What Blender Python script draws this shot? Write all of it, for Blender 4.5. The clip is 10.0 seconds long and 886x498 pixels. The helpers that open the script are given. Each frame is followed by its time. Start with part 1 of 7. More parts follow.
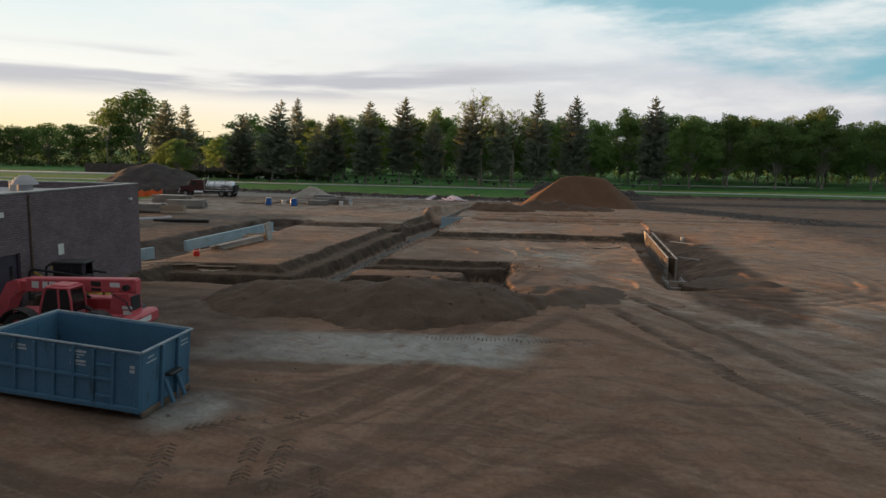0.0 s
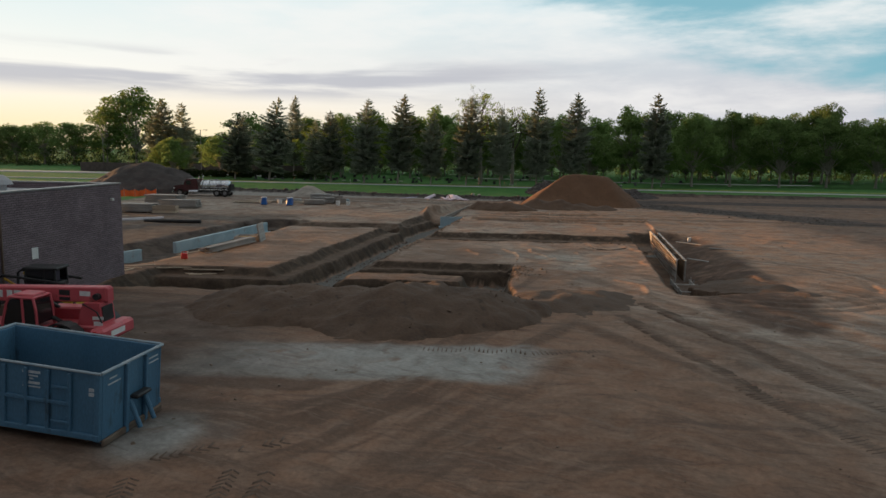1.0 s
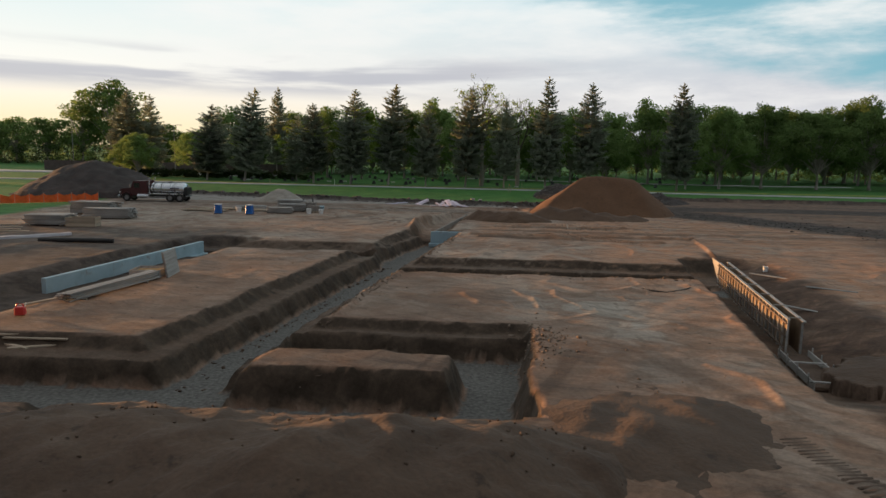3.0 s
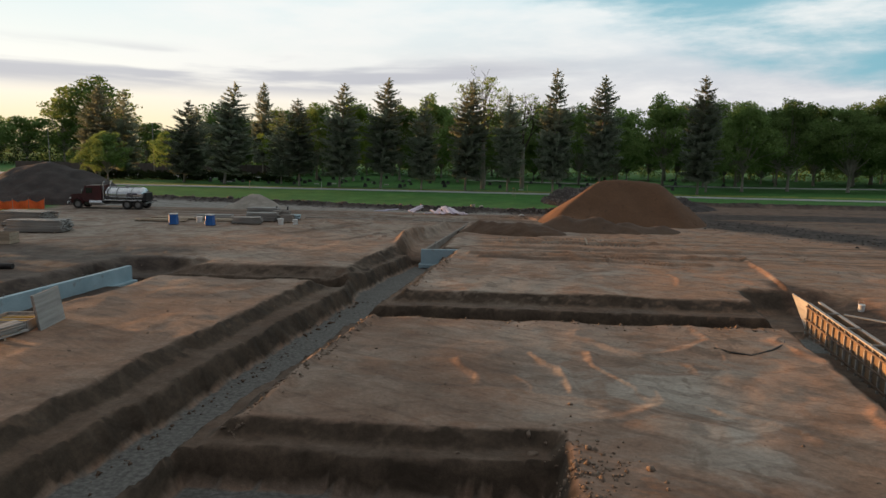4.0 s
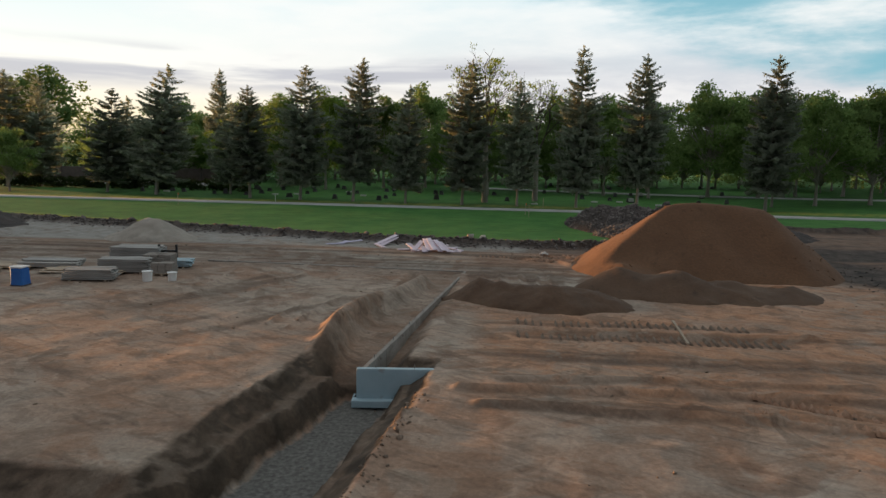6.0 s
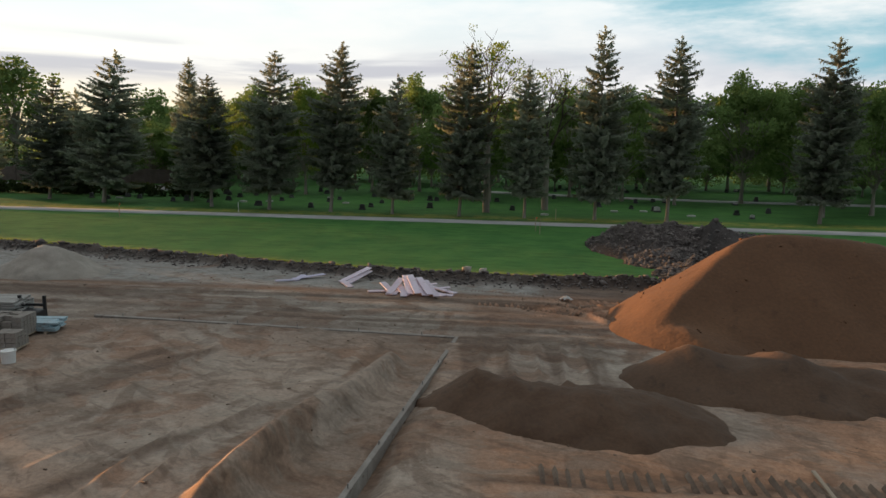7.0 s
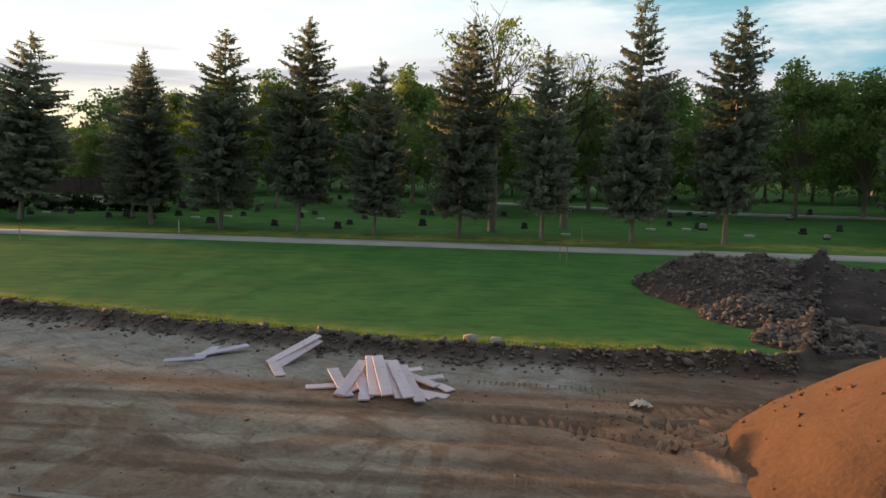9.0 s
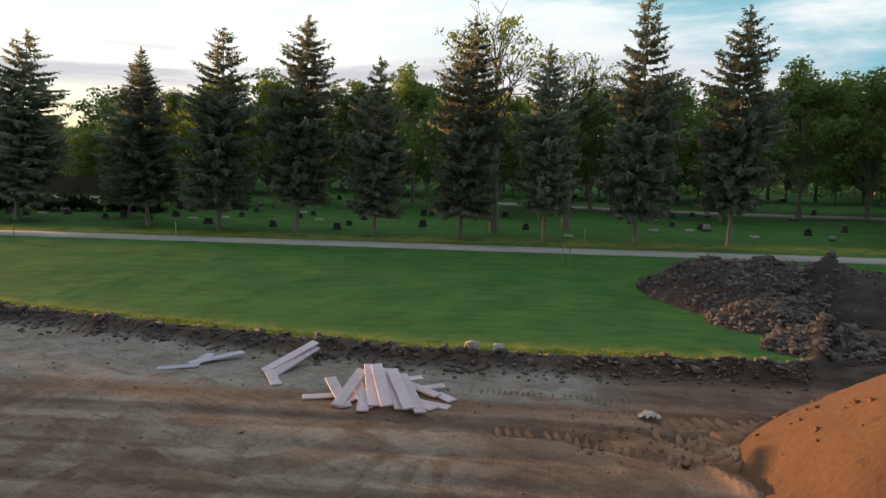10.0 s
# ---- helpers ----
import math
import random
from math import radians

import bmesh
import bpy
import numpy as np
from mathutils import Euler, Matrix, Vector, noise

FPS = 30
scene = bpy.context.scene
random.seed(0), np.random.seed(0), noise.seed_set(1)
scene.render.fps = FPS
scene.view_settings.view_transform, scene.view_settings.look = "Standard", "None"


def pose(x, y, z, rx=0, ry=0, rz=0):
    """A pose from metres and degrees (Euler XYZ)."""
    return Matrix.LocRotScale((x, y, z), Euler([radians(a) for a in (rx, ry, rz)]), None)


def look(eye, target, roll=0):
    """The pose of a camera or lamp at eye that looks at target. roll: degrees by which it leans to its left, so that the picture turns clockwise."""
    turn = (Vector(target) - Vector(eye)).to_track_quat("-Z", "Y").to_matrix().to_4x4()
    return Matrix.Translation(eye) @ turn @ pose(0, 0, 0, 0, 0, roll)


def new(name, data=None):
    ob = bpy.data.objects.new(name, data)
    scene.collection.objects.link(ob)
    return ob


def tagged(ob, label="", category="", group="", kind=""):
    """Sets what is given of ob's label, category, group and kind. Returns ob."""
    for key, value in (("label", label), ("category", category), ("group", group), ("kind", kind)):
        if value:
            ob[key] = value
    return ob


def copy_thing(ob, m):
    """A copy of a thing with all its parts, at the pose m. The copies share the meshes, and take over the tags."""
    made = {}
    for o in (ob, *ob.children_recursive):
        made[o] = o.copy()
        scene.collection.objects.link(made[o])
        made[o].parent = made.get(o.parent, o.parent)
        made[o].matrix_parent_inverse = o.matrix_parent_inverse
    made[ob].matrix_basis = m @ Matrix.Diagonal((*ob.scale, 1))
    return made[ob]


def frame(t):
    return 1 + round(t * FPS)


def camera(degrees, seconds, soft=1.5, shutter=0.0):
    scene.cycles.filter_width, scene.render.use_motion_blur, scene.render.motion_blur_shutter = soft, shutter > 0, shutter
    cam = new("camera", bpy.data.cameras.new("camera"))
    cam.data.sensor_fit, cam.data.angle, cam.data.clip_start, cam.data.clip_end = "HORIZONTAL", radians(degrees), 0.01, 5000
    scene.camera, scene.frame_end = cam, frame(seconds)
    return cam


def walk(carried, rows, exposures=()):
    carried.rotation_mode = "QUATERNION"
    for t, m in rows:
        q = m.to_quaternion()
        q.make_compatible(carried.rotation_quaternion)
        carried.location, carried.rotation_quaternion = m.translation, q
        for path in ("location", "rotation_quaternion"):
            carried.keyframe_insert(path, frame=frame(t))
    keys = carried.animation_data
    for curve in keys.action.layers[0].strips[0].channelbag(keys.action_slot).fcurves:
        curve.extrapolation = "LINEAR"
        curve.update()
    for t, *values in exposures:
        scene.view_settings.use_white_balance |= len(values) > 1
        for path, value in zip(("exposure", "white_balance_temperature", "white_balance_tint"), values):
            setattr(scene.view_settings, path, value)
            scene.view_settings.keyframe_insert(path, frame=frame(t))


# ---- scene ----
cam = camera(65.0, 10.0)
PATH = [
    (0, (1.808, 5.815, 6.958), (1.647, 7.79, 6.686), 1.0),
    (0.5, (1.797, 6.281, 6.928), (1.636, 8.255, 6.655), 1.0),
    (1, (1.73, 7.747, 6.906), (1.569, 9.721, 6.63), 0.9),
    (1.5, (1.626, 10.417, 6.908), (1.466, 12.391, 6.631), 1.0),
    (2, (1.511, 13.753, 6.947), (1.35, 15.727, 6.666), 1.0),
    (2.5, (1.426, 18.433, 6.92), (1.263, 20.406, 6.638), 1.0),
    (4, (0.927, 34.337, 6.933), (0.759, 36.309, 6.649), 0.9),
    (4.5, (0.751, 40.368, 7.008), (0.581, 42.34, 6.724), 0.9),
    (5, (0.552, 46.625, 7.059), (0.382, 48.598, 6.775), 1.0),
    (5.5, (0.285, 53.102, 7.081), (0.114, 55.074, 6.799), 1.0),
    (7, (-0.252, 73.109, 7.991), (-0.431, 75.078, 7.688), 1.0),
    (7.5, (-0.553, 78.943, 7.963), (-0.733, 80.912, 7.664), 0.9),
    (8, (-0.797, 83.396, 7.821), (-0.978, 85.366, 7.526), 0.9),
    (8.5, (-1.055, 86.453, 7.695), (-1.236, 88.423, 7.405), 0.9),
    (9, (-1.276, 88.171, 7.681), (-1.455, 90.142, 7.394), 0.9),
    (9.5, (-1.374, 88.798, 7.733), (-1.553, 90.77, 7.446), 0.9),
    (10, (-1.387, 88.928, 7.753), (-1.566, 90.899, 7.464), 0.9),
]
walk(cam, [(t, look(eye, target, roll)) for t, eye, target, roll in PATH], exposures=((0.0, 0.70), (4.0, 0.75), (10.0, 0.92)))

# ---- world and sun ----
SUN_EL, SUN_AZ = radians(1.35), math.atan2(-0.925, 0.38)      # azimuth from +y towards +x


def nodes_of(owner):
    owner.use_nodes = True
    tree = owner.node_tree
    tree.nodes.clear()

    def add(kind, **inputs):
        n = tree.nodes.new(kind)
        for key, value in inputs.items():
            if key in ("op", "operation"):
                n.operation = value
            elif key == "blend":
                n.blend_type = value
            elif key == "dtype":
                n.data_type = value
        return n
    return tree, add, tree.links.new


def build_world():
    world = bpy.data.worlds.new("evening_sky")
    scene.world = world
    tree, add, link = nodes_of(world)

    def math_node(op, a, b=None, c=None, clamp=False):
        n = add("ShaderNodeMath", op=op)
        n.use_clamp = clamp
        for k, v in enumerate((a, b, c)):
            if v is None:
                continue
            if isinstance(v, (int, float)):
                n.inputs[k].default_value = v
            else:
                link(v, n.inputs[k])
        return n.outputs[0]

    def mix(fac, a, b):
        n = tree.nodes.new("ShaderNodeMixRGB")
        for sock, v in zip(n.inputs, (fac, a, b)):
            if isinstance(v, (int, float)):
                sock.default_value = v
            elif isinstance(v, tuple):
                sock.default_value = (*v, 1)
            else:
                link(v, sock)
        return n.outputs[0]

    def smooth(v, lo, hi):
        n = tree.nodes.new("ShaderNodeMapRange")
        n.interpolation_type = "SMOOTHSTEP"
        link(v, n.inputs[0])
        n.inputs[1].default_value, n.inputs[2].default_value = lo, hi
        return n.outputs[0]

    coord = add("ShaderNodeTexCoord")
    sep = add("ShaderNodeSeparateXYZ")
    link(coord.outputs["Generated"], sep.inputs[0])
    x, y, z = sep.outputs
    sky = add("ShaderNodeTexSky")
    sky.sky_type, sky.sun_disc = "NISHITA", False
    sky.sun_elevation, sky.sun_rotation = SUN_EL, SUN_AZ
    sky.air_density, sky.dust_density, sky.ozone_density = 1.0, 1.2, 1.5
    base = add("ShaderNodeVectorMath", op="SCALE")
    link(sky.outputs[0], base.inputs[0])
    base.inputs["Scale"].default_value = SKY_STRENGTH
    # cloud layers, drawn out sideways
    comb = add("ShaderNodeCombineXYZ")
    link(math_node("MULTIPLY", x, 2.0), comb.inputs[0])
    link(math_node("MULTIPLY", y, 2.0), comb.inputs[1])
    link(math_node("MULTIPLY", z, 9.0), comb.inputs[2])

    def cloud(scale, detail, dist, off, rough=0.55, layout=comb):
        m = add("ShaderNodeMapping")
        m.inputs["Location"].default_value = off
        link(layout.outputs[0], m.inputs[0])
        n = add("ShaderNodeTexNoise")
        n.inputs["Scale"].default_value = scale
        n.inputs["Detail"].default_value = detail
        n.inputs["Roughness"].default_value = rough
        n.inputs["Distortion"].default_value = dist
        link(m.outputs[0], n.inputs["Vector"])
        return n.outputs[0]

    flat = add("ShaderNodeCombineXYZ")
    link(math_node("MULTIPLY", x, 1.5), flat.inputs[0])
    link(math_node("MULTIPLY", y, 1.5), flat.inputs[1])
    link(math_node("MULTIPLY", z, 17.0), flat.inputs[2])
    wisps = cloud(1.35, 9, 0.15, (3.1, 0.4, 0.3), 0.6)
    banks = cloud(1.3, 8, 0.3, (4.3, 6.2, 1.2), 0.5, flat)
    # clear blue to the upper east, milky elsewhere, warm towards the sun
    clear = mix(0.85, base.outputs[0], (0.250, 0.520, 0.625))
    east = smooth(math_node("ADD", math_node("MULTIPLY", x, 0.8), math_node("MULTIPLY", z, 2.6)), 0.32, 0.70)
    veil = smooth(math_node("SUBTRACT", wisps, math_node("MULTIPLY", east, 0.46)), -0.02, 0.26)
    sunny = smooth(math_node("ADD", math_node("MULTIPLY", x, -0.85), math_node("MULTIPLY", y, 0.45)), 0.20, 0.95)
    low = smooth(z, 0.10, 0.0)
    high = smooth(z, 0.06, 0.22)
    pale = mix(sunny, (0.58, 0.59, 0.63), (0.98, 0.94, 0.85))
    pale = mix(math_node("MULTIPLY", high, 0.75), pale, (0.64, 0.80, 0.84))
    pale = mix(math_node("MULTIPLY", smooth(wisps, 0.42, 0.66), 0.62), pale, (0.90, 0.88, 0.85))
    pale = mix(math_node("MULTIPLY", low, sunny), pale, (1.0, 0.80, 0.46))
    c = mix(veil, clear, pale)
    band = math_node("MULTIPLY", smooth(banks, 0.44, 0.57), math_node("MULTIPLY", smooth(z, 0.060, 0.085), smooth(z, 0.135, 0.110)))
    band = math_node("MULTIPLY", band, smooth(x, 0.30, -0.10))
    c = mix(math_node("MULTIPLY", band, 0.75), c, (0.43, 0.44, 0.50))
    dome = smooth(z, 0.25, 0.6)
    c = mix(math_node("MULTIPLY", dome, 0.85), c, (0.47, 0.46, 0.46))
    # the sky away from the sunset is a dim dusk blue
    away = smooth(math_node("SUBTRACT", math_node("MULTIPLY", y, -1.0), math_node("MULTIPLY", z, 0.5)), -0.30, 0.35)
    c = mix(math_node("MULTIPLY", away, 0.9), c, (0.20, 0.21, 0.235))
    ground_dark = smooth(z, 0.0, -0.04)
    c = mix(ground_dark, c, (0.08, 0.075, 0.07))
    bg = add("ShaderNodeBackground")
    link(c, bg.inputs[0])
    bg.inputs[1].default_value = 0.66
    out = add("ShaderNodeOutputWorld")
    link(bg.outputs[0], out.inputs[0])


SKY_STRENGTH = 0.10
build_world()
sun = new("sun", bpy.data.lights.new("sun", "SUN"))
sun.data.energy, sun.data.angle, sun.data.color = 5.0, radians(1.5), (1.0, 0.50, 0.20)
sd = Vector((math.sin(SUN_AZ) * math.cos(SUN_EL), math.cos(SUN_AZ) * math.cos(SUN_EL), math.sin(SUN_EL)))
sun.matrix_world = look(sd * 300, (0, 0, 0))


# ---- materials ----
def material(name, c1, c2, scale=3.0, rough=0.8, bump=0.3, metal=0.0, fine=40.0, c3=None, spec=0.4, bump_dist=0.02, stretch=(1, 1, 1), vary=0.0):
    """Two scales of noise between two colours, a third for stains, and a fine relief."""
    m = bpy.data.materials.new(name)
    tree, add, link = nodes_of(m)
    coord = add("ShaderNodeTexCoord")
    mp = add("ShaderNodeMapping")
    mp.inputs["Scale"].default_value = stretch
    link(coord.outputs["Object"], mp.inputs[0])
    big, small = add("ShaderNodeTexNoise"), add("ShaderNodeTexNoise")
    for n, sc in ((big, scale), (small, fine)):
        n.inputs["Scale"].default_value, n.inputs["Detail"].default_value = sc, 6
        link(mp.outputs[0], n.inputs["Vector"])
    mixed = add("ShaderNodeMixRGB")
    ramp = add("ShaderNodeMapRange")
    ramp.inputs[1].default_value, ramp.inputs[2].default_value = 0.3, 0.7
    link(big.outputs[0], ramp.inputs[0])
    link(ramp.outputs[0], mixed.inputs[0])
    mixed.inputs[1].default_value, mixed.inputs[2].default_value = (*c1, 1), (*c2, 1)
    grain = add("ShaderNodeMixRGB", blend="OVERLAY")
    grain.inputs[0].default_value = 0.35
    link(mixed.outputs[0], grain.inputs[1])
    link(small.outputs[0], grain.inputs[2])
    col = grain.outputs[0]
    if c3:
        st = add("ShaderNodeTexNoise")
        st.inputs["Scale"].default_value, st.inputs["Detail"].default_value = scale * 2.3, 9
        st.inputs["Roughness"].default_value = 0.7
        link(mp.outputs[0], st.inputs["Vector"])
        sr = add("ShaderNodeMapRange")
        sr.inputs[1].default_value, sr.inputs[2].default_value = 0.58, 0.68
        link(st.outputs[0], sr.inputs[0])
        sm = add("ShaderNodeMixRGB")
        link(sr.outputs[0], sm.inputs[0])
        link(col, sm.inputs[1])
        sm.inputs[2].default_value = (*c3, 1)
        col = sm.outputs[0]
    if vary:
        info = add("ShaderNodeObjectInfo")
        hsv = add("ShaderNodeHueSaturation")
        vr = add("ShaderNodeMapRange")
        vr.inputs[3].default_value, vr.inputs[4].default_value = 1 - vary, 1 + vary
        link(info.outputs["Random"], vr.inputs[0])
        link(vr.outputs[0], hsv.inputs["Value"])
        link(col, hsv.inputs["Color"])
        col = hsv.outputs[0]
    p = add("ShaderNodeBsdfPrincipled")
    link(col, p.inputs["Base Color"])
    rr = add("ShaderNodeMapRange")
    rr.inputs[3].default_value, rr.inputs[4].default_value = max(0.05, rough - 0.12), min(1, rough + 0.1)
    link(small.outputs[0], rr.inputs[0])
    link(rr.outputs[0], p.inputs["Roughness"])
    p.inputs["Metallic"].default_value = metal
    p.inputs["Specular IOR Level"].default_value = spec
    if bump:
        b = add("ShaderNodeBump")
        b.inputs["Strength"].default_value, b.inputs["Distance"].default_value = bump, bump_dist
        link(small.outputs[0], b.inputs["Height"])
        link(b.outputs[0], p.inputs["Normal"])
    out = add("ShaderNodeOutputMaterial")
    link(p.outputs[0], out.inputs[0])
    return m


def leaf_material(name, c1, c2, glow=0.35, scale=0.25):
    """Foliage: diffuse with some light let through, varied leaf by leaf and over the crown."""
    m = bpy.data.materials.new(name)
    tree, add, link = nodes_of(m)
    coord, info, geo = add("ShaderNodeTexCoord"), add("ShaderNodeObjectInfo"), add("ShaderNodeNewGeometry")
    n = add("ShaderNodeTexNoise")
    n.inputs["Scale"].default_value, n.inputs["Detail"].default_value = scale, 4
    link(coord.outputs["Object"], n.inputs["Vector"])
    ad = add("ShaderNodeMath", op="ADD")
    link(n.outputs[0], ad.inputs[0])
    sc = add("ShaderNodeMath", op="MULTIPLY_ADD")
    link(geo.outputs["Random Per Island"], sc.inputs[0])
    sc.inputs[1].default_value, sc.inputs[2].default_value = 0.5, -0.25
    link(sc.outputs[0], ad.inputs[1])
    mixed = add("ShaderNodeMixRGB")
    link(ad.outputs[0], mixed.inputs[0])
    mixed.inputs[1].default_value, mixed.inputs[2].default_value = (*c1, 1), (*c2, 1)
    hsv = add("ShaderNodeHueSaturation")
    vr = add("ShaderNodeMapRange")
    vr.inputs[3].default_value, vr.inputs[4].default_value = 0.75, 1.25
    link(info.outputs["Random"], vr.inputs[0])
    link(vr.outputs[0], hsv.inputs["Value"])
    link(mixed.outputs[0], hsv.inputs["Color"])
    d, t, ms = add("ShaderNodeBsdfDiffuse"), add("ShaderNodeBsdfTranslucent"), add("ShaderNodeMixShader")
    link(hsv.outputs[0], d.inputs[0])
    link(hsv.outputs[0], t.inputs[0])
    ms.inputs[0].default_value = glow
    link(d.outputs[0], ms.inputs[1])
    link(t.outputs[0], ms.inputs[2])
    out = add("ShaderNodeOutputMaterial")
    link(ms.outputs[0], out.inputs[0])
    return m


def ground_material():
    m = bpy.data.materials.new("site_ground")
    tree, add, link = nodes_of(m)
    coord = add("ShaderNodeTexCoord")

    def noise_tex(scale, detail=8, stretch=(1, 1, 1), rough=0.6, dist=0.0, turn=0.0):
        spin = add("ShaderNodeMapping")
        spin.inputs["Rotation"].default_value = (0, 0, radians(turn))
        link(coord.outputs["Object"], spin.inputs[0])
        mp = add("ShaderNodeMapping")
        mp.inputs["Scale"].default_value = stretch
        link(spin.outputs[0], mp.inputs[0])
        n = add("ShaderNodeTexNoise")
        n.inputs["Scale"].default_value, n.inputs["Detail"].default_value = scale, detail
        n.inputs["Roughness"].default_value, n.inputs["Distortion"].default_value = rough, dist
        link(mp.outputs[0], n.inputs["Vector"])
        return n.outputs[0]

    def ranged(v, lo, hi, a=0.0, b=1.0):
        n = add("ShaderNodeMapRange")
        link(v, n.inputs[0])
        for k, q in enumerate((lo, hi, a, b)):
            n.inputs[k + 1].default_value = q
        return n.outputs[0]

    def mix(fac, a, b, blend="MIX"):
        n = add("ShaderNodeMixRGB", blend=blend)
        for sock, v in zip(n.inputs, (fac, a, b)):
            if isinstance(v, (int, float)):
                sock.default_value = v
            elif isinstance(v, tuple):
                sock.default_value = (*v, 1)
            else:
                link(v, sock)
        return n.outputs[0]

    def mask(name):
        a = add("ShaderNodeAttribute")
        a.attribute_name = name
        return a.outputs["Fac"]

    def times(a, b):
        n = add("ShaderNodeMath", op="MULTIPLY")
        for k, v in enumerate((a, b)):
            if isinstance(v, (int, float)):
                n.inputs[k].default_value = v
            else:
                link(v, n.inputs[k])
        return n.outputs[0]

    broad, mid, fine, grit = noise_tex(0.16, 7), noise_tex(0.9, 9, dist=0.6), noise_tex(7, 8), noise_tex(34, 5)
    streak = noise_tex(0.5, 8, (0.35, 2.2, 1), dist=0.8)
    soil = mix(ranged(broad, 0.35, 0.65), (0.168, 0.095, 0.060), (0.239, 0.142, 0.093))
    soil = mix(times(ranged(mid, 0.42, 0.66), 0.6), soil, (0.247, 0.172, 0.126))
    soil = mix(times(ranged(streak, 0.52, 0.66), 0.6), soil, (0.082, 0.055, 0.043))
    # reddish soil; its orange also carries the low sun raking the road
    sunlit_clay = mix(ranged(mid, 0.35, 0.65), (0.330, 0.172, 0.098), (0.440, 0.248, 0.150))
    silt = mix(ranged(mid, 0.35, 0.7), (0.211, 0.201, 0.180), (0.333, 0.326, 0.302))
    soil = mix(times(mask("pale"), ranged(noise_tex(0.26, 7, dist=1.2), 0.44, 0.50, 0.36, 1.0)), soil, mix(ranged(mid, 0.3, 0.7), (0.270, 0.231, 0.188), (0.402, 0.357, 0.300)))
    soil = mix(times(mask("red"), ranged(noise_tex(0.45, 8, dist=0.5), 0.36, 0.56, 0.45, 1.0)), soil, sunlit_clay)
    soil = mix(times(ranged(noise_tex(0.85, 7, (0.7, 1.2, 1), dist=1.0), 0.53, 0.57), 0.28), soil, (0.103, 0.075, 0.055))
    soil = mix(times(ranged(mask("streak"), 0.45, 0.95), 0.66), soil, (0.092, 0.058, 0.040))
    soil = mix(times(ranged(noise_tex(0.38, 9, (0.8, 1.25, 1), dist=1.8), 0.54, 0.58), times(mask("pale"), 0.45)), soil, (0.279, 0.237, 0.190))
    soil = mix(times(ranged(noise_tex(0.30, 9, (1.2, 0.8, 1), dist=2.2), 0.56, 0.61), times(mask("pale"), 0.45)), soil, (0.116, 0.075, 0.051))
    # rut troughs: shade put into the colour, as sky light barely models them
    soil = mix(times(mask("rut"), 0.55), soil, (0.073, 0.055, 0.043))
    soil = mix(times(mask("silt"), ranged(noise_tex(0.7, 9, dist=0.8), 0.28, 0.46)), soil, silt)
    # strokes left by blades and dragged loads
    scrape = noise_tex(1.0, 7, (0.45, 2.6, 1), 0.55, 0.5, 30)
    lines = noise_tex(1.6, 6, (0.30, 3.6, 1), 0.6, 0.4, 22)
    soil = mix(times(ranged(scrape, 0.55, 0.64), 0.34), soil, (0.085, 0.057, 0.042))
    soil = mix(times(ranged(lines, 0.57, 0.66), 0.22), soil, (0.300, 0.235, 0.185))
    # raw cut soil, darkened further so the trench walls' shade sits in the colour
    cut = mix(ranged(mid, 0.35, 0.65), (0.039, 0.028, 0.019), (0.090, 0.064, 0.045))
    turned = mix(ranged(mid, 0.35, 0.65), (0.060, 0.036, 0.025), (0.112, 0.067, 0.046))
    soil = mix(times(mask("dug"), ranged(noise_tex(0.8, 8, dist=1.0), 0.34, 0.50, 0.55, 0.95)), soil, turned)
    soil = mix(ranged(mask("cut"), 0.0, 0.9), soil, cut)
    floor = mix(ranged(fine, 0.35, 0.65), (0.098, 0.094, 0.086), (0.152, 0.149, 0.137))
    soil = mix(mask("base"), soil, floor)
    mud = mix(ranged(mid, 0.35, 0.65), (0.030, 0.023, 0.020), (0.095, 0.075, 0.062))
    soil = mix(mask("mud"), soil, mud)
    soil = mix(0.45, soil, fine, "OVERLAY")
    soil = mix(0.38, soil, grit, "OVERLAY")
    turf = mix(ranged(noise_tex(0.35, 7), 0.35, 0.65), (0.040, 0.138, 0.030), (0.074, 0.199, 0.043))
    turf = mix(times(ranged(noise_tex(0.6, 6, (0.3, 2.5, 1)), 0.45, 0.7), 0.6), turf, (0.062, 0.176, 0.040))
    turf = mix(times(ranged(noise_tex(0.9, 7, (0.5, 2.0, 1), dist=0.5), 0.50, 0.62), 0.55), turf, (0.026, 0.095, 0.020))
    # low sun on two strips of lawn, painted in as yellow turf
    turf = mix(times(mask("sunlit"), ranged(mid, 0.35, 0.6)), turf, (0.36, 0.33, 0.062))
    turf = mix(0.5, turf, noise_tex(16, 6), "OVERLAY")
    col = mix(mask("grass"), soil, turf)
    p = add("ShaderNodeBsdfPrincipled")
    link(col, p.inputs["Base Color"])
    p.inputs["Specular IOR Level"].default_value = 0.25
    link(ranged(mask("wet"), 0, 1, 0.93, 0.45), p.inputs["Roughness"])
    # relief: lumps, grit and the cleats left by tracked and wheeled machines
    wave = add("ShaderNodeTexWave")
    wave.bands_direction = "X"
    wave.inputs["Scale"].default_value, wave.inputs["Distortion"].default_value = 0.95, 2.0
    wave.inputs["Detail"].default_value, wave.inputs["Detail Scale"].default_value = 3, 2.0
    link(coord.outputs["Object"], wave.inputs["Vector"])
    ribs, rows = add("ShaderNodeTexWave"), add("ShaderNodeTexWave")
    for node, axis_, size, bend in ((ribs, "X", 2.3, 1.4), (rows, "Y", 0.66, 3.0)):
        node.bands_direction = axis_
        node.inputs["Scale"].default_value, node.inputs["Distortion"].default_value = size, bend
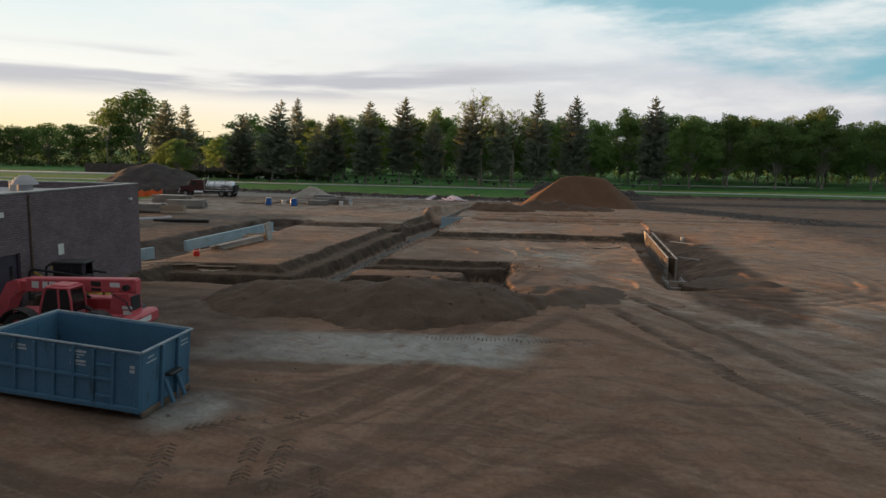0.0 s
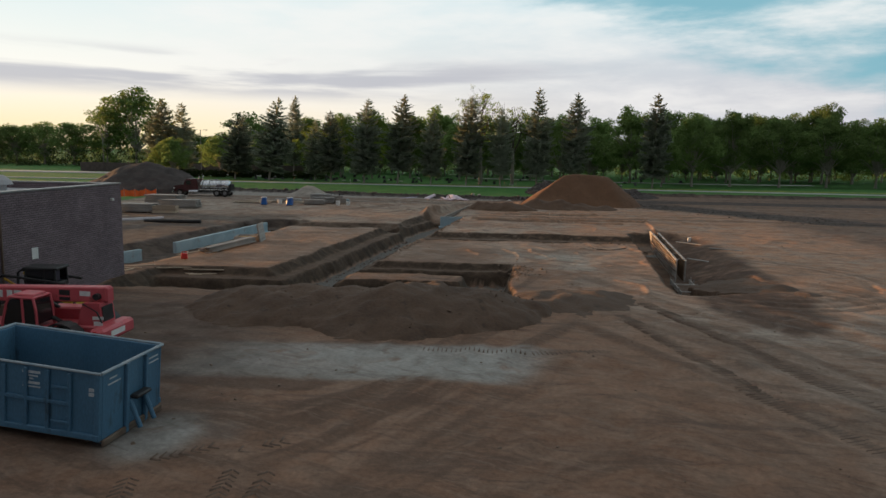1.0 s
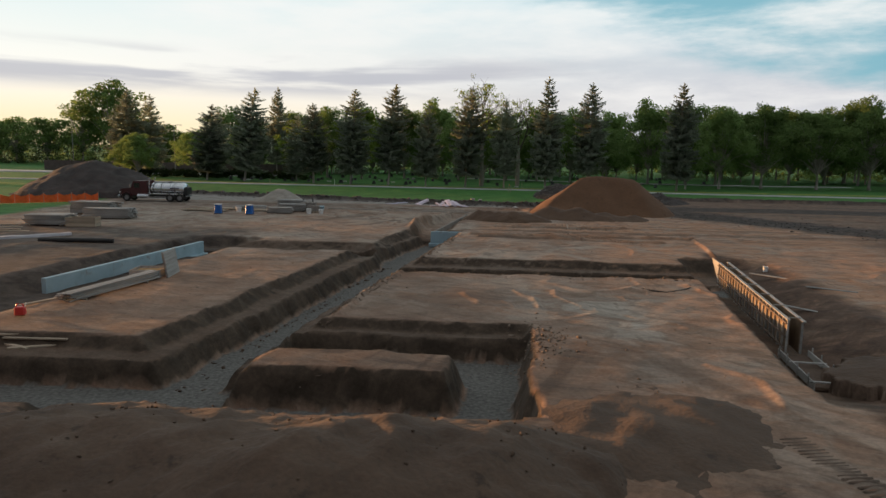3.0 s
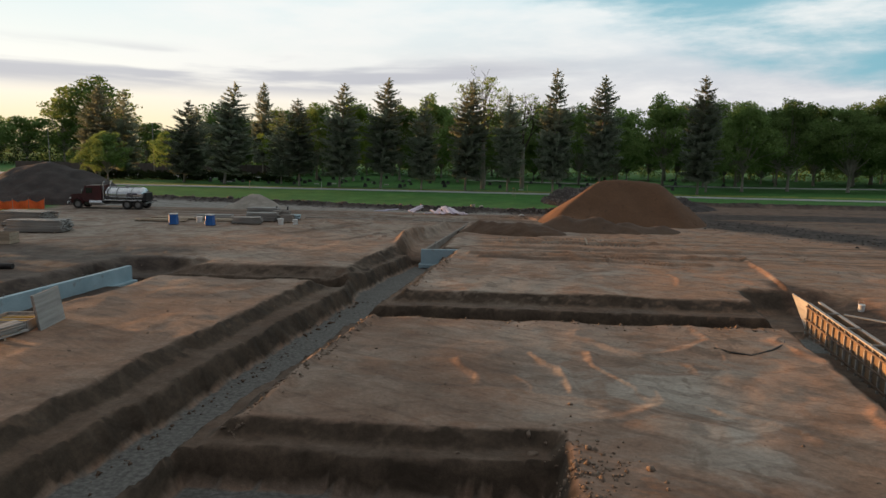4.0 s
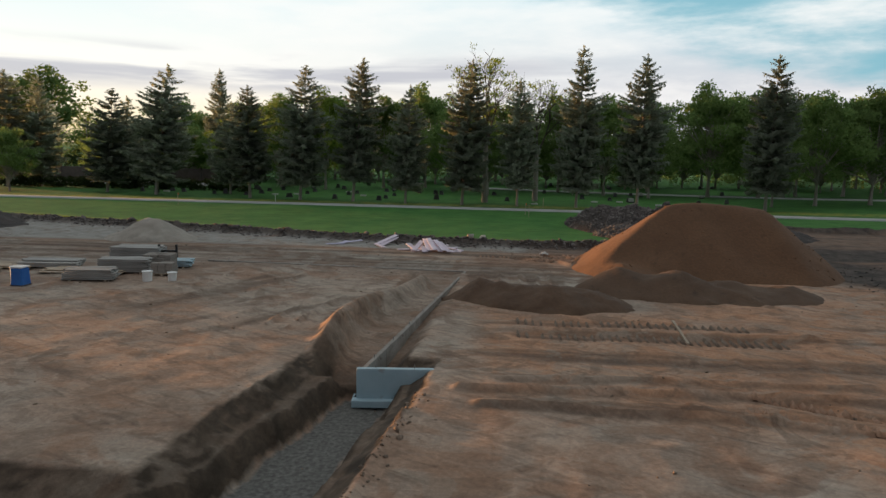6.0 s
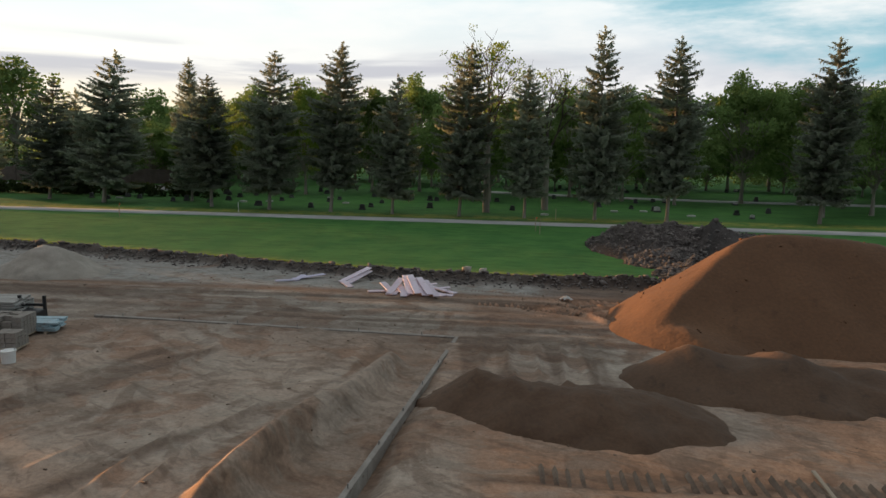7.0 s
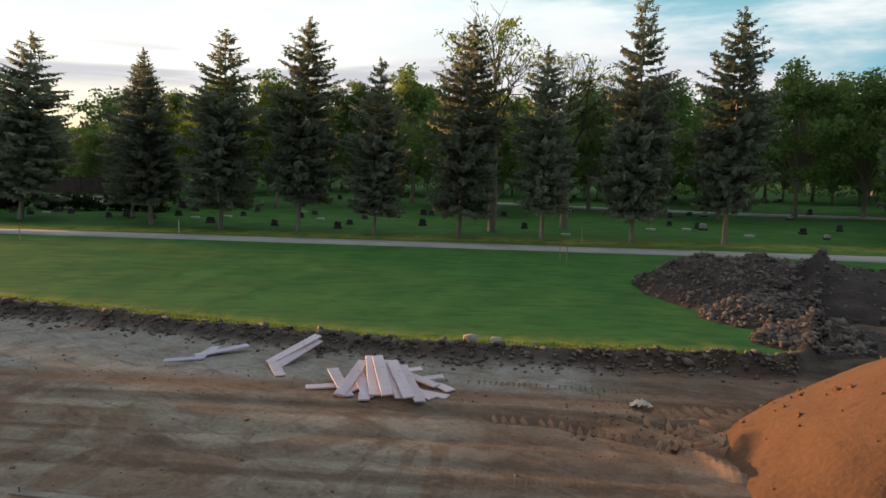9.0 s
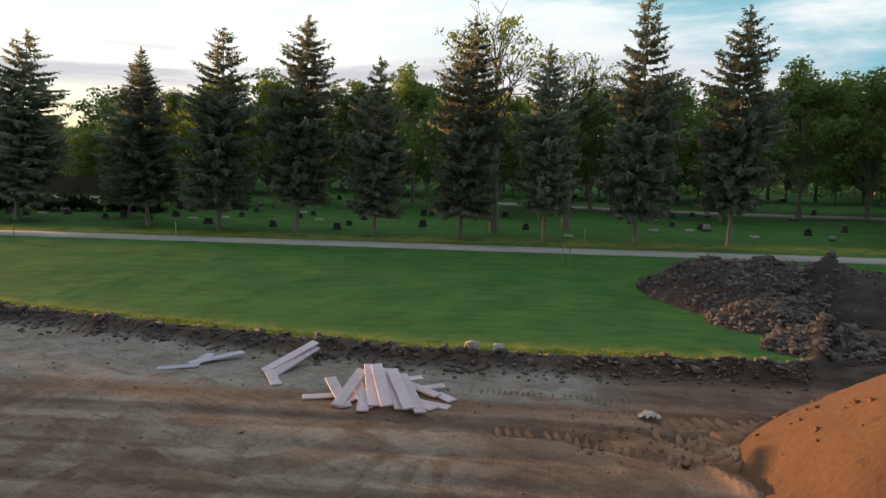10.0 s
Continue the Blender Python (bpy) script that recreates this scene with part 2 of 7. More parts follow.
        node.inputs["Detail"].default_value, node.inputs["Detail Scale"].default_value = 2, 0.6
        link(coord.outputs["Object"], node.inputs["Vector"])
    treads = times(ribs.outputs[0], ranged(rows.outputs[0], 0.25, 0.6))
    h = mix(0.35, fine, grit)
    h = mix(0.45, h, mid)
    h = mix(0.18, h, scrape)
    h2 = mix(times(mask("tread"), 0.08), h, treads)
    h2 = mix(times(mask("grass"), 0.65), h2, noise_tex(4.5, 9, rough=0.7))
    h2 = mix(times(mask("cleat"), 0.7), h2, wave.outputs[0])
    b = add("ShaderNodeBump")
    link(ranged(mask("base"), 0, 1, 0.52, 0.2), b.inputs["Strength"])
    b.inputs["Distance"].default_value = 0.08
    link(h2, b.inputs["Height"])
    link(b.outputs[0], p.inputs["Normal"])
    out = add("ShaderNodeOutputMaterial")
    link(p.outputs[0], out.inputs[0])
    return m


def brick_material():
    m = bpy.data.materials.new("brown_brick")
    tree, add, link = nodes_of(m)
    coord, sep, comb = add("ShaderNodeTexCoord"), add("ShaderNodeSeparateXYZ"), add("ShaderNodeCombineXYZ")
    link(coord.outputs["Object"], sep.inputs[0])
    s = add("ShaderNodeMath", op="ADD")
    link(sep.outputs[0], s.inputs[0])
    link(sep.outputs[1], s.inputs[1])
    link(s.outputs[0], comb.inputs[0])
    link(sep.outputs[2], comb.inputs[1])
    b = add("ShaderNodeTexBrick")
    link(comb.outputs[0], b.inputs["Vector"])
    b.inputs["Color1"].default_value, b.inputs["Color2"].default_value = (0.150, 0.112, 0.126, 1), (0.205, 0.155, 0.172, 1)
    b.inputs["Mortar"].default_value = (0.085, 0.072, 0.070, 1)
    b.inputs["Scale"].default_value, b.inputs["Mortar Size"].default_value = 1.0, 0.012
    b.inputs["Brick Width"].default_value, b.inputs["Row Height"].default_value = 0.30, 0.10
    n = add("ShaderNodeTexNoise")
    n.inputs["Scale"].default_value, n.inputs["Detail"].default_value = 0.8, 8
    link(coord.outputs["Object"], n.inputs["Vector"])
    o = add("ShaderNodeMixRGB", blend="OVERLAY")
    o.inputs[0].default_value = 0.5
    link(b.outputs[0], o.inputs[1])
    link(n.outputs[0], o.inputs[2])
    p = add("ShaderNodeBsdfPrincipled")
    link(o.outputs[0], p.inputs["Base Color"])
    p.inputs["Roughness"].default_value = 0.9
    bm_ = add("ShaderNodeBump")
    bm_.invert = True
    bm_.inputs["Strength"].default_value, bm_.inputs["Distance"].default_value = 0.7, 0.012
    link(b.outputs["Fac"], bm_.inputs["Height"])
    link(bm_.outputs[0], p.inputs["Normal"])
    out = add("ShaderNodeOutputMaterial")
    link(p.outputs[0], out.inputs[0])
    return m


M = dict(
    ground=ground_material(), brick=brick_material(),
    sand=material("orange_sand", (0.108, 0.056, 0.029), (0.140, 0.074, 0.039), 0.5, 0.95, 0.6, fine=7, c3=(0.088, 0.046, 0.024), bump_dist=0.05),
    load=material("brown_sand", (0.078, 0.046, 0.028), (0.112, 0.068, 0.042), 0.6, 0.95, 0.4, fine=9, c3=(0.060, 0.038, 0.025), bump_dist=0.05),
    spoil=material("brown_spoil", (0.070, 0.044, 0.029), (0.112, 0.073, 0.049), 0.6, 0.95, 0.45, fine=8, c3=(0.050, 0.033, 0.023), bump_dist=0.08),
    topsoil=material("dark_topsoil", (0.034, 0.029, 0.027), (0.068, 0.057, 0.052), 0.6, 0.95, 0.8, fine=7, bump_dist=0.12),
    print=material("pressed_soil", (0.095, 0.066, 0.048), (0.150, 0.108, 0.080), 1.5, 0.95, 0.5, fine=12, bump_dist=0.03),
    # paler than the troughs, so that lug crests look lit
    redprint=material("reddish_pressed_soil", (0.235, 0.135, 0.085), (0.340, 0.205, 0.135), 1.5, 0.95, 0.5, fine=12, bump_dist=0.03),
    crumb=material("soil_crumb", (0.12, 0.085, 0.062), (0.20, 0.148, 0.11), 1.5, 0.95, 0.5, fine=12, bump_dist=0.03),
    gravel=material("pale_gravel", (0.26, 0.235, 0.20), (0.36, 0.33, 0.285), 1.2, 0.95, 0.9, fine=16, bump_dist=0.05),
    clod=material("sod_clod", (0.062, 0.054, 0.050), (0.200, 0.178, 0.164), 1.5, 0.95, 0.6, fine=12, bump_dist=0.05),
    dusty=material("dusty_concrete", (0.20, 0.175, 0.150), (0.31, 0.285, 0.255), 1.5, 0.9, 0.4, c3=(0.13, 0.09, 0.065)),
    faded=material("faded_white_paint", (0.34, 0.40, 0.43), (0.54, 0.57, 0.58), 9, 0.6, 0.1, c3=(0.06, 0.14, 0.22)),
    stone=material("pale_stone", (0.36, 0.34, 0.29), (0.50, 0.47, 0.41), 3, 0.9, 0.4),
    concrete=material("new_concrete", (0.28, 0.39, 0.44), (0.38, 0.50, 0.55), 0.8, 0.75, 0.15, c3=(0.28, 0.29, 0.29)),
    bluepaint=material("blue_dumpster_paint", (0.050, 0.132, 0.212), (0.076, 0.176, 0.268), 0.9, 0.5, 0.25, c3=(0.038, 0.074, 0.105), fine=25, stretch=(1, 1, 0.35)),
    rimpaint=material("scuffed_rim_paint", (0.36, 0.40, 0.42), (0.18, 0.26, 0.31), 2.5, 0.5, 0.2),
    rust=material("rusty_steel", (0.10, 0.065, 0.045), (0.16, 0.12, 0.09), 3, 0.8, 0.4),
    red=material("red_machine_paint", (0.46, 0.070, 0.085), (0.56, 0.105, 0.120), 1.2, 0.42, 0.2, c3=(0.24, 0.075, 0.066)),
    black=material("black_paint", (0.012, 0.012, 0.013), (0.03, 0.03, 0.03), 3, 0.5, 0.1),
    rubber=material("tyre_rubber", (0.018, 0.017, 0.016), (0.045, 0.040, 0.036), 4, 0.85, 0.4),
    steel=material("grey_steel", (0.20, 0.20, 0.20), (0.32, 0.32, 0.31), 3, 0.45, 0.1, metal=0.7),
    chrome=material("polished_tank", (0.55, 0.58, 0.60), (0.68, 0.70, 0.72), 1.0, 0.25, 0.05, metal=0.85),
    maroon=material("maroon_cab_paint", (0.050, 0.012, 0.014), (0.085, 0.02, 0.022), 1.5, 0.35, 0.05),
    yellow=material("yellow_paint", (0.45, 0.27, 0.03), (0.55, 0.34, 0.05), 2, 0.5, 0.1),
    white=material("white_paint", (0.62, 0.62, 0.60), (0.74, 0.74, 0.72), 3, 0.6, 0.1),
    wood=material("weathered_lumber", (0.30, 0.235, 0.170), (0.43, 0.350, 0.260), 2.0, 0.8, 0.3, stretch=(0.25, 3, 3), vary=0.25),
    ply=material("form_plywood", (0.15, 0.098, 0.058), (0.23, 0.155, 0.09), 1.5, 0.6, 0.2, c3=(0.10, 0.066, 0.042), vary=0.2),
    greywood=material("grey_form_board", (0.24, 0.232, 0.215), (0.38, 0.368, 0.345), 2.0, 0.8, 0.3, stretch=(0.25, 3, 3), vary=0.2),
    foam=material("pink_foam_board", (0.58, 0.49, 0.58), (0.71, 0.65, 0.72), 1.5, 0.7, 0.1, c3=(0.45, 0.36, 0.36), vary=0.12),
    foamblue=material("lilac_foam_board", (0.44, 0.42, 0.56), (0.55, 0.53, 0.66), 1.5, 0.7, 0.1, vary=0.1),
    drum=material("blue_plastic", (0.015, 0.10, 0.36), (0.025, 0.15, 0.45), 2, 0.4, 0.05),
    redplastic=material("red_plastic", (0.50, 0.03, 0.03), (0.60, 0.05, 0.04), 2, 0.4, 0.05),
    orange=material("orange_fence_mesh", (0.75, 0.10, 0.02), (0.90, 0.17, 0.04), 3, 0.7, 0.1),
    cloth=material("grey_fabric", (0.30, 0.29, 0.31), (0.42, 0.41, 0.43), 1.5, 0.85, 0.3),
    pipe=material("black_pipe", (0.012, 0.012, 0.012), (0.03, 0.028, 0.026), 2, 0.6, 0.1),
    asphalt=material("pale_asphalt_path", (0.34, 0.345, 0.345), (0.46, 0.465, 0.465), 0.5, 0.9, 0.3),
    roofing=material("roof_membrane", (0.30, 0.31, 0.32), (0.42, 0.43, 0.44), 0.6, 0.8, 0.1),
    wallgrey=material("dusky_wall", (0.085, 0.068, 0.064), (0.13, 0.105, 0.10), 1.2, 0.9, 0.3),
    granite=material("dark_granite", (0.035, 0.036, 0.040), (0.075, 0.075, 0.08), 6, 0.5, 0.1, vary=0.5),
    marble=material("pale_marble", (0.42, 0.42, 0.41), (0.56, 0.56, 0.54), 4, 0.6, 0.1),
    bark=material("tree_bark", (0.24, 0.215, 0.185), (0.38, 0.345, 0.305), 1.5, 0.95, 0.8, stretch=(4, 4, 0.6), fine=12, bump_dist=0.05),
    twig=material("dark_twigs", (0.055, 0.045, 0.036), (0.10, 0.082, 0.066), 1.5, 0.95, 0.4),
    needles=leaf_material("spruce_needles", (0.225, 0.262, 0.200), (0.370, 0.415, 0.315), 0.46, 0.5),
    leaves=leaf_material("maple_leaves", (0.118, 0.192, 0.070), (0.240, 0.335, 0.110), 0.5),
    # green maple leaf yellowed by low sun in its colour; also golden old-tree leaf
    yellowleaves=leaf_material("yellow_and_sunlit_leaves", (0.15, 0.235, 0.045), (0.29, 0.370, 0.085), 0.5),
    blade=leaf_material("grass_blade", (0.15, 0.24, 0.040), (0.30, 0.36, 0.075), 0.5, 0.4),
    hedge=leaf_material("dark_hedge", (0.030, 0.042, 0.020), (0.055, 0.075, 0.030), 0.15),
    darkglass=material("cab_glass", (0.012, 0.013, 0.014), (0.02, 0.02, 0.022), 2, 0.12, 0.0, spec=0.8),
    doorpaint=material("dark_violet_door", (0.045, 0.036, 0.055), (0.065, 0.052, 0.075), 2, 0.5, 0.05),
)


# ---- helpers for building ----
def thing(name, label, category, x=0, y=0, z=0, rz=0, group="", kind=""):
    ob = new(name)
    ob.empty_display_size = 0.2
    ob.matrix_world = pose(x, y, z, 0, 0, rz)
    return tagged(ob, label, category, group, kind)


def finish(name, bm, mat, smooth=False):
    me = bpy.data.meshes.new(name)
    bmesh.ops.recalc_face_normals(bm, faces=bm.faces)
    bm.to_mesh(me)
    bm.free()
    me.materials.append(mat)
    if smooth:
        me.polygons.foreach_set("use_smooth", [True] * len(me.polygons))
    return me


def part(name, bm, mat, parent, label="", smooth=False):
    ob = new(name, finish(name, bm, mat, smooth) if isinstance(bm, bmesh.types.BMesh) else bm)
    ob.parent = parent
    if label:
        ob["label"] = label
    return ob


def single(name, bm, mat, label, category, m=None, group="", kind="", smooth=False):
    ob = new(name, finish(name, bm, mat, smooth))
    if m is not None:
        ob.matrix_world = m
    return tagged(ob, label, category, group, kind)


def add_box(bm, c, s, rx=0, ry=0, rz=0, taper=1.0):
    """A box of size s at c; its top is scaled by taper."""
    r = bmesh.ops.create_cube(bm, size=1.0)
    for v in r["verts"]:
        k = taper if v.co.z > 0 else 1.0
        v.co = Vector((v.co.x * s[0] * k, v.co.y * s[1] * k, v.co.z * s[2]))
    bmesh.ops.transform(bm, matrix=pose(*c, rx, ry, rz), verts=r["verts"])
    return r["verts"]


def boxes(*items, bevel=0.0):
    bm = bmesh.new()
    for it in items:
        add_box(bm, *it)
    if bevel:
        bmesh.ops.bevel(bm, geom=bm.edges[:], offset=bevel, segments=1, affect="EDGES", clamp_overlap=True)
    return bm


def add_cyl(bm, c, r1, r2, length, axis="z", seg=20):
    rot = {"z": (0, 0, 0), "x": (0, 90, 0), "y": (-90, 0, 0)}[axis]
    return bmesh.ops.create_cone(bm, cap_ends=True, segments=seg, radius1=r1, radius2=r2, depth=length, matrix=pose(*c, *rot))["verts"]


def cylinder(c, r1, r2, length, axis="z", seg=20):
    bm = bmesh.new()
    add_cyl(bm, c, r1, r2, length, axis, seg)
    return bm


def prism(outline, y0, y1):
    """An outline in x, z drawn out from y0 to y1."""
    bm = bmesh.new()
    a = [bm.verts.new((x, y0, z)) for x, z in outline]
    b = [bm.verts.new((x, y1, z)) for x, z in outline]
    bm.faces.new(a)
    bm.faces.new(b[::-1])
    n = len(a)
    for k in range(n):
        bm.faces.new((a[k], b[k], b[(k + 1) % n], a[(k + 1) % n]))
    return bm


def tube(points, radius, seg=8):
    """A round bar along points."""
    bm = bmesh.new()
    rings = []
    for k, q in enumerate(points):
        q = Vector(q)
        d = (Vector(points[min(k + 1, len(points) - 1)]) - Vector(points[max(k - 1, 0)])).normalized()
        a = d.orthogonal().normalized()
        b = d.cross(a)
        r = radius[k] if isinstance(radius, (list, tuple)) else radius
        rings.append([bm.verts.new(q + r * (math.cos(i * math.tau / seg) * a + math.sin(i * math.tau / seg) * b)) for i in range(seg)])
    for r0, r1 in zip(rings, rings[1:]):
        off = min(range(seg), key=lambda o: (r0[0].co - r1[o].co).length)
        for i in range(seg):
            bm.faces.new((r0[i], r0[(i + 1) % seg], r1[(i + 1 + off) % seg], r1[(i + off) % seg]))
    bm.faces.new(rings[0][::-1])
    bm.faces.new(rings[-1])
    return bm


def raw_mesh(name, verts, faces, mat, smooth=False):
    """A mesh from arrays: verts n x 3, faces m x 3 or m x 4."""
    me = bpy.data.meshes.new(name)
    faces = np.asarray(faces)
    me.vertices.add(len(verts))
    me.vertices.foreach_set("co", np.asarray(verts, np.float32).ravel())
    me.loops.add(faces.size)
    me.loops.foreach_set("vertex_index", faces.ravel().astype(np.int32))
    me.polygons.add(len(faces))
    me.polygons.foreach_set("loop_start", (np.arange(len(faces)) * faces.shape[1]).astype(np.int32))
    me.update(calc_edges=True)
    me.materials.append(mat)
    if smooth:
        me.polygons.foreach_set("use_smooth", np.ones(len(faces), bool))
    return me


RNG = np.random.default_rng(7)
TABLE = RNG.random((256, 256))


def vnoise(x, y):
    """Smooth value noise on arrays, 0 to 1."""
    xi, yi = np.floor(x).astype(int), np.floor(y).astype(int)
    fx, fy = x - xi, y - yi
    fx, fy = fx * fx * (3 - 2 * fx), fy * fy * (3 - 2 * fy)
    a, b = TABLE[xi % 256, yi % 256], TABLE[(xi + 1) % 256, yi % 256]
    c, d = TABLE[xi % 256, (yi + 1) % 256], TABLE[(xi + 1) % 256, (yi + 1) % 256]
    return (a * (1 - fx) + b * fx) * (1 - fy) + (c * (1 - fx) + d * fx) * fy


def fbm(x, y, octaves=4, gain=0.5):
    total, amp, norm = 0.0, 1.0, 0.0
    for k in range(octaves):
        total = total + amp * vnoise(x * 2 ** k + 17.3 * k, y * 2 ** k + 9.1 * k)
        norm, amp = norm + amp, amp * gain
    return total / norm - 0.5


def step(v, lo, hi):
    t = np.clip((v - lo) / (hi - lo), 0, 1)
    return t * t * (3 - 2 * t)


# ---- the ground: one sheet to the horizon ----
def lawn_edge(x):
    """The y at which the dug site ends and the lawn begins."""
    left = np.where(x < -5, 113.9 + 0.21 * (-5 - x), 113.9)
    return left + 14 * step(x, 8.5, 17.0)


def spine(x, y):
    return x - 0.07 * (y - 60)


def forms_line(y):
    return 12.9 + 0.095 * (y - 51.3)


# marks left by machines: points, width, pitch of the lugs, kind
TRACKS_NEAR = (
    (((8.6, 40.5), (9.2, 38.0), (10.0, 35.7), (11.6, 29.5), (12.9, 25.7), (14.6, 20.5)), 0.78, 0.17, "ladder"),
    (((6.9, 37.5), (7.7, 35.2), (8.4, 32.6), (9.3, 28.0), (11.5, 23.0), (13.0, 18.5)), 0.78, 0.17, "ladder"),
    (((-0.8, 31.4), (3.0, 31.3), (5.6, 31.9)), 0.45, 0.16, "ladder"),
    (((-5.9, 21.0), (-5.5, 19.6), (-5.3, 18.4)), 0.50, 0.21, "chevron"),
    (((-5.9, 21.9), (-5.2, 22.4), (-4.6, 22.9)), 0.42, 0.20, "chevron"),
    (((-4.3, 22.4), (-3.7, 22.9), (-3.0, 23.4)), 0.50, 0.21, "chevron"),
    (((-3.9, 21.6), (-3.8, 20.6), (-3.45, 19.0)), 0.42, 0.20, "chevron"),
    (((-3.1, 21.6), (-3.05, 20.4), (-2.8, 18.8)), 0.42, 0.20, "chevron"),
    (((-2.1, 20.2), (-1.9, 19.6), (-1.6, 18.6)), 0.36, 0.20, "chevron"),
)
TRACKS_FAR = (
    (((0.8, 89.3), (4.4, 89.3), (11.5, 89.3)), 0.95, 0.33, "ladder"),
    (((0.8, 87.0), (5.2, 87.1), (11.5, 87.2)), 0.95, 0.33, "ladder"),
    (((-2.4, 110.65), (1.3, 110.45), (3.3, 110.35)), 0.46, 0.19, "ladder"),
    (((-1.5, 107.4), (0.4, 107.25), (1.2, 107.0)), 0.60, 0.27, "lugs"),
    (((0.9, 107.05), (2.9, 106.35), (3.6, 105.9)), 0.72, 0.27, "lugs"),
    (((2.9, 107.9), (4.4, 107.5), (5.4, 108.2), (6.6, 109.2)), 0.80, 0.30, "lugs"),
    (((3.7, 107.4), (4.2, 106.6), (4.75, 105.6)), 0.80, 0.30, "lugs"),
    (((3.3, 108.6), (5.0, 108.8), (6.7, 109.1)), 0.90, 0.34, "lugs"),
    (((7.5, 79.8), (9.5, 78.9), (11.6, 77.8)), 0.55, 0.26, "lugs"),
    (((7.8, 80.9), (10.0, 79.9), (12.4, 79.0)), 0.55, 0.26, "lugs"),
)


TRACKS = TRACKS_NEAR + TRACKS_FAR
# thin ridges spilled off blades and bucket edges: points, height
RIDGES_PAD = (
    (((2.0, 57.7), (2.5, 56.6), (2.9, 56.2), (3.0, 55.2), (3.1, 54.0)), 0.13),
    (((4.1, 58.0), (4.0, 56.5), (4.4, 55.7), (4.9, 54.7)), 0.13),
    (((-0.4, 56.6), (-0.2, 55.9), (0.3, 55.2), (0.4, 54.6)), 0.11),
    (((8.8, 59.8), (8.6, 57.9)), 0.10),
    (((7.2, 57.0), (7.3, 56.3)), 0.09),
    (((1.4, 55.2), (1.8, 54.6), (2.0, 54.1)), 0.09),
    (((-4.3, 62.3), (-4.7, 59.0), (-5.2, 56.7), (-5.2, 54.6), (-5.4, 51.5)), 0.16),
    (((-3.8, 67.2), (-3.6, 70.4), (-3.0, 73.2), (-2.6, 78.5)), 0.16),
    (((10.6, 74.7), (10.8, 73.2), (10.3, 71.5)), 0.05),
    (((16.7, 81.5), (16.5, 76.0), (15.5, 69.5)), 0.20),
    (((8.2, 46.4), (9.5, 44.9), (9.3, 42.6)), 0.12),
)
RIDGES_FAR = (
    (((-15.1, 91.6), (-15.2, 94.7), (-15.4, 98.0)), 0.12),
    (((-9.6, 87.0), (-9.3, 89.2), (-8.9, 90.7)), 0.16),
    (((-8.5, 86.5), (-8.3, 88.7), (-8.1, 90.3), (-7.5, 92.6)), 0.18),
    (((-12.9, 93.8), (-11.6, 96.4), (-11.1, 98.7)), 0.12),
    (((-11.5, 88.0), (-10.7, 90.1), (-9.8, 91.4)), 0.14),
    (((-8.0, 97.6), (-6.4, 97.2)), 0.12),
    (((0.6, 88.2), (7.5, 88.2), (18.6, 88.0)), 0.09),
    (((3.3, 106.2), (3.9, 105.2), (4.5, 104.3)), 0.28),
)
RIDGES_ROAD = (
    (((-1.2, 80.4), (2.9, 80.6), (9.5, 81.0), (17.0, 80.6)), 0.24),
    (((-0.5, 79.2), (4.8, 79.0), (7.8, 78.9)), 0.20),
    (((0.3, 81.6), (5.0, 82.0), (12.0, 82.3)), 0.13),
    (((5.5, 79.7), (9.0, 78.6), (14.0, 78.4)), 0.16),
)
BERM = ((-4.3, 97.3), (-5.3, 93.5), (-6.0, 90.7), (-6.5, 88.4), (-6.6, 87.0), (-6.3, 84.4))


def near_line(x, y, pts):
    """Distance to a bent line."""
    d = np.full_like(x, 1e3)
    for (ax, ay), (bx, by) in zip(pts[:-1], pts[1:]):
        ux, uy = bx - ax, by - ay
        t = np.clip(((x - ax) * ux + (y - ay) * uy) / (ux * ux + uy * uy), 0, 1)
        d = np.minimum(d, np.hypot(x - ax - t * ux, y - ay - t * uy))
    return d


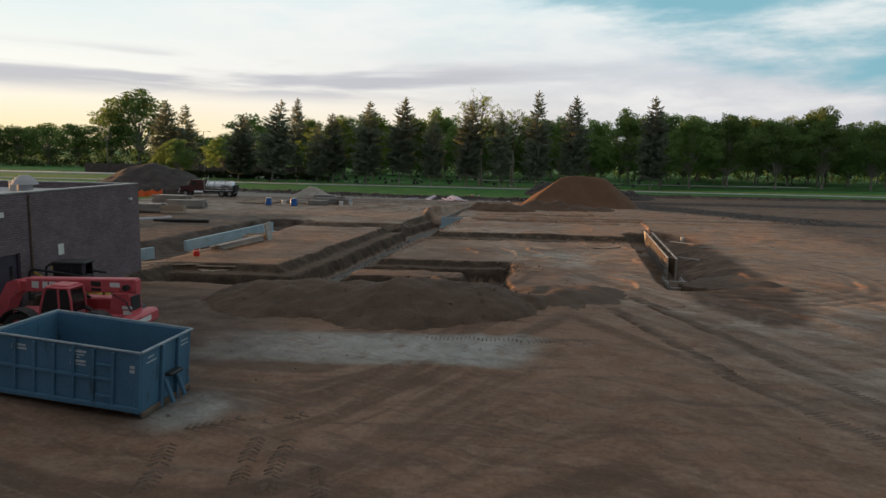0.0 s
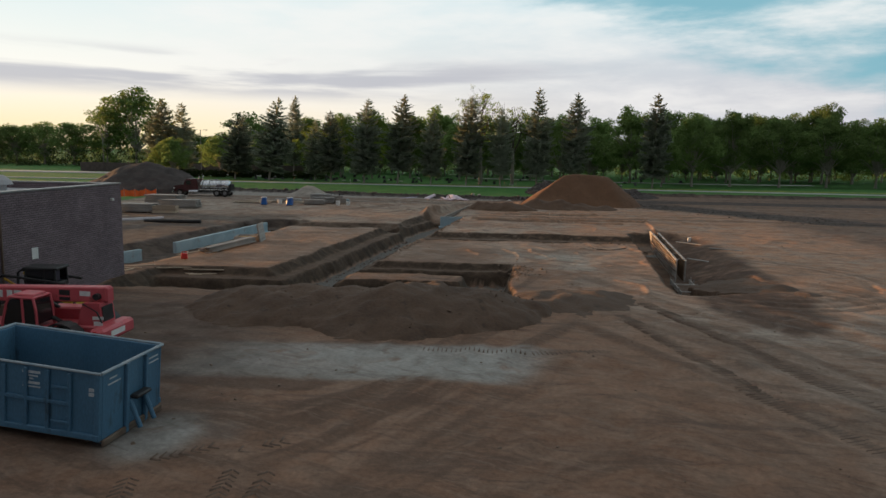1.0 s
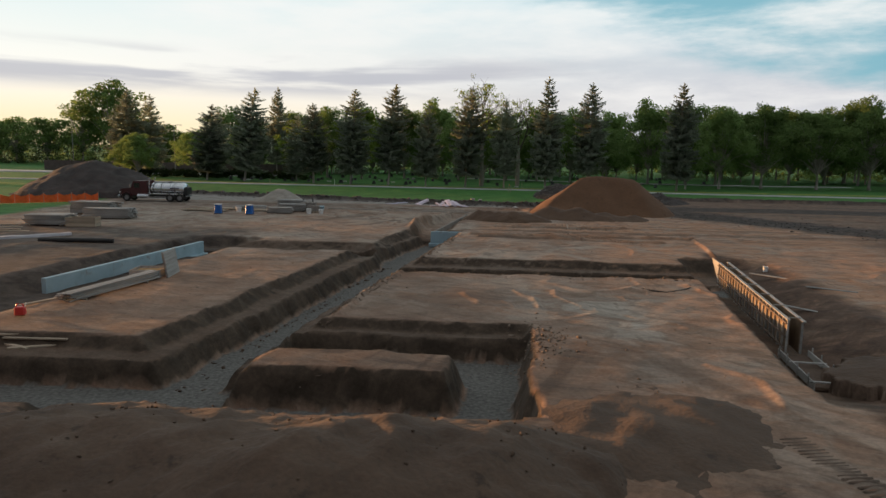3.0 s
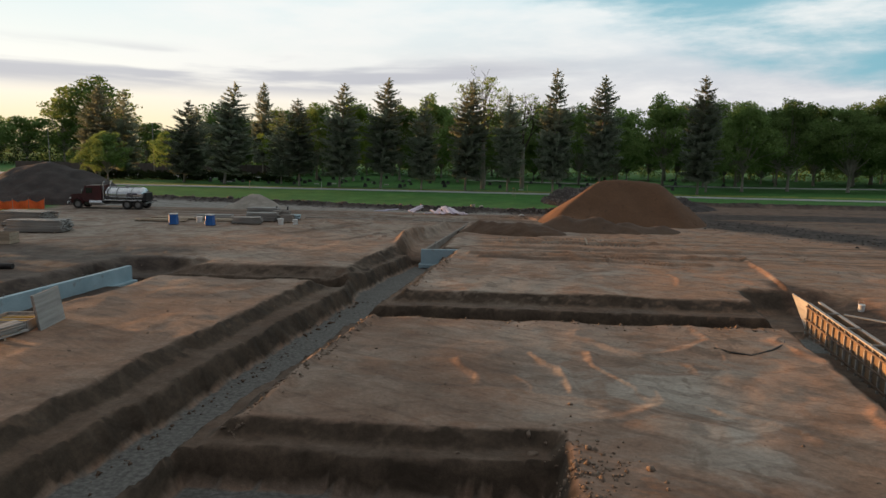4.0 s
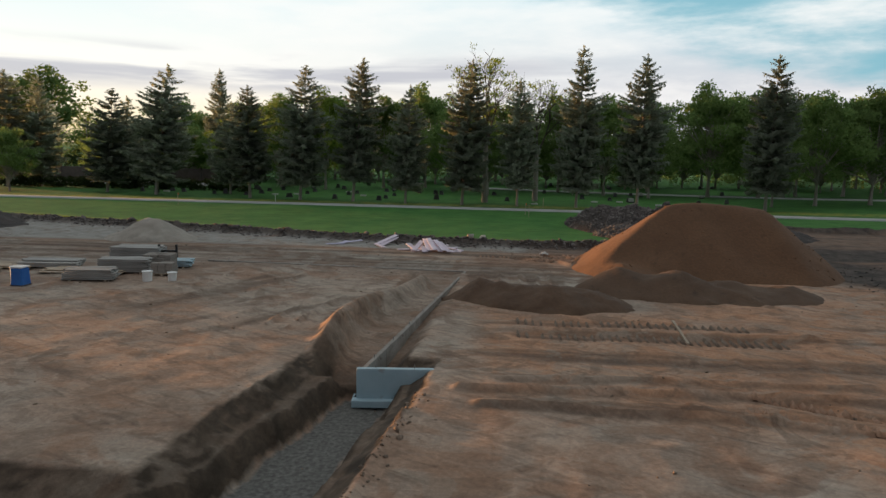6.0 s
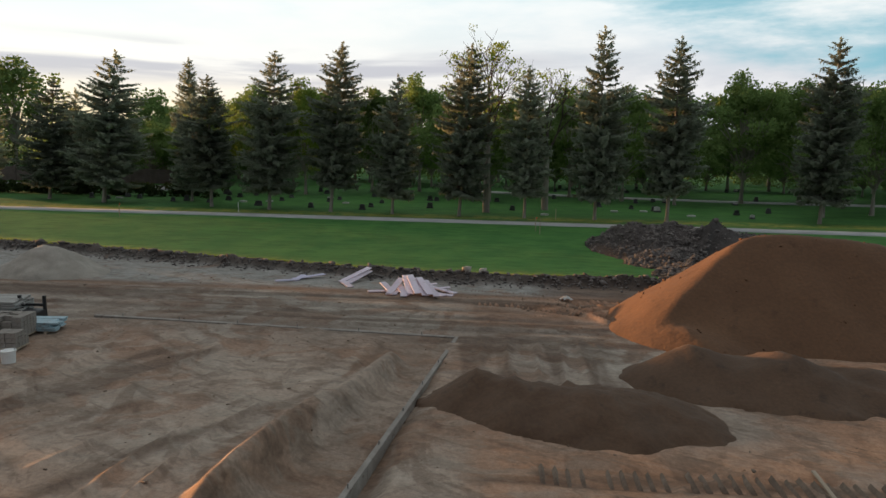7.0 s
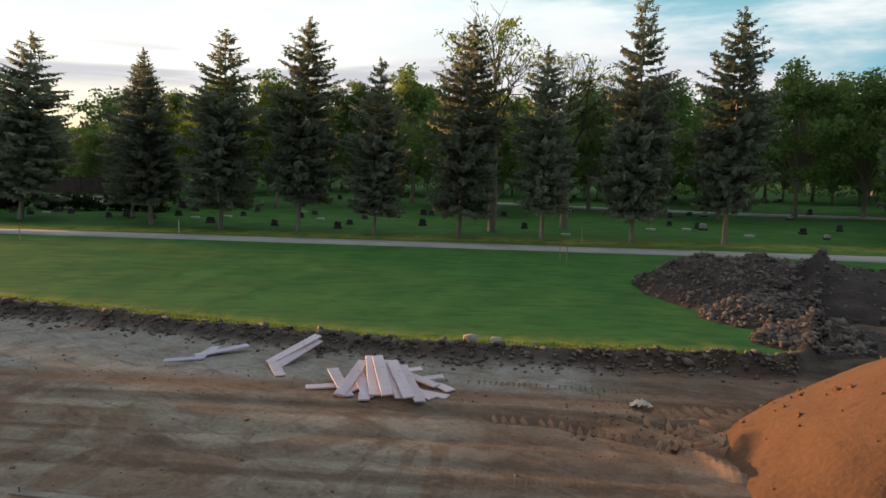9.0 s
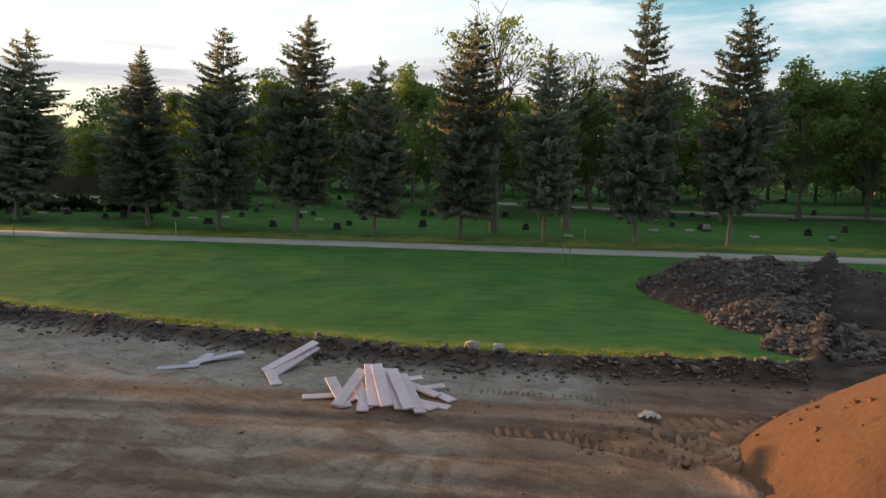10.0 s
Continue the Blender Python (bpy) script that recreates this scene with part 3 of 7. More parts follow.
def excavation(x, y):
    """Depth of the trenches below the graded soil, and the ragged offset of their edges."""
    wob = 0.5 * fbm(x * 0.45, y * 0.45, 4) + 0.16 * fbm(x * 1.9, y * 1.9, 3) + 0.09 * fbm(x * 4.1, y * 4.1 + 7, 2)
    u = spine(x, y)
    w = x - 0.12 * (y - 60)                        # across the long trench

    def inside(a, x0, x1, y0, y1):
        return np.minimum(np.minimum(a - x0, x1 - a), np.minimum(y - y0, y1 - y)) + wob

    def dig(d, depth, batter):
        return -depth * np.clip(d / batter, 0, 1)

    zz = np.zeros_like(x)
    west = np.interp(y, [70.0, 72.6, 82.0], [-8.95, -9.5, -8.65])
    # benched upper cut, then the steep footing trench
    for d, depth, batter in (
        (inside(w, -10.2, -4.7, 40.4, 71.8), 0.46, 0.62),
        (inside(w, -9.85, -4.7, 70.0, 83.5), 0.50, 0.80),
        (inside(w, west, -5.45, 39.8, 83.0), 1.30, 0.75),
        (inside(x, -18.4, -6.5, 40.4, 47.1), 0.42, 0.5),
        (inside(x, -18.0, -6.8, 40.8, 45.6), 1.30, 0.42),
        (inside(x, -23.0, -7.4, 69.3, 74.1), 0.52, 1.05),
        (inside(x, -23.0, -7.4, 70.1, 72.95), 1.28, 0.40),
        (inside(x, -6.0, 15.4, 62.3, 68.0), 0.44, 0.70),
        (inside(x, -6.0, 15.4, 62.6, 66.4), 1.28, 0.50),
        (inside(x, -7.0, 2.6, 46.3, 51.1), 0.38, 0.45),
        (inside(x, -7.0, 2.5, 46.4, 50.1), 1.30, 0.40),
        (inside(x, -7.4, 2.0, 40.6, 44.5), 1.30, 0.42),
        (inside(x, -0.4, 2.4, 41.0, 48.0), 1.30, 0.42),
    ):
        zz = np.minimum(zz, dig(d, depth, batter))
    zz = np.minimum(zz, dig(inside(x, -6.0, -3.1, 78.8, 82.1), 1.0, 0.4))
    # ramp behind the concrete corner, filling up towards the road
    d = inside(u, -8.4, -4.7, 82.0, 101.0)
    zz = np.minimum(zz, -step(d, 0, 0.9) * np.interp(y, [82, 84.5, 88, 101], [1.1, 0.7, 0.45, 0.08]))
    # footing pit beside the wall forms
    v = x - forms_line(y) + 0.6 * wob
    along = step(y + wob, 42.5, 47.0) * step(71.5 - y, 0, 2.0)
    zz = np.minimum(zz, -1.0 * along * step(v, -1.7, -0.9) * step(-v, -4.6, -0.5))
    # cut along the left concrete walls
    c = x + 22.3 - 0.1 * (y - 57.3) + 0.4 * wob
    zz = np.minimum(zz, -0.85 * step(c, -2.6, -0.3) * step(-c, -4.3, -0.8) * step(y + wob, 46.5, 49.0) * step(76.0 - y, 0, 1.5))
    return zz, wob, v


def ground_height(x, y):
    """Height of the ground, and the masks of what it is made of."""
    z = 0.035 * fbm(x * 0.25, y * 0.25, 4, 0.4) + 0.02 * fbm(x * 1.7, y * 1.7, 3)
    zz, wob, v = excavation(x, y)
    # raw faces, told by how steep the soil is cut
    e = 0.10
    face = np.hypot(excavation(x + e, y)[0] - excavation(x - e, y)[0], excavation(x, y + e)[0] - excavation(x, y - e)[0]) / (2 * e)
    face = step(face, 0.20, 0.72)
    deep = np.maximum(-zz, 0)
    z = z * (1 - 0.5 * np.clip(deep, 0, 1)) + zz
    # a low rise on which the dumpster stands
    z = z + 0.33 * step(-x, 7.2, 12.2) * step(27.6 - y, 0, 2.0)
    # far lawn rises a little; dark lip along its edge
    e = lawn_edge(x)
    de = y - e + 1.2 * wob
    z = z + 0.6 * step(y, 116, 141)
    lip = np.exp(-((de + 0.35) / 0.55) ** 2) * (x > -48) * (y < 140)
    z = z + lip * (0.42 + 0.5 * fbm(x * 1.1, y * 1.1, 3)) - 0.15 * step(-de, 0, 1.5) * step(de, -6, -1)
    # scraped ridges and windrows on the pads
    fold = 1 - np.abs(2 * fbm(x * 0.22 + 3.7, y * 0.16, 3)) * 15
    windrow = np.clip(fold, 0, 1) * step(fbm(x * 0.09, y * 0.09 + 5, 2), -0.10, 0.12)
    z = z + 0.09 * windrow ** 1.5 * (deep < 0.05) * np.maximum(step(x, -6, -1), 0.4 * step(y, 74, 78) + 0.5 * step(y, 83, 86)) * step(y, 36, 48) * step(108 - y, 0, 5)
    for pts, hi in RIDGES_PAD + RIDGES_FAR + RIDGES_ROAD:
        off = near_line(x + 0.25 * wob, y - 0.25 * wob, pts)
        z = z + 1.15 * hi * (0.75 + 0.9 * wob) * np.exp(-(off / 0.13) ** 2)
    berm = near_line(x, y, BERM) + 0.5 * wob
    z = z + (0.62 + 0.5 * wob) * np.exp(-(berm / 0.5) ** 2)
    comb = np.abs(np.sin(3.4 * x + 4.0 * fbm(x * 0.5, y * 0.15, 3)))
    z = z + 0.17 * (1 - comb) ** 2 * step(x, -2.2, -1.0) * step(4.2 - x, 0, 1.5) * step(y, 93.5, 95) * step(101.5 - y, 0, 1.5)
    z = z + (0.16 * np.clip(deep, 0, 0.6) * fbm(x * 1.3, y * 1.3, 4) + 0.12 * face * fbm(x * 2.3 + 5, y * 2.3, 3)) * (y < 100) + 0.05 * fbm(x * 0.25, y * 2.2, 3) * (y < 113) * (y > 98) * (x < 4)
    # deep wheel prints beside the tall pile
    for pts, wide, pitch, kind in TRACKS_FAR:
        if kind == "lugs":
            z = z - 0.11 * np.exp(-(near_line(x, y, pts) / (0.55 * wide)) ** 4)
    # loose lip of soil thrown up along the cuts
    z = z + 0.12 * step(fbm(x * 0.35 + 9, y * 0.35, 3), -0.02, 0.22) * np.exp(-((deep - 0.06) / 0.07) ** 2) * (y < 100)
    # ruts left by machines
    marks = [0.0]

    def rut(path, width, depth):
        line = np.exp(-(path / width) ** 2)
        marks.append(np.exp(-(path / (width * 1.25)) ** 4) * min(1.0, depth / 0.08))
        return -depth * line
    swirl = np.hypot(x + 12.0, y - 22.0) + 0.7 * fbm(x * 0.12, y * 0.12, 2)
    for r_, dp in ((21.5, 0.03), (26.3, 0.03), (29.9, 0.04), (31.8, 0.03)):
        z = z + rut(swirl - r_, 0.22, dp) * step(46 - y, 0, 6) * step(x, 0, 4)
    loop = np.hypot(x - 15.5, y - 48.5) + 0.5 * fbm(x * 0.2, y * 0.2, 2)
    for r_, dp in ((6.6, 0.06), (7.6, 0.08), (8.5, 0.06)):
        z = z + rut(loop - r_, 0.22, dp) * step(x, 12, 15) * step(55 - y, 0, 5)
    arc = np.hypot(x - 10.0, y - 10.0)
    for r_, dp in ((16.0, 0.02), (18.0, 0.02)):
        z = z + rut(arc - r_ - 0.4 * fbm(x * 0.15, y * 0.15, 2), 0.24, dp) * step(26 - y, 0, 3) * step(-x, -4, 0)
    for off in (102.2, 104.3, 106.0, 107.8):
        z = z + 0.9 * rut(y - off - 0.25 * np.sin(x * 0.13 + off), 0.30, 0.07) * step(-x, -6, -2)
    z = z - sum(0.10 * np.exp(-((y - o) / 0.56) ** 6) for o in (87.1, 89.3)) * step(x, 0.4, 1.0) * step(13 - x, 0, 2)
    for off in (84.0,):
        z = z + rut(y - off, 0.40, 0.08) * step(x, 1.0, 2.5)
    rutted = np.clip(sum(marks), 0, 1) * step(118 - y, 0, 4)
    hill = 5.0 * step(np.hypot(x, y - 80), 300, 900)
    far = step(np.hypot(x, y - 80), 120, 260)
    z = z * (1 - far) + far * (0.6 + hill * (0.5 + fbm(x * 0.004, y * 0.004, 3)))
    grass = step(de, -0.1, 0.35) * (1 - step(x - 9, 0, 4) * step(128.5 - y, 0, 2))
    side = step(-x - 45.5 + 3 * wob - 0.10 * (y - 80), 0, 0.8) * step(y, 77, 80)
    grass = np.maximum(grass, side)
    grass = np.maximum(grass, np.maximum(step(-x, 70, 74), step(x, 80, 90)))
    grass = np.maximum(grass, step(-y, 40, 50))
    # the sweep of wheel and blade marks over the open yard
    t = np.clip(x + 4, 0, 9)
    slope = 0.14 + 0.202 * t
    sweep = (y + 0.14 * (x + 4) + 0.101 * t * t + 1.82 * np.maximum(x - 5, 0)) / np.sqrt(1 + slope ** 2)
    run = (x - slope * y) / np.sqrt(1 + slope ** 2)
    z = z + 0.085 * np.clip(0.2 + 3.0 * fbm(run * 0.15, sweep * 1.1 + 31, 3), 0, 1) * step(44 - y, 0, 5) * step(x, -6, -2)
    # dark soil turned over beside the wall forms
    right = np.interp(y, [33.5, 37, 41.5, 47.5, 56, 69, 74], [13.2, 16.2, 17.3, 18.2, 18.8, 19.3, 16.0])
    left = np.interp(y, [33.5, 37.3, 40, 44, 48], [13.2, 11.8, 11.0, 11.4, 12.6]) + 0.095 * np.maximum(y - 48, 0)
    dug = step(right - x + 2.2 * wob, 0, 1.3) * step(x - left + 1.2 * wob, 0, 0.8) * step(y, 34, 36) * step(75 - y, 0, 3)
    masks = dict(
        grass=grass,
        # strips of evening light along the lawn edge and the tree row
        sunlit=np.exp(-((de - 1.0) / 1.3) ** 2) * (x < 8) + 0.9 * np.exp(-((y - 142.5) / 1.6) ** 2),
        dug=dug,
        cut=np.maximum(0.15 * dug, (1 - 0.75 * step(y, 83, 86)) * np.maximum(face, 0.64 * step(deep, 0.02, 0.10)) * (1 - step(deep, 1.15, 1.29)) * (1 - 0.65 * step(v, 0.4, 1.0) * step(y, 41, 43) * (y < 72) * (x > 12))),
        base=step(deep, 1.20, 1.28) * (1 - 0.9 * face),
        # the left pad's shadow side is painted in as less pale soil
        pale=np.clip(0.30 * step(y, 44, 51) + 0.55 * step(y, 62, 70) + 0.8 * step(x + 0.3 * (y - 35), 4, 14) * step(y, 18, 26), 0, 1.0) * (1 - 0.9 * step(y, 108.2, 109.2)) * (1 - 0.4 * step(-x, 10, 14) * step(72 - y, 0, 4)) * (0.55 + 0.45 * step(fbm(x * 0.18 + 2, y * 0.18, 4), -0.15, 0.1)),
        # the first term paints the road's orange evening light
        red=np.clip(1.0 * step(x, -2, 1) * step(y, 77, 81) * step(93 - y, 0, 3) + 0.25 * step(y, 76, 80) * step(102 - y, 0, 3) * step(x, -24, -18) * (x < 0) + 0.4 * step(fbm(x * 0.06 + 4, y * 0.06, 3), -0.05, 0.18) * step(y, 45, 60) + step(x, 6, 11) * step(y, 36, 44) * 0.8 + np.exp(-(np.hypot(x - 3.4, (y - 106.4) * 1.3) / 2.3) ** 4), 0, 1),
        silt=np.clip(np.exp(-((x + 2.8 - 0.3 * (y - 30)) / 5.9) ** 14 - ((y - 29.9 - 0.04 * x) / 2.0) ** 14 + 1.2 * wob) * (0.75 + 0.25 * step(x, -6, 0)) + np.exp(-(np.hypot(x + 6.5, (y - 23.2) * 0.8) / 1.15) ** 6) + np.exp(-((y - 39.3 - 0.25 * (x - 12.2) + 0.3 * wob) / 0.16) ** 4) * step(x, 12.0, 12.6) * step(16.4 - x, 0, 0.8) + step(y, 109.0, 110.5) * step(x, -60, -50) * (1 - 0.8 * step(x, 1, 4)), 0, 1),
        mud=np.clip(0.75 * step(-x + 4 * wob, 17.5, 20) * step(y, 44, 48) * step(82 - y, 0, 4) + 0.68 * step(-x + 3 * wob, 4, 9) * step(41 - y, 0, 5) * step(y, 22, 26) + 0.3 * step(-x + 3 * wob, 4, 9) * step(26 - y, 0, 4) + 0.6 * step(x + 9 * wob, 28, 33) * step(y - 0.25 * (x - 30) + 9 * wob, 52, 62) * step(86 - y, 0, 4) + (step(x + 0.8 * (y - 100) + 8 * wob, 19, 23) * step(y, 80, 86) * (1 - 0.45 * step(x + 0.8 * (y - 100) + 8 * wob, 29, 34))) + 0.9 * step(de, -1.4, -0.7) + 0.12 * step(y, 98, 101) * step(109 - y, 0, 1.5) * step(9 - x, 0, 4) + 0.45 * step(x + 2 * wob, 0.6, 2.6) * step(y, 109.4, 110.6) * step(118 - y, 0, 3), 0, 1) * (1 - grass),
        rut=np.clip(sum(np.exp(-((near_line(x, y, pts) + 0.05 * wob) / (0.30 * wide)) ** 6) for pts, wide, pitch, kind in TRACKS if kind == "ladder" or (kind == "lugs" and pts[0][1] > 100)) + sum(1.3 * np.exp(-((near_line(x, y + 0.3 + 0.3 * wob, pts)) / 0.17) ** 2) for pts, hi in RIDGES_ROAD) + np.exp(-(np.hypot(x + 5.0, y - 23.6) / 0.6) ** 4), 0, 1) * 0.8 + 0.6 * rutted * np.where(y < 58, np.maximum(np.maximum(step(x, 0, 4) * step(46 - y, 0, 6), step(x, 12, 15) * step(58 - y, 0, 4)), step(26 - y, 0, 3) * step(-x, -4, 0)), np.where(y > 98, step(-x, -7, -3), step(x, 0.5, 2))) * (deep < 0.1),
        streak=np.clip(0.5 + 2.6 * fbm(run * 0.12, sweep * 1.25 + 9, 4), 0, 1) * step(52 - y, 0, 6) * (1 - 0.2 * step(x, 3, 9)) + np.clip(0.5 + 2.4 * fbm(x * 0.08, y * 1.5, 4), 0, 1) * step(y, 97, 101)
               # rib hollows: dark stripes in colour for relief the sun does not reach
               + np.clip(0.5 + 3.0 * fbm(x * 1.7, y * 0.14 + 4, 3), 0, 1) * step(x, -2.4, -1.4) * step(4.6 - x, 0, 1.2) * step(y, 93, 95) * step(102 - y, 0, 1.5)
               + np.clip(0.45 + 2.6 * fbm((0.87 * x - 0.5 * y) * 0.8, (0.5 * x + 0.87 * y) * 0.16, 4), 0, 1) * step(x, -21, -17) * step(-4.5 - x, 0, 2) * step(y, 83, 87) * step(100 - y, 0, 3)
               + np.clip(0.36 + 2.4 * fbm(x * 0.05 + 3, y * 1.7, 4), 0, 1) * step(x, -3, 0) * step(y, 77, 79.5) * step(93 - y, 0, 2.5),
        cleat=np.clip(sum(np.exp(-((y - o) / 0.45) ** 4) for o in (84.0,)) * step(x, 0.8, 1.2) + np.exp(-((y - 109.2 + 0.12 * (x - 2)) / 0.5) ** 4) * step(x, -2, 0) * step(-x, -8, -6), 0, 1),
        wet=np.clip(np.exp(-(np.hypot(x + 5.0, y - 23.6) / 0.7) ** 4) + np.exp(-((x + 2.5) / 5.0) ** 4 - ((y - 30) / 1.8) ** 4), 0, 1) * 0.6,
        tread=np.clip(sum(np.exp(-((np.hypot(x - 10.0, y - 10.0) - o) / 0.3) ** 4) for o in (16.0, 18.0)) * step(25 - y, 0, 2) * step(-x, 0, 2)
                      + step(y, 98, 100) * step(108.6 - y, 0, 1.2) * step(4.5 - x, 0, 3) * step(fbm(x * 0.10, y * 0.55 + 3, 3), -0.12, 0.10), 0, 1),
    )
    return z, masks


def build_ground():
    def axis(lo, fine_lo, fine_hi, hi, fine, grow):
        mid = list(np.arange(fine_lo, fine_hi + 1e-6, fine))
        out, d = [fine_hi], fine
        while out[-1] < hi:
            d *= grow
            out.append(out[-1] + d)
        down, d = [fine_lo], fine
        while down[-1] > lo:
            d *= grow
            down.append(down[-1] - d)
        return np.array(down[:0:-1] + mid + out[1:])
    xs = axis(-1600, -25, 22, 1600, 0.14, 1.05)
    ys = axis(-400, 15, 118, 2200, 0.14, 1.055)
    X, Y = np.meshgrid(xs, ys)
    Z, masks = ground_height(X, Y)
    GRID.update(x=xs, y=ys, z=Z)
    nx, ny = len(xs), len(ys)
    idx = np.arange(nx * ny).reshape(ny, nx)
    faces = np.stack([idx[:-1, :-1], idx[:-1, 1:], idx[1:, 1:], idx[1:, :-1]], -1).reshape(-1, 4)
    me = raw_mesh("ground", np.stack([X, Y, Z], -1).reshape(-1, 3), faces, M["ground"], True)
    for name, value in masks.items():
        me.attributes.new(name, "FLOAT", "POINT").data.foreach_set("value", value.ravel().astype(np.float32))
    ob = new("ground", me)
    return tagged(ob, "bare brown excavated soil with footing trenches and mown lawn beyond", "ground", kind="structure")


GRID = {}


def at_ground(x, y):
    """Height of the ground sheet at one place."""
    xs, ys, Z = GRID["x"], GRID["y"], GRID["z"]
    i = min(max(int(np.searchsorted(xs, x)) - 1, 0), len(xs) - 2)
    j = min(max(int(np.searchsorted(ys, y)) - 1, 0), len(ys) - 2)
    fx, fy = (x - xs[i]) / (xs[i + 1] - xs[i]), (y - ys[j]) / (ys[j + 1] - ys[j])
    top, low = Z[j, i] * (1 - fx) + Z[j, i + 1] * fx, Z[j + 1, i] * (1 - fx) + Z[j + 1, i + 1] * fx
    return float(top * (1 - fy) + low * fy)


build_ground()


HEAPS = []


def heap(name, label, mat, x0, x1, y0, y1, bumps, rough=0.12, res=0.2, seed=0.0, group="spoil heaps"):
    """A pile of loose earth: cones of repose that run together, on the ground. bumps: x, y, height, radius."""
    xs, ys = np.arange(x0, x1, res), np.arange(y0, y1, res)
    X, Y = np.meshgrid(xs, ys)
    wx, wy = X + 0.9 * fbm(X * 0.5 + seed, Y * 0.5, 3), Y + 0.9 * fbm(X * 0.5, Y * 0.5 + 31 + seed, 3)
    H = np.full_like(X, -9.0)
    if callable(bumps):
        H = bumps(X, Y)
        bumps = ()
    for bx, by, h, r in bumps:
        d = np.hypot(wx - bx, wy - by)
        c = h * (1.0 - np.sqrt(d * d + (0.16 * r) ** 2) / r) / 0.84
        H = np.maximum(H, c) + 0.18 * h * np.exp(-np.abs(H - c) * 4 / max(h, 0.2)) * (np.minimum(H, c) > -0.2)
    H = H + rough * fbm(X * 0.9 + seed, Y * 0.9, 4) + 0.4 * rough * fbm(X * 3.1, Y * 3.1, 2)
    G, _ = ground_height(X, Y)
    Z = np.where(H > -0.12, np.maximum(G, G * 0.4) + H, G - 0.25)
    Z = np.maximum(Z, G - 0.25)
    nx, ny = len(xs), len(ys)
    idx = np.arange(nx * ny).reshape(ny, nx)
    keep = (H > -0.2)
    cell = keep[:-1, :-1] | keep[1:, 1:] | keep[:-1, 1:] | keep[1:, :-1]
    faces = np.stack([idx[:-1, :-1], idx[:-1, 1:], idx[1:, 1:], idx[1:, :-1]], -1)[cell]
    used = np.unique(faces)
    remap = np.zeros(nx * ny, int)
    remap[used] = np.arange(len(used))
    me = raw_mesh(name, np.stack([X, Y, Z], -1).reshape(-1, 3)[used], remap[faces], mat, True)
    HEAPS.append((x0, y0, res, np.where(H > 0.0, Z, -9.0)))
    return tagged(new(name, me), label, "dirt pile", group)


heap("spoil_heap", "low ragged heap of brown excavated soil before the trench", M["spoil"], -14, 5, 30.5, 42.5,
     [(-9.0, 37.4, 0.95, 3.2), (-6.9, 37.5, 0.95, 3.0), (-7.6, 36.2, 0.75, 2.4), (-4.7, 37.0, 1.05, 3.0), (-2.6, 35.6, 1.35, 3.4), (-1.0, 36.8, 1.35, 3.2), (1.2, 37.5, 1.0, 2.8), (-3.9, 35.4, 0.8, 2.2), (0.2, 35.6, 0.85, 2.2)], 0.34, 0.14)
heap("spoil_patch", "flattened mound of dark soil scraped over the sandy ground", M["spoil"], 2.5, 9.5, 36.5, 44.5,
     [(5.2, 40.6, 0.32, 2.6), (6.2, 41.6, 0.25, 2.2), (4.6, 39.2, 0.18, 1.8)], 0.2, 0.2, 5.0)


def sand_ridge(x, y):
    """Height of the tall stockpile: slopes of repose that meet in rounded ridges."""
    wx, wy = x + 0.5 * fbm(x * 0.3 + 2, y * 0.3, 3), y + 0.5 * fbm(x * 0.3, y * 0.3 + 8, 3)
    along = np.clip(wx, 10.7 + 0.45 * step(wy, 102.5, 105.5), 16.2)
    d = np.hypot(wx - along, (wy - 105.0) * np.where(wy < 105, 1.02, 1.06))
    h = 4.55 - 0.70 * np.sqrt(d * d + 0.55 ** 2) - 0.08 * np.maximum(wx - 12.5, 0) - 0.12 * np.maximum(wx - 16, 0)
    # the steep face cut by the loader, meeting the left flank in a sharp ridge, and the low apron at its foot
    front = 1.2 + 0.596 * ((wx - 6.2) * 0.8 + (wy - 102.4) * 0.6) - 0.62 * ((wx - 6.2) * 0.6 - (wy - 102.4) * 0.8)
    apron = 0.85 - 0.30 * np.hypot((wx - 6.9) * 0.9, (wy - 101.0) * 1.2)
    front = np.log(np.exp(5 * front) + np.exp(5 * apron)) / 5
    h = -np.log(np.exp(-16 * (h + 0.05)) + np.exp(-16 * front)) / 16
    bite = np.exp(-((wx - 15.5) / 1.6) ** 2 - ((wy - 101.5) / 2.2) ** 2)
    return h - 0.30 * bite + 0.08 * np.sin(1.3 * wx + 0.6 * wy) * step(h, 0.3, 1.5) * step(4.0 - h, 0, 1)


heap("sand_heap", "tall stockpile of orange sand with steep smooth faces", M["sand"], 0, 27, 95, 116, sand_ridge, 0.16, 0.2, 2.0)
heap("sand_heap", "low tipped load of brown sand beside a larger pile", M["load"], -5, 9, 87, 99,
     [(-0.9, 94.1, 0.85, 1.7), (0.3, 93.5, 0.86, 1.75), (1.4, 93.2, 0.82, 1.7), (2.6, 92.8, 0.98, 2.2), (3.6, 93.2, 0.75, 1.8), (4.6, 93.0, 0.55, 1.7)], 0.26, 0.11, 9.0)
heap("sand_heap", "tipped load of orange sand against the tall pile", M["load"], 2, 19, 90, 101,
     [(6.3, 96.7, 1.32, 2.3), (9.0, 96.5, 1.2, 2.7), (12.0, 96.4, 0.75, 2.5), (14.6, 96.6, 0.5, 2.2)], 0.2, 0.18, 12.0)
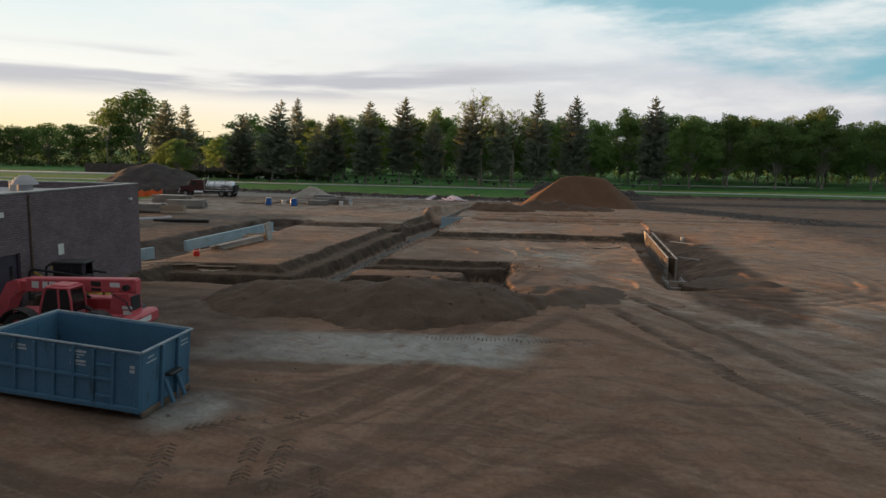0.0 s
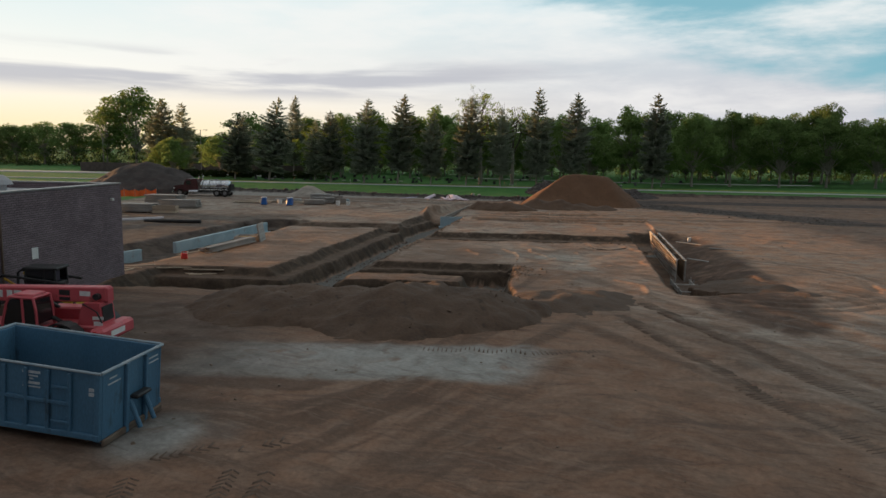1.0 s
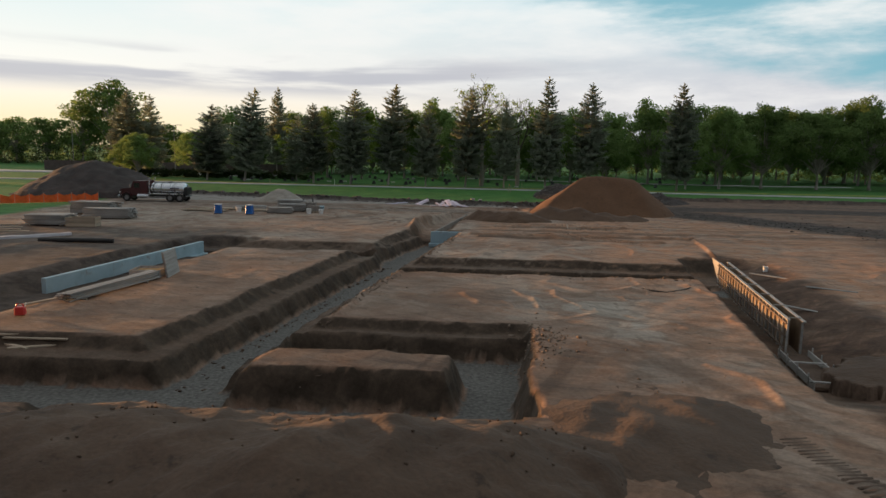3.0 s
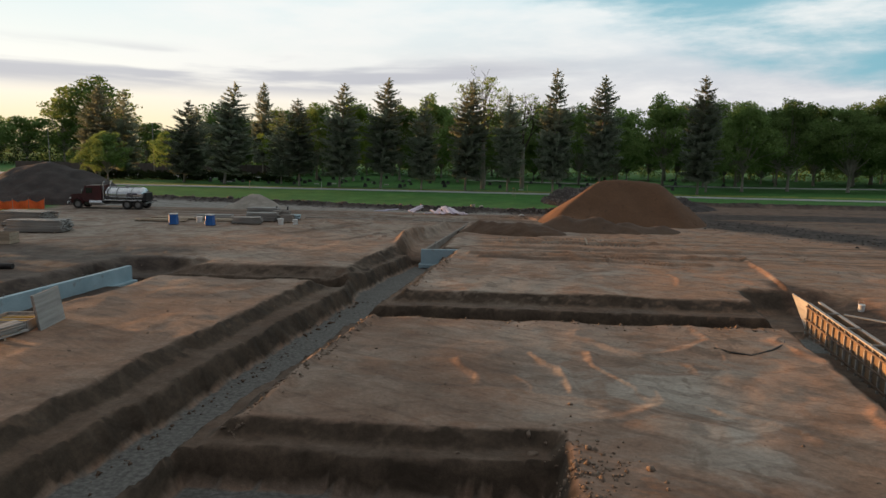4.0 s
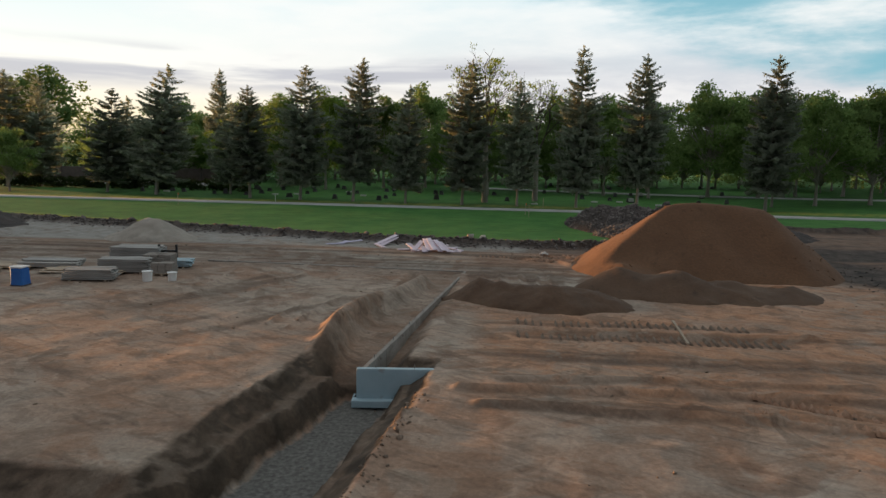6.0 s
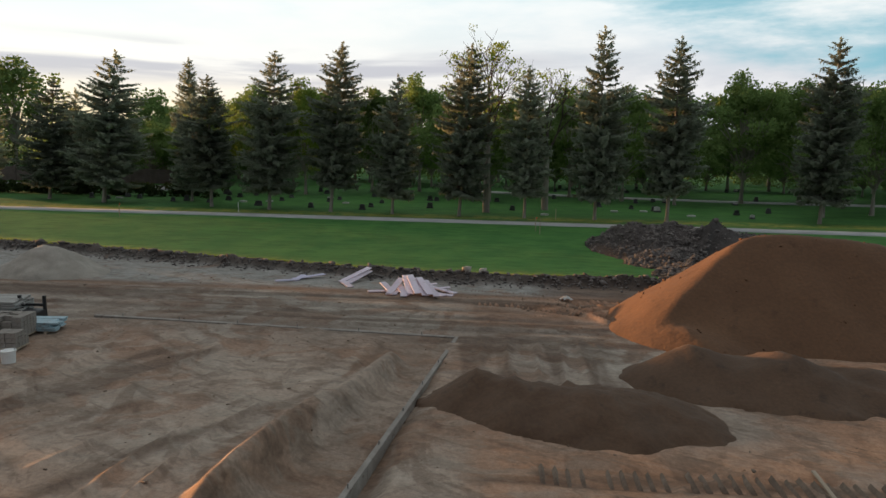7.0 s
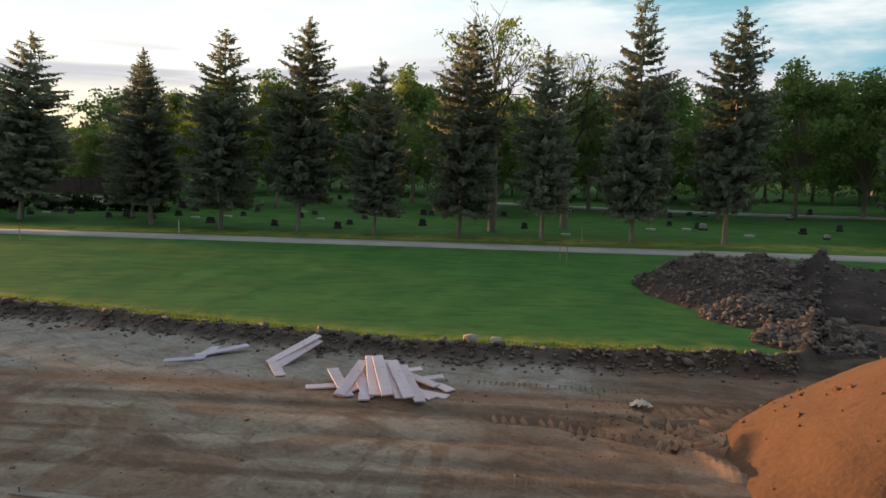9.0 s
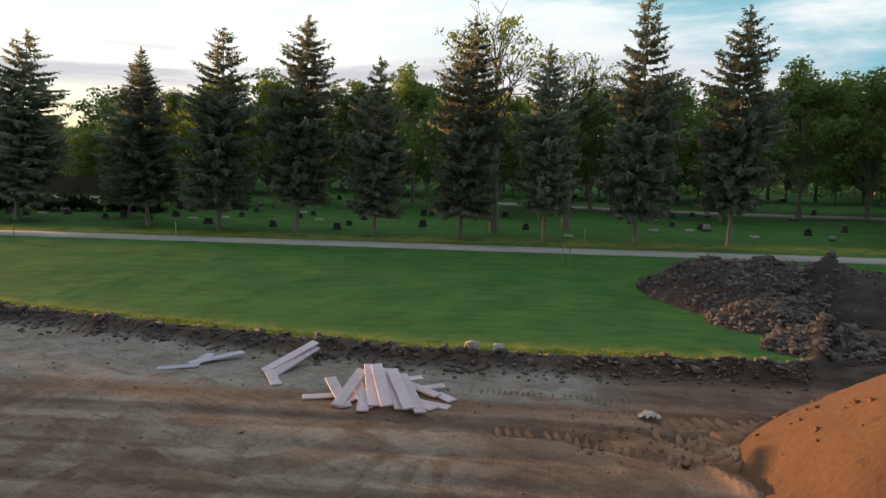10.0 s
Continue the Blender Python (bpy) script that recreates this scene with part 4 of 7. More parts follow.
heap("topsoil_mound", "broad dark stockpile of stripped topsoil beside the lawn", M["topsoil"], -72, -38, 104, 128,
     [(-55.0, 116, 4.5, 9.0), (-51.4, 116.5, 3.2, 7.4), (-58.4, 116, 3.5, 7.6), (-47.0, 115.6, 1.3, 5.0)], 0.5, 0.35, 20.0)
heap("gravel_heap", "small pale conical heap of gravel at the lawn edge", M["gravel"], -31, -20.5, 105.5, 114.5,
     [(-27.5, 111.3, 1.55, 2.6), (-26.5, 111.4, 1.30, 2.4), (-25.4, 111.3, 0.55, 1.8), (-29.0, 111.2, 0.6, 1.8)], 0.26, 0.13, 3.0)
heap("soil_mound", "mound of loose reddish soil thrown out of the footing pit", M["spoil"], 12, 23, 40, 53,
     [(16.6, 45.5, 0.20, 0.9), (17.5, 44.0, 0.12, 0.8), (15.2, 47.4, 0.10, 1.2)], 0.14, 0.11, 14.0)
heap("rubble_heap", "long dark pile of stripped sod and broken clods", M["topsoil"], 1, 32, 112, 134,
     [(9.2, 126.0, 2.1, 3.6), (12.0, 125.4, 2.2, 4.2), (15.4, 125.0, 2.1, 4.6), (19.0, 124.4, 1.7, 5.0), (10.6, 121.6, 1.0, 2.8), (12.0, 118.0, 0.6, 2.6), (22.5, 123.5, 1.2, 4.6)], 0.6, 0.2, 6.0)


# ---- trees ----
def leaf_cards(centres, normals_jitter, size, n_each, spread, rng):
    """Many small leaf faces round centres; returns verts and quads."""
    c = np.repeat(centres, n_each, 0)
    n = len(c)
    off = rng.normal(size=(n, 3))
    off *= (spread * rng.random((n, 1)) ** 0.45) / np.linalg.norm(off, axis=1, keepdims=True)
    c = c + off * np.array([1, 1, 0.75])
    a = rng.normal(size=(n, 3))
    a /= np.linalg.norm(a, axis=1, keepdims=True)
    b = np.cross(a, rng.normal(size=(n, 3)))
    b /= np.linalg.norm(b, axis=1, keepdims=True)
    s = size * (0.6 + 0.8 * rng.random((n, 1)))
    q = np.stack([c - a * s, c - b * s * 0.55, c + a * s, c + b * s * 0.55], 1).reshape(-1, 3)
    return q, np.arange(4 * n).reshape(n, 4)


def limb_mesh(name, limbs, mat, seg=7):
    """Tapered bars joined into one mesh: each is a list of points and the radii at its ends."""
    V, F, base = [], [], 0
    for pts, r0, r1 in limbs:
        k = len(pts)
        for i, q in enumerate(pts):
            d = Vector(pts[min(i + 1, k - 1)]) - Vector(pts[max(i - 1, 0)])
            d.normalize()
            a = d.cross(Vector((0.31, 0.87, 0.11))).normalized()
            b = d.cross(a)
            r = r0 + (r1 - r0) * i / (k - 1)
            for j in range(seg):
                w = j * math.tau / seg
                V.append(Vector(q) + r * (math.cos(w) * a + math.sin(w) * b))
        for i in range(k - 1):
            for j in range(seg):
                p, q = base + i * seg + j, base + i * seg + (j + 1) % seg
                F.append((p, q, q + seg, p + seg))
        base += k * seg
    return raw_mesh(name, np.array([tuple(v) for v in V]), F, mat, True)


def spruce_meshes(H, R, seed, sparse=1.0, bare=3.0):
    """Trunk, boughs and needle sprays of a spruce."""
    rng = np.random.default_rng(seed)
    trunk = limb_mesh("trunk", [([(0, 0, -0.3), (0.02, 0, 0.5), (0, 0.03, H * 0.3), (0.02, 0, H * 0.7), (0, 0, H * 0.99)], 0.27, 0.02)], M["bark"], 9)
    boughs, cs, ds = [], [], []
    z = bare
    while z < H * 0.985:
        f = z / H
        prof = min(1.0, ((1 - f) / 0.38) ** 0.8) * (0.74 + 0.26 * min(1, (z - bare + 0.4) / 4.0)) * (1 - 0.12 * math.sin(2.1 * z + seed))
        n = 12 if f < 0.6 else 8
        twist = rng.random() * 7
        for k in range(n):
            if rng.random() < 0.08 + 0.30 * f * f:
                continue
            az = twist + k * math.tau / n + rng.normal() * 0.28
            L = R * prof * (0.60 + 0.46 * rng.random()) + 0.18
            if rng.random() < 0.10:
                L *= 0.55
            zz = z + rng.normal() * 0.10
            drop = -0.36 + 0.50 * f + rng.normal() * 0.06
            curl = 0.20
            d = np.array([math.cos(az), math.sin(az), 0.0])
            pts = [tuple(d * L * s + np.array([0, 0, zz + L * (drop * s + curl * s * s)])) for s in np.linspace(0, 1, 4)]
            boughs.append((pts, 0.045 * (1 - f) + 0.012, 0.008))
            m = max(4, int(L * 11.5 * sparse * (1 - 0.35 * f)))
            for s in np.linspace(0.18, 1.0, m):
                p = d * L * s + np.array([0, 0, zz + L * (drop * s + curl * s * s)])
                reach = 0.22 + 0.42 * (1 - s) * min(L, 2.6) * 0.5
                for side in (-1, 1):
                    yaw = az + side * (0.6 + 0.5 * rng.random())
                    cs.append(p + rng.normal(size=3) * 0.05)
                    ds.append(np.array([math.cos(yaw), math.sin(yaw), -0.25 - 0.45 * rng.random() * (1 - f)]) * reach * (0.7 + 0.7 * rng.random()))
                if rng.random() < 0.8 - 0.5 * f:
                    cs.append(p + rng.normal(size=3) * 0.05)
                    ds.append(np.array([d[0] * 0.2, d[1] * 0.2, -0.9]) * (0.25 + 0.35 * rng.random()))
            cs.append(np.array(pts[-1]))
            ds.append(d * 0.35 + np.array([0, 0, 0.05]))
        z += (0.36 + 0.12 * rng.random()) * (1.0 + 0.45 * max(0.0, f - 0.45))
    for k in range(14):
        cs.append(np.array([0, 0, H * (0.95 + 0.05 * k / 14)]))
        ds.append(np.array([math.cos(k * 2.4), math.sin(k * 2.4), 1.2]) * 0.22)
    c, d = np.array(cs), np.array(ds)
    side = np.cross(d, np.array([0, 0, 1.0]))
    side /= np.linalg.norm(side, axis=1, keepdims=True) + 1e-6
    side += rng.normal(size=side.shape) * 0.4
    w = 0.06 + 0.09 * rng.random((len(c), 1))
    q = np.stack([c, c + d * 0.5 - side * w, c + d, c + d * 0.45 + side * w], 1).reshape(-1, 3)
    crown = raw_mesh("crown", q, np.arange(len(q)).reshape(-1, 4), M["needles"])
    return trunk, limb_mesh("boughs", boughs, M["twig"], 4), crown


def broadleaf_meshes(H, R, seed, mat, leaf=0.20, clumps=120, n_each=105, base=0.17):
    """Trunk, limbs and a crown of many leaf clumps of a broad-leaved tree."""
    rng = np.random.default_rng(seed)
    fork = H * base
    trunk = limb_mesh("trunk", [([(0, 0, -0.3), (0.05, 0.02, 0.6), (0.02, 0.06, fork), (0.0, 0.0, H * 0.62)], 0.022 * H, 0.05)], M["bark"], 9)
    limbs, centres = [], []
    mid = H * (1 + base * 0.75) / 2
    half = H - mid
    for k in range(clumps):
        v = rng.normal(size=3)
        v /= np.linalg.norm(v)
        if v[2] < -0.75:
            v[2] = -v[2]
        rad = 0.35 + 0.62 * rng.random() ** 0.5
        lump = 1 + 0.22 * math.sin(3 * math.atan2(v[1], v[0]) + seed) + 0.12 * rng.normal()
        wide = 1.0 if v[2] < 0.2 else 1 - 0.25 * v[2]
        c = np.array([v[0] * R * rad * lump * wide, v[1] * R * rad * lump * wide, mid + v[2] * half * rad * min(lump, 1.05)])
        centres.append(c)
        if k % 3 == 0:
            root = np.array([0, 0, fork + (c[2] - fork) * 0.25 * rng.random()])
            bend = (root + c) / 2 + np.array([0, 0, 0.12 * R]) + rng.normal(size=3) * 0.2
            limbs.append(([tuple(root), tuple((root + bend) / 2), tuple(bend), tuple(c)], 0.0085 * H, 0.015))
    q, f = leaf_cards(np.array(centres), 0, leaf, n_each, 0.23 * R, rng)
    return trunk, limb_mesh("limbs", limbs, M["bark"], 5), raw_mesh("crown", q, f, mat)


def bare_meshes(H, R, seed, leafy_share):
    """An old tree with mostly bare limbs and sparse leaf at the tips."""
    rng = np.random.default_rng(seed)
    limbs, tips = [], []

    def grow(p, d, L, r, depth):
        bend = rng.normal(size=3) * 0.16
        q = p + d * L * 0.5 + bend * L * 0.15
        e = p + d * L + bend * L * 0.3
        limbs.append(([tuple(p), tuple(q), tuple(e)], r, r * 0.6))
        if depth == 0:
            tips.append(e)
            return
        for _ in range(3 if depth > 1 else 3):
            nd = d + rng.normal(size=3) * 0.55 + np.array([0, 0, 0.18])
            nd /= np.linalg.norm(nd)
            grow(e, nd, L * (0.62 + 0.2 * rng.random()), r * 0.55, depth - 1)

    for az, tilt, L in ((2.9, 0.35, 0.30), (0.3, 0.30, 0.34), (1.5, 0.12, 0.36), (4.4, 0.4, 0.28)):
        d = np.array([math.cos(az) * tilt, math.sin(az) * tilt * 0.6, 1.0])
        grow(np.array([0, 0, H * 0.36]), d / np.linalg.norm(d), H * L * 0.62, 0.19, 4)
    trunk = limb_mesh("trunk", [([(0, 0, -0.3), (0, 0, H * 0.2), (0, 0, H * 0.40)], 0.42, 0.3)], M["bark"], 9)
    tips = np.array(tips)
    keep = tips[(rng.random(len(tips)) < leafy_share)]
    q, f = leaf_cards(keep, 0, 0.14, 14, 0.55, rng)
    return trunk, limb_mesh("limbs", limbs, M["twig"], 5), raw_mesh("crown", q, f, M["yellowleaves"])


def plant(name, label, category, meshes, limb_name, group):
    ob = thing(name, label, category, group=group)
    for n, me in zip(("trunk", limb_name, "crown"), meshes):
        part(n, me, None, ob)
    return ob


SPRUCE = [spruce_meshes(17.5, 3.45, 11, 1.4, 2.7), spruce_meshes(17.5, 3.3, 12, 1.4, 3.2), spruce_meshes(17.5, 3.65, 13, 1.4, 2.6)]
spruce_label = "tall dark spruce with drooping boughs and a bare lower trunk"
spruces = [plant("spruce_tree", spruce_label, "tree", m, "branch_structure", "spruce row") for m in SPRUCE]
first = [True] * len(spruces)


def put_tree(pool, used, k, x, y, h, base_h, wide=1.0, lean=0.0, spin=0.0, label=""):
    m = pose(x, y, at_ground(x, y) - 0.05, 0, lean, 0) @ pose(0, 0, 0, 0, 0, spin) @ Matrix.Diagonal((wide, wide, h / base_h, 1))
    if used[k]:
        used[k] = False
        ob = pool[k]
    else:
        ob = copy_thing(pool[k], Matrix.Identity(4))
    ob.matrix_basis = m
    if label:
        ob["label"] = label
    return ob


for k, x, y, h, wide, lean in (
        (0, -45.9, 148.2, 16.9, 1.15, 8.0), (1, -32.6, 146.8, 14.1, 0.95, 0.0), (2, -25.5, 145.1, 16.4, 0.96, 3.5), (1, -18.7, 144.6, 17.3, 0.95, 4.6),
        (0, -12.0, 143.8, 14.1, 0.76, 2.3), (0, -5.1, 143.5, 17.1, 0.90, 3.4), (1, 1.5, 143.2, 14.9, 0.78, 0.3), (2, 8.5, 143.3, 18.6, 0.84, 0.5),
        (1, 15.5, 143.2, 17.7, 0.92, 1.3), (0, 30.8, 145.2, 18.0, 0.95, 1.0), (2, -54.1, 150.6, 13.9, 0.95, 6.0), (1, -49.4, 177.0, 19.4, 0.8, 2.0),
        (0, -55.5, 158.0, 13.4, 0.9, 3.0), (2, -37.5, 152.5, 12.4, 0.8, 2.0), (1, -72.6, 156, 16.8, 1.1, 2.0), (2, -69.6, 159, 16.2, 0.95, 2.0)):
    put_tree(spruces, first, k, x, y, h, 17.5, wide, lean, 37 * (x + y), spruce_label)

LEAFY = [broadleaf_meshes(16, 5.6, s, M["leaves"]) for s in (21, 22, 23, 24)] + [broadleaf_meshes(16, 5.2, 25, M["yellowleaves"])]
leafy = [plant("maple_tree", "broad green maple with a dense rounded crown", "tree", m, "branch_structure", "broad-leaved trees") for m in LEAFY]
first = [True] * len(leafy)
green, gold = "broad green maple with a dense rounded crown", "yellow-green maple with low evening sun painted into its leaves"
MAPLES_EAST = ((3, 30.8, 169, 17.0, 1.15), (0, 21, 164, 11.5, 0.85), (1, 38.5, 170, 16.5, 1.1), (2, 46, 175, 16, 1.1), (3, 55, 179, 16, 1.15),
            (0, 64, 183, 17, 1.15), (1, 72, 184, 17, 1.1), (2, 79, 184, 19, 1.1), (3, 87, 186, 15.5, 1.1), (0, 97, 188, 16, 1.2),
            (2, 15, 168, 14.8, 1.0), (3, 8.5, 173, 15.2, 0.95), (1, 2.0, 174, 12.5, 0.95), (0, -8, 170, 13.6, 0.95), (3, -13.5, 178, 17.2, 1.05),
            (2, -20, 174, 14.8, 1.0))
MAPLES_WEST = ((4, -28, 167, 15.4, 0.9), (1, -36, 170, 15.0, 1.05), (0, -47.5, 184, 15.0, 0.9), (4, -40, 163, 11.5, 0.75), (3, 34, 152, 10.0, 0.7),
            (1, 41, 156, 15.0, 1.0), (2, 50, 160, 15.5, 1.1), (0, 60, 160, 15.0, 1.1), (3, 71, 163, 15.0, 1.15), (1, 82, 165, 15.0, 1.15),
            (2, 94, 168, 16.0, 1.2), (0, -2.5, 163, 11.0, 0.8), (2, 24.0, 180, 15, 1.1), (3, -58, 182, 10.0, 0.9), (1, -66, 172, 9.5, 0.8))
for grove in (MAPLES_EAST, MAPLES_WEST):
    for k, x, y, h, wide in grove:
        put_tree(leafy, first, k, x, y, h, 16, wide, 0.5, 53 * (x + 2 * y), gold if k == 4 else green)
DISTANT = [broadleaf_meshes(16, 5.6, s, M["leaves"], 0.27, 110, 46) for s in (26, 27, 28, 29)]
near_pool, leafy = leafy, [plant("maple_tree", green, "tree", m, "branch_structure", "broad-leaved trees") for m in DISTANT]
first = [True] * len(leafy)
rs = random.Random(5)
for k in range(30):
    x = -75 + 6.6 * k + rs.uniform(-2, 2)
    put_tree(leafy, first, rs.randrange(4), x, 205 + rs.uniform(-9, 14), rs.uniform(13, 17.5), 16, rs.uniform(1.0, 1.3), 0, rs.uniform(0, 360), green)
for k, x, y, h, wide in ((0, -122, 237, 26, 2.1), (2, -133, 238, 20, 1.6), (3, -145, 238, 14.5, 1.5), (0, -157, 240, 14.5, 1.6),
                         (1, -168, 241, 14, 1.6), (2, -181, 241, 14, 1.7), (3, -107, 238, 13, 1.3), (1, -98, 237, 11, 1.3), (2, -89, 233, 11.5, 1.3),
                         (0, -80, 226, 12, 1.3), (3, -195, 240, 14, 1.8), (1, -64, 208, 12, 1.2)):
    put_tree(leafy, first, k, x, y, h, 16, wide, 0, 31 * x, green)
# low trees added to fill bright gaps that should be in shade
for k in range(34):
    x = -62 + 4.6 * k + rs.uniform(-2, 2)
    put_tree(leafy, first, rs.randrange(4), x, rs.uniform(186, 198), rs.uniform(6.5, 10.5), 16, rs.uniform(0.7, 0.95), 0, rs.uniform(0, 360), "low green maple added to darken gaps under taller trees")
leafy, first = near_pool, [False] * len(near_pool)
for x, y, h, wide in ((-66.0, 147.5, 8.6, 0.62), (-69.0, 149, 7.6, 0.55)):
    put_tree(leafy, first, 1, x, y, h, 16, wide, 0, 17 * x, "small light-green tree with a loose rounded crown")
old = plant("old_tree", "half-dead old tree with bare forked limbs and sparse leaves", "tree", bare_meshes(18.6, 5, 4, 0.42), "branch_structure", "")
old.matrix_basis = pose(-2.5, 148.3, at_ground(-2.5, 148.3), 0, 0, 40)
old2 = plant("old_tree", "thin old tree with bare twigs above the spruces", "tree", bare_meshes(16.5, 5, 9, 0.22), "branch_structure", "")
old2.matrix_basis = pose(4.0, 152.5, at_ground(4, 152.5), 0, 0, 200)


def woods():
    """Distant trees that run together behind the cemetery."""
    rng = np.random.default_rng(13)
    c = []
    for x in np.arange(-250, 190, 4.2):
        h = (11.5 if x > -60 else 9.0) + 4 * rng.random()
        y = (232 if x > -60 else 262) + rng.uniform(-6, 12)
        for k in range(16):
            z = 0.6 + h * rng.random() ** 0.8
            r = 3.4 * math.sqrt(max(0.08, 1 - (z / (h + 1)) ** 3))
            c.append((x + rng.normal() * r * 0.6, y + rng.normal() * 1.5, z))
    q, f = leaf_cards(np.array(c), 0, 0.34, 48, 2.0, rng)
    tagged(new("far_woods", raw_mesh("far_woods", q, f, M["leaves"])), "distant green woods closing off the cemetery", "woods", kind="stuff")


woods()


def hedge():
    rng = np.random.default_rng(3)
    n = 260
    c = np.stack([rng.uniform(-78, -36, n), 158 + rng.normal(size=n) * 0.5, 0.75 + rng.uniform(0.1, 1.3, n)], 1)
    q, f = leaf_cards(c, 0, 0.16, 60, 0.7, rng)
    tagged(new("hedge", raw_mesh("hedge", q, f, M["hedge"])), "long clipped dark hedge behind the gravestones", "hedge", kind="stuff")


hedge()


def undergrowth():
    """Bushes and saplings added to close and darken the view under the far trees."""
    rng = np.random.default_rng(29)
    c = []
    for x in np.arange(-235, 175, 2.1):
        y = np.interp(x, [-235, -90, -50, 175], [248, 240, 206, 214]) + rng.uniform(-4, 4)
        for k in range(5):
            c.append((x + rng.normal() * 0.9, y + rng.normal(), 1.1 + 3.6 * rng.random() ** 1.4))
    q, f = leaf_cards(np.array(c), 0, 0.22, 44, 1.25, rng)
    # dark row added over lawn that came out too bright
    c = [(x + rng.normal() * 1.2, 222 + rng.normal() * 3, 0.8 + 5.2 * rng.random() ** 1.3) for x in np.arange(-215, -72, 0.33)]
    g, h = leaf_cards(np.array(c), 0, 0.24, 40, 1.5, rng)
    tagged(new("shrubs", raw_mesh("shrubs", g, h, M["hedge"])), "dark shrubs added to cover bright lawn before the street trees", "bushes", kind="stuff")
    tagged(new("undergrowth", raw_mesh("undergrowth", q, f, M["leaves"])), "bushes and saplings added to darken gaps under far trees", "bushes", kind="stuff")


undergrowth()


def turf():
    """Blades of grass on the near lawn."""
    rng = np.random.default_rng(17)
    n = 22000
    x = rng.uniform(-44, 9, n)
    y = lawn_edge(x) + 0.1 + 1.6 * rng.random(n) ** 2
    z, _ = ground_height(x, y)
    h = 0.04 + 0.10 * rng.random(n)
    a, w = rng.random(n) * math.tau, 0.012 + 0.018 * rng.random(n)
    dx, dy = np.cos(a) * w, np.sin(a) * w
    lx, ly = rng.normal(size=n) * 0.04, rng.normal(size=n) * 0.04
    q = np.stack([np.stack([x - dx, y - dy, z - 0.02], 1), np.stack([x + dx, y + dy, z - 0.02], 1), np.stack([x + lx, y + ly, z + h], 1)], 1).reshape(-1, 3)
    tagged(new("grass_blades", raw_mesh("grass_blades", q, np.arange(3 * n).reshape(n, 3), M["blade"])), "short mown green grass of the lawn", "grass", kind="stuff")


turf()


# ---- cemetery ----
def ribbon(name, pts, width, lift, mat, label, category):
    V = []
    for k, (x, y) in enumerate(pts):
        d = Vector((pts[min(k + 1, len(pts) - 1)][0] - pts[max(k - 1, 0)][0], pts[min(k + 1, len(pts) - 1)][1] - pts[max(k - 1, 0)][1], 0)).normalized()
        nrm = Vector((-d.y, d.x, 0)) * width / 2
        z = at_ground(x, y)
        for w, dz in ((-1.0, -0.3), (-1.0, lift), (0.0, lift + 0.03), (1.0, lift), (1.0, -0.3)):
            V.append((x + nrm.x * w, y + nrm.y * w, z + dz))
    F = [(5 * k + j, 5 * k + j + 1, 5 * k + j + 6, 5 * k + j + 5) for k in range(len(pts) - 1) for j in range(4)]
    return tagged(new(name, raw_mesh(name, np.array(V), F, mat)), label, category, kind="structure")


ribbon("path", [(x, 138.6 - 0.028 * x - 0.0001 * x * x) for x in range(-120, 131, 2)], 2.3, 0.07, M["asphalt"], "pale asphalt cemetery path across the lawn", "path")
ribbon("road", [(x, 174 - 0.12 * (x - 5) + 0.004 * (x - 30) ** 2) for x in range(-6, 75, 3)], 3.2, 0.07, M["asphalt"], "grey cemetery drive under the trees", "road")
ribbon("road", [(x, 172.0) for x in range(-160, -44, 4)], 9.0, 0.07, M["asphalt"], "pale grey street beyond the hedge", "road")


def gravestone(x, y, w, h, rz, mat, slab=False):
    g = at_ground(x, y)
    ob = thing("gravestone", "small flat pale marker lying in the grass" if slab else "dark polished granite headstone standing in the lawn", "gravestone", x, y, g - 0.03, rz, "gravestones")
    if slab:
        part("slab", boxes(((0, 0, 0.10), (w, 0.45, 0.2)), bevel=0.03), mat, ob)
        return
    part("plinth", boxes(((0, 0, 0.10), (w * 1.25, 0.42, 0.22)), bevel=0.02), M["granite"], ob)
    pts = [(-w / 2, 0.2)] + [(-w / 2 * math.cos(a), h * 0.86 + h * 0.16 * math.sin(a)) for a in np.linspace(0, math.pi, 9)] + [(w / 2, 0.2)]
    part("tablet", prism(pts, -0.11, 0.11), mat, ob)


GRAVES = [(-48.5, 150.7), (-46, 149.7), (-45.3, 152.8), (-43.1, 151.5), (-45.4, 156), (-46.8, 159.1), (-46.4, 160.8), (-37.8, 149), (-36.8, 150.3),
          (-42.2, 160.4), (-38.4, 156.5), (-33.3, 148.5), (-32.5, 151.9), (-36.3, 160.6), (-33, 156.6), (-27, 146.6), (-32, 159.6), (-34.2, 166.6),
          (-26.5, 152.9), (-26.8, 157.6), (-21, 145.8), (-20.4, 156.1), (-20.9, 153.1), (-15.3, 145), (-15, 148.1), (-17.3, 162.1), (-14.7, 153.1),
          (-12.2, 160.1), (-8.6, 148.6), (0.3, 148.5), (13.7, 153.8), (15.9, 150.7), (23.9, 149.6), (24.3, 146), (15.8, 151.9), (28.2, 152.6)]
rs = random.Random(8)
spread = 1.045
for k, (x, y) in enumerate(GRAVES):
    big = k in (8, 9, 13, 15, 28, 31)
    gravestone(-1.39 + (x + 1.39) * spread, 88.9 + (y - 88.9) * spread, rs.uniform(0.42, 0.58) * (1.3 if big else 1), rs.uniform(0.45, 0.65) * (1.25 if big else 1),
               rs.uniform(-12, 12), M["marble"] if k in (31, 33) else M["granite"])
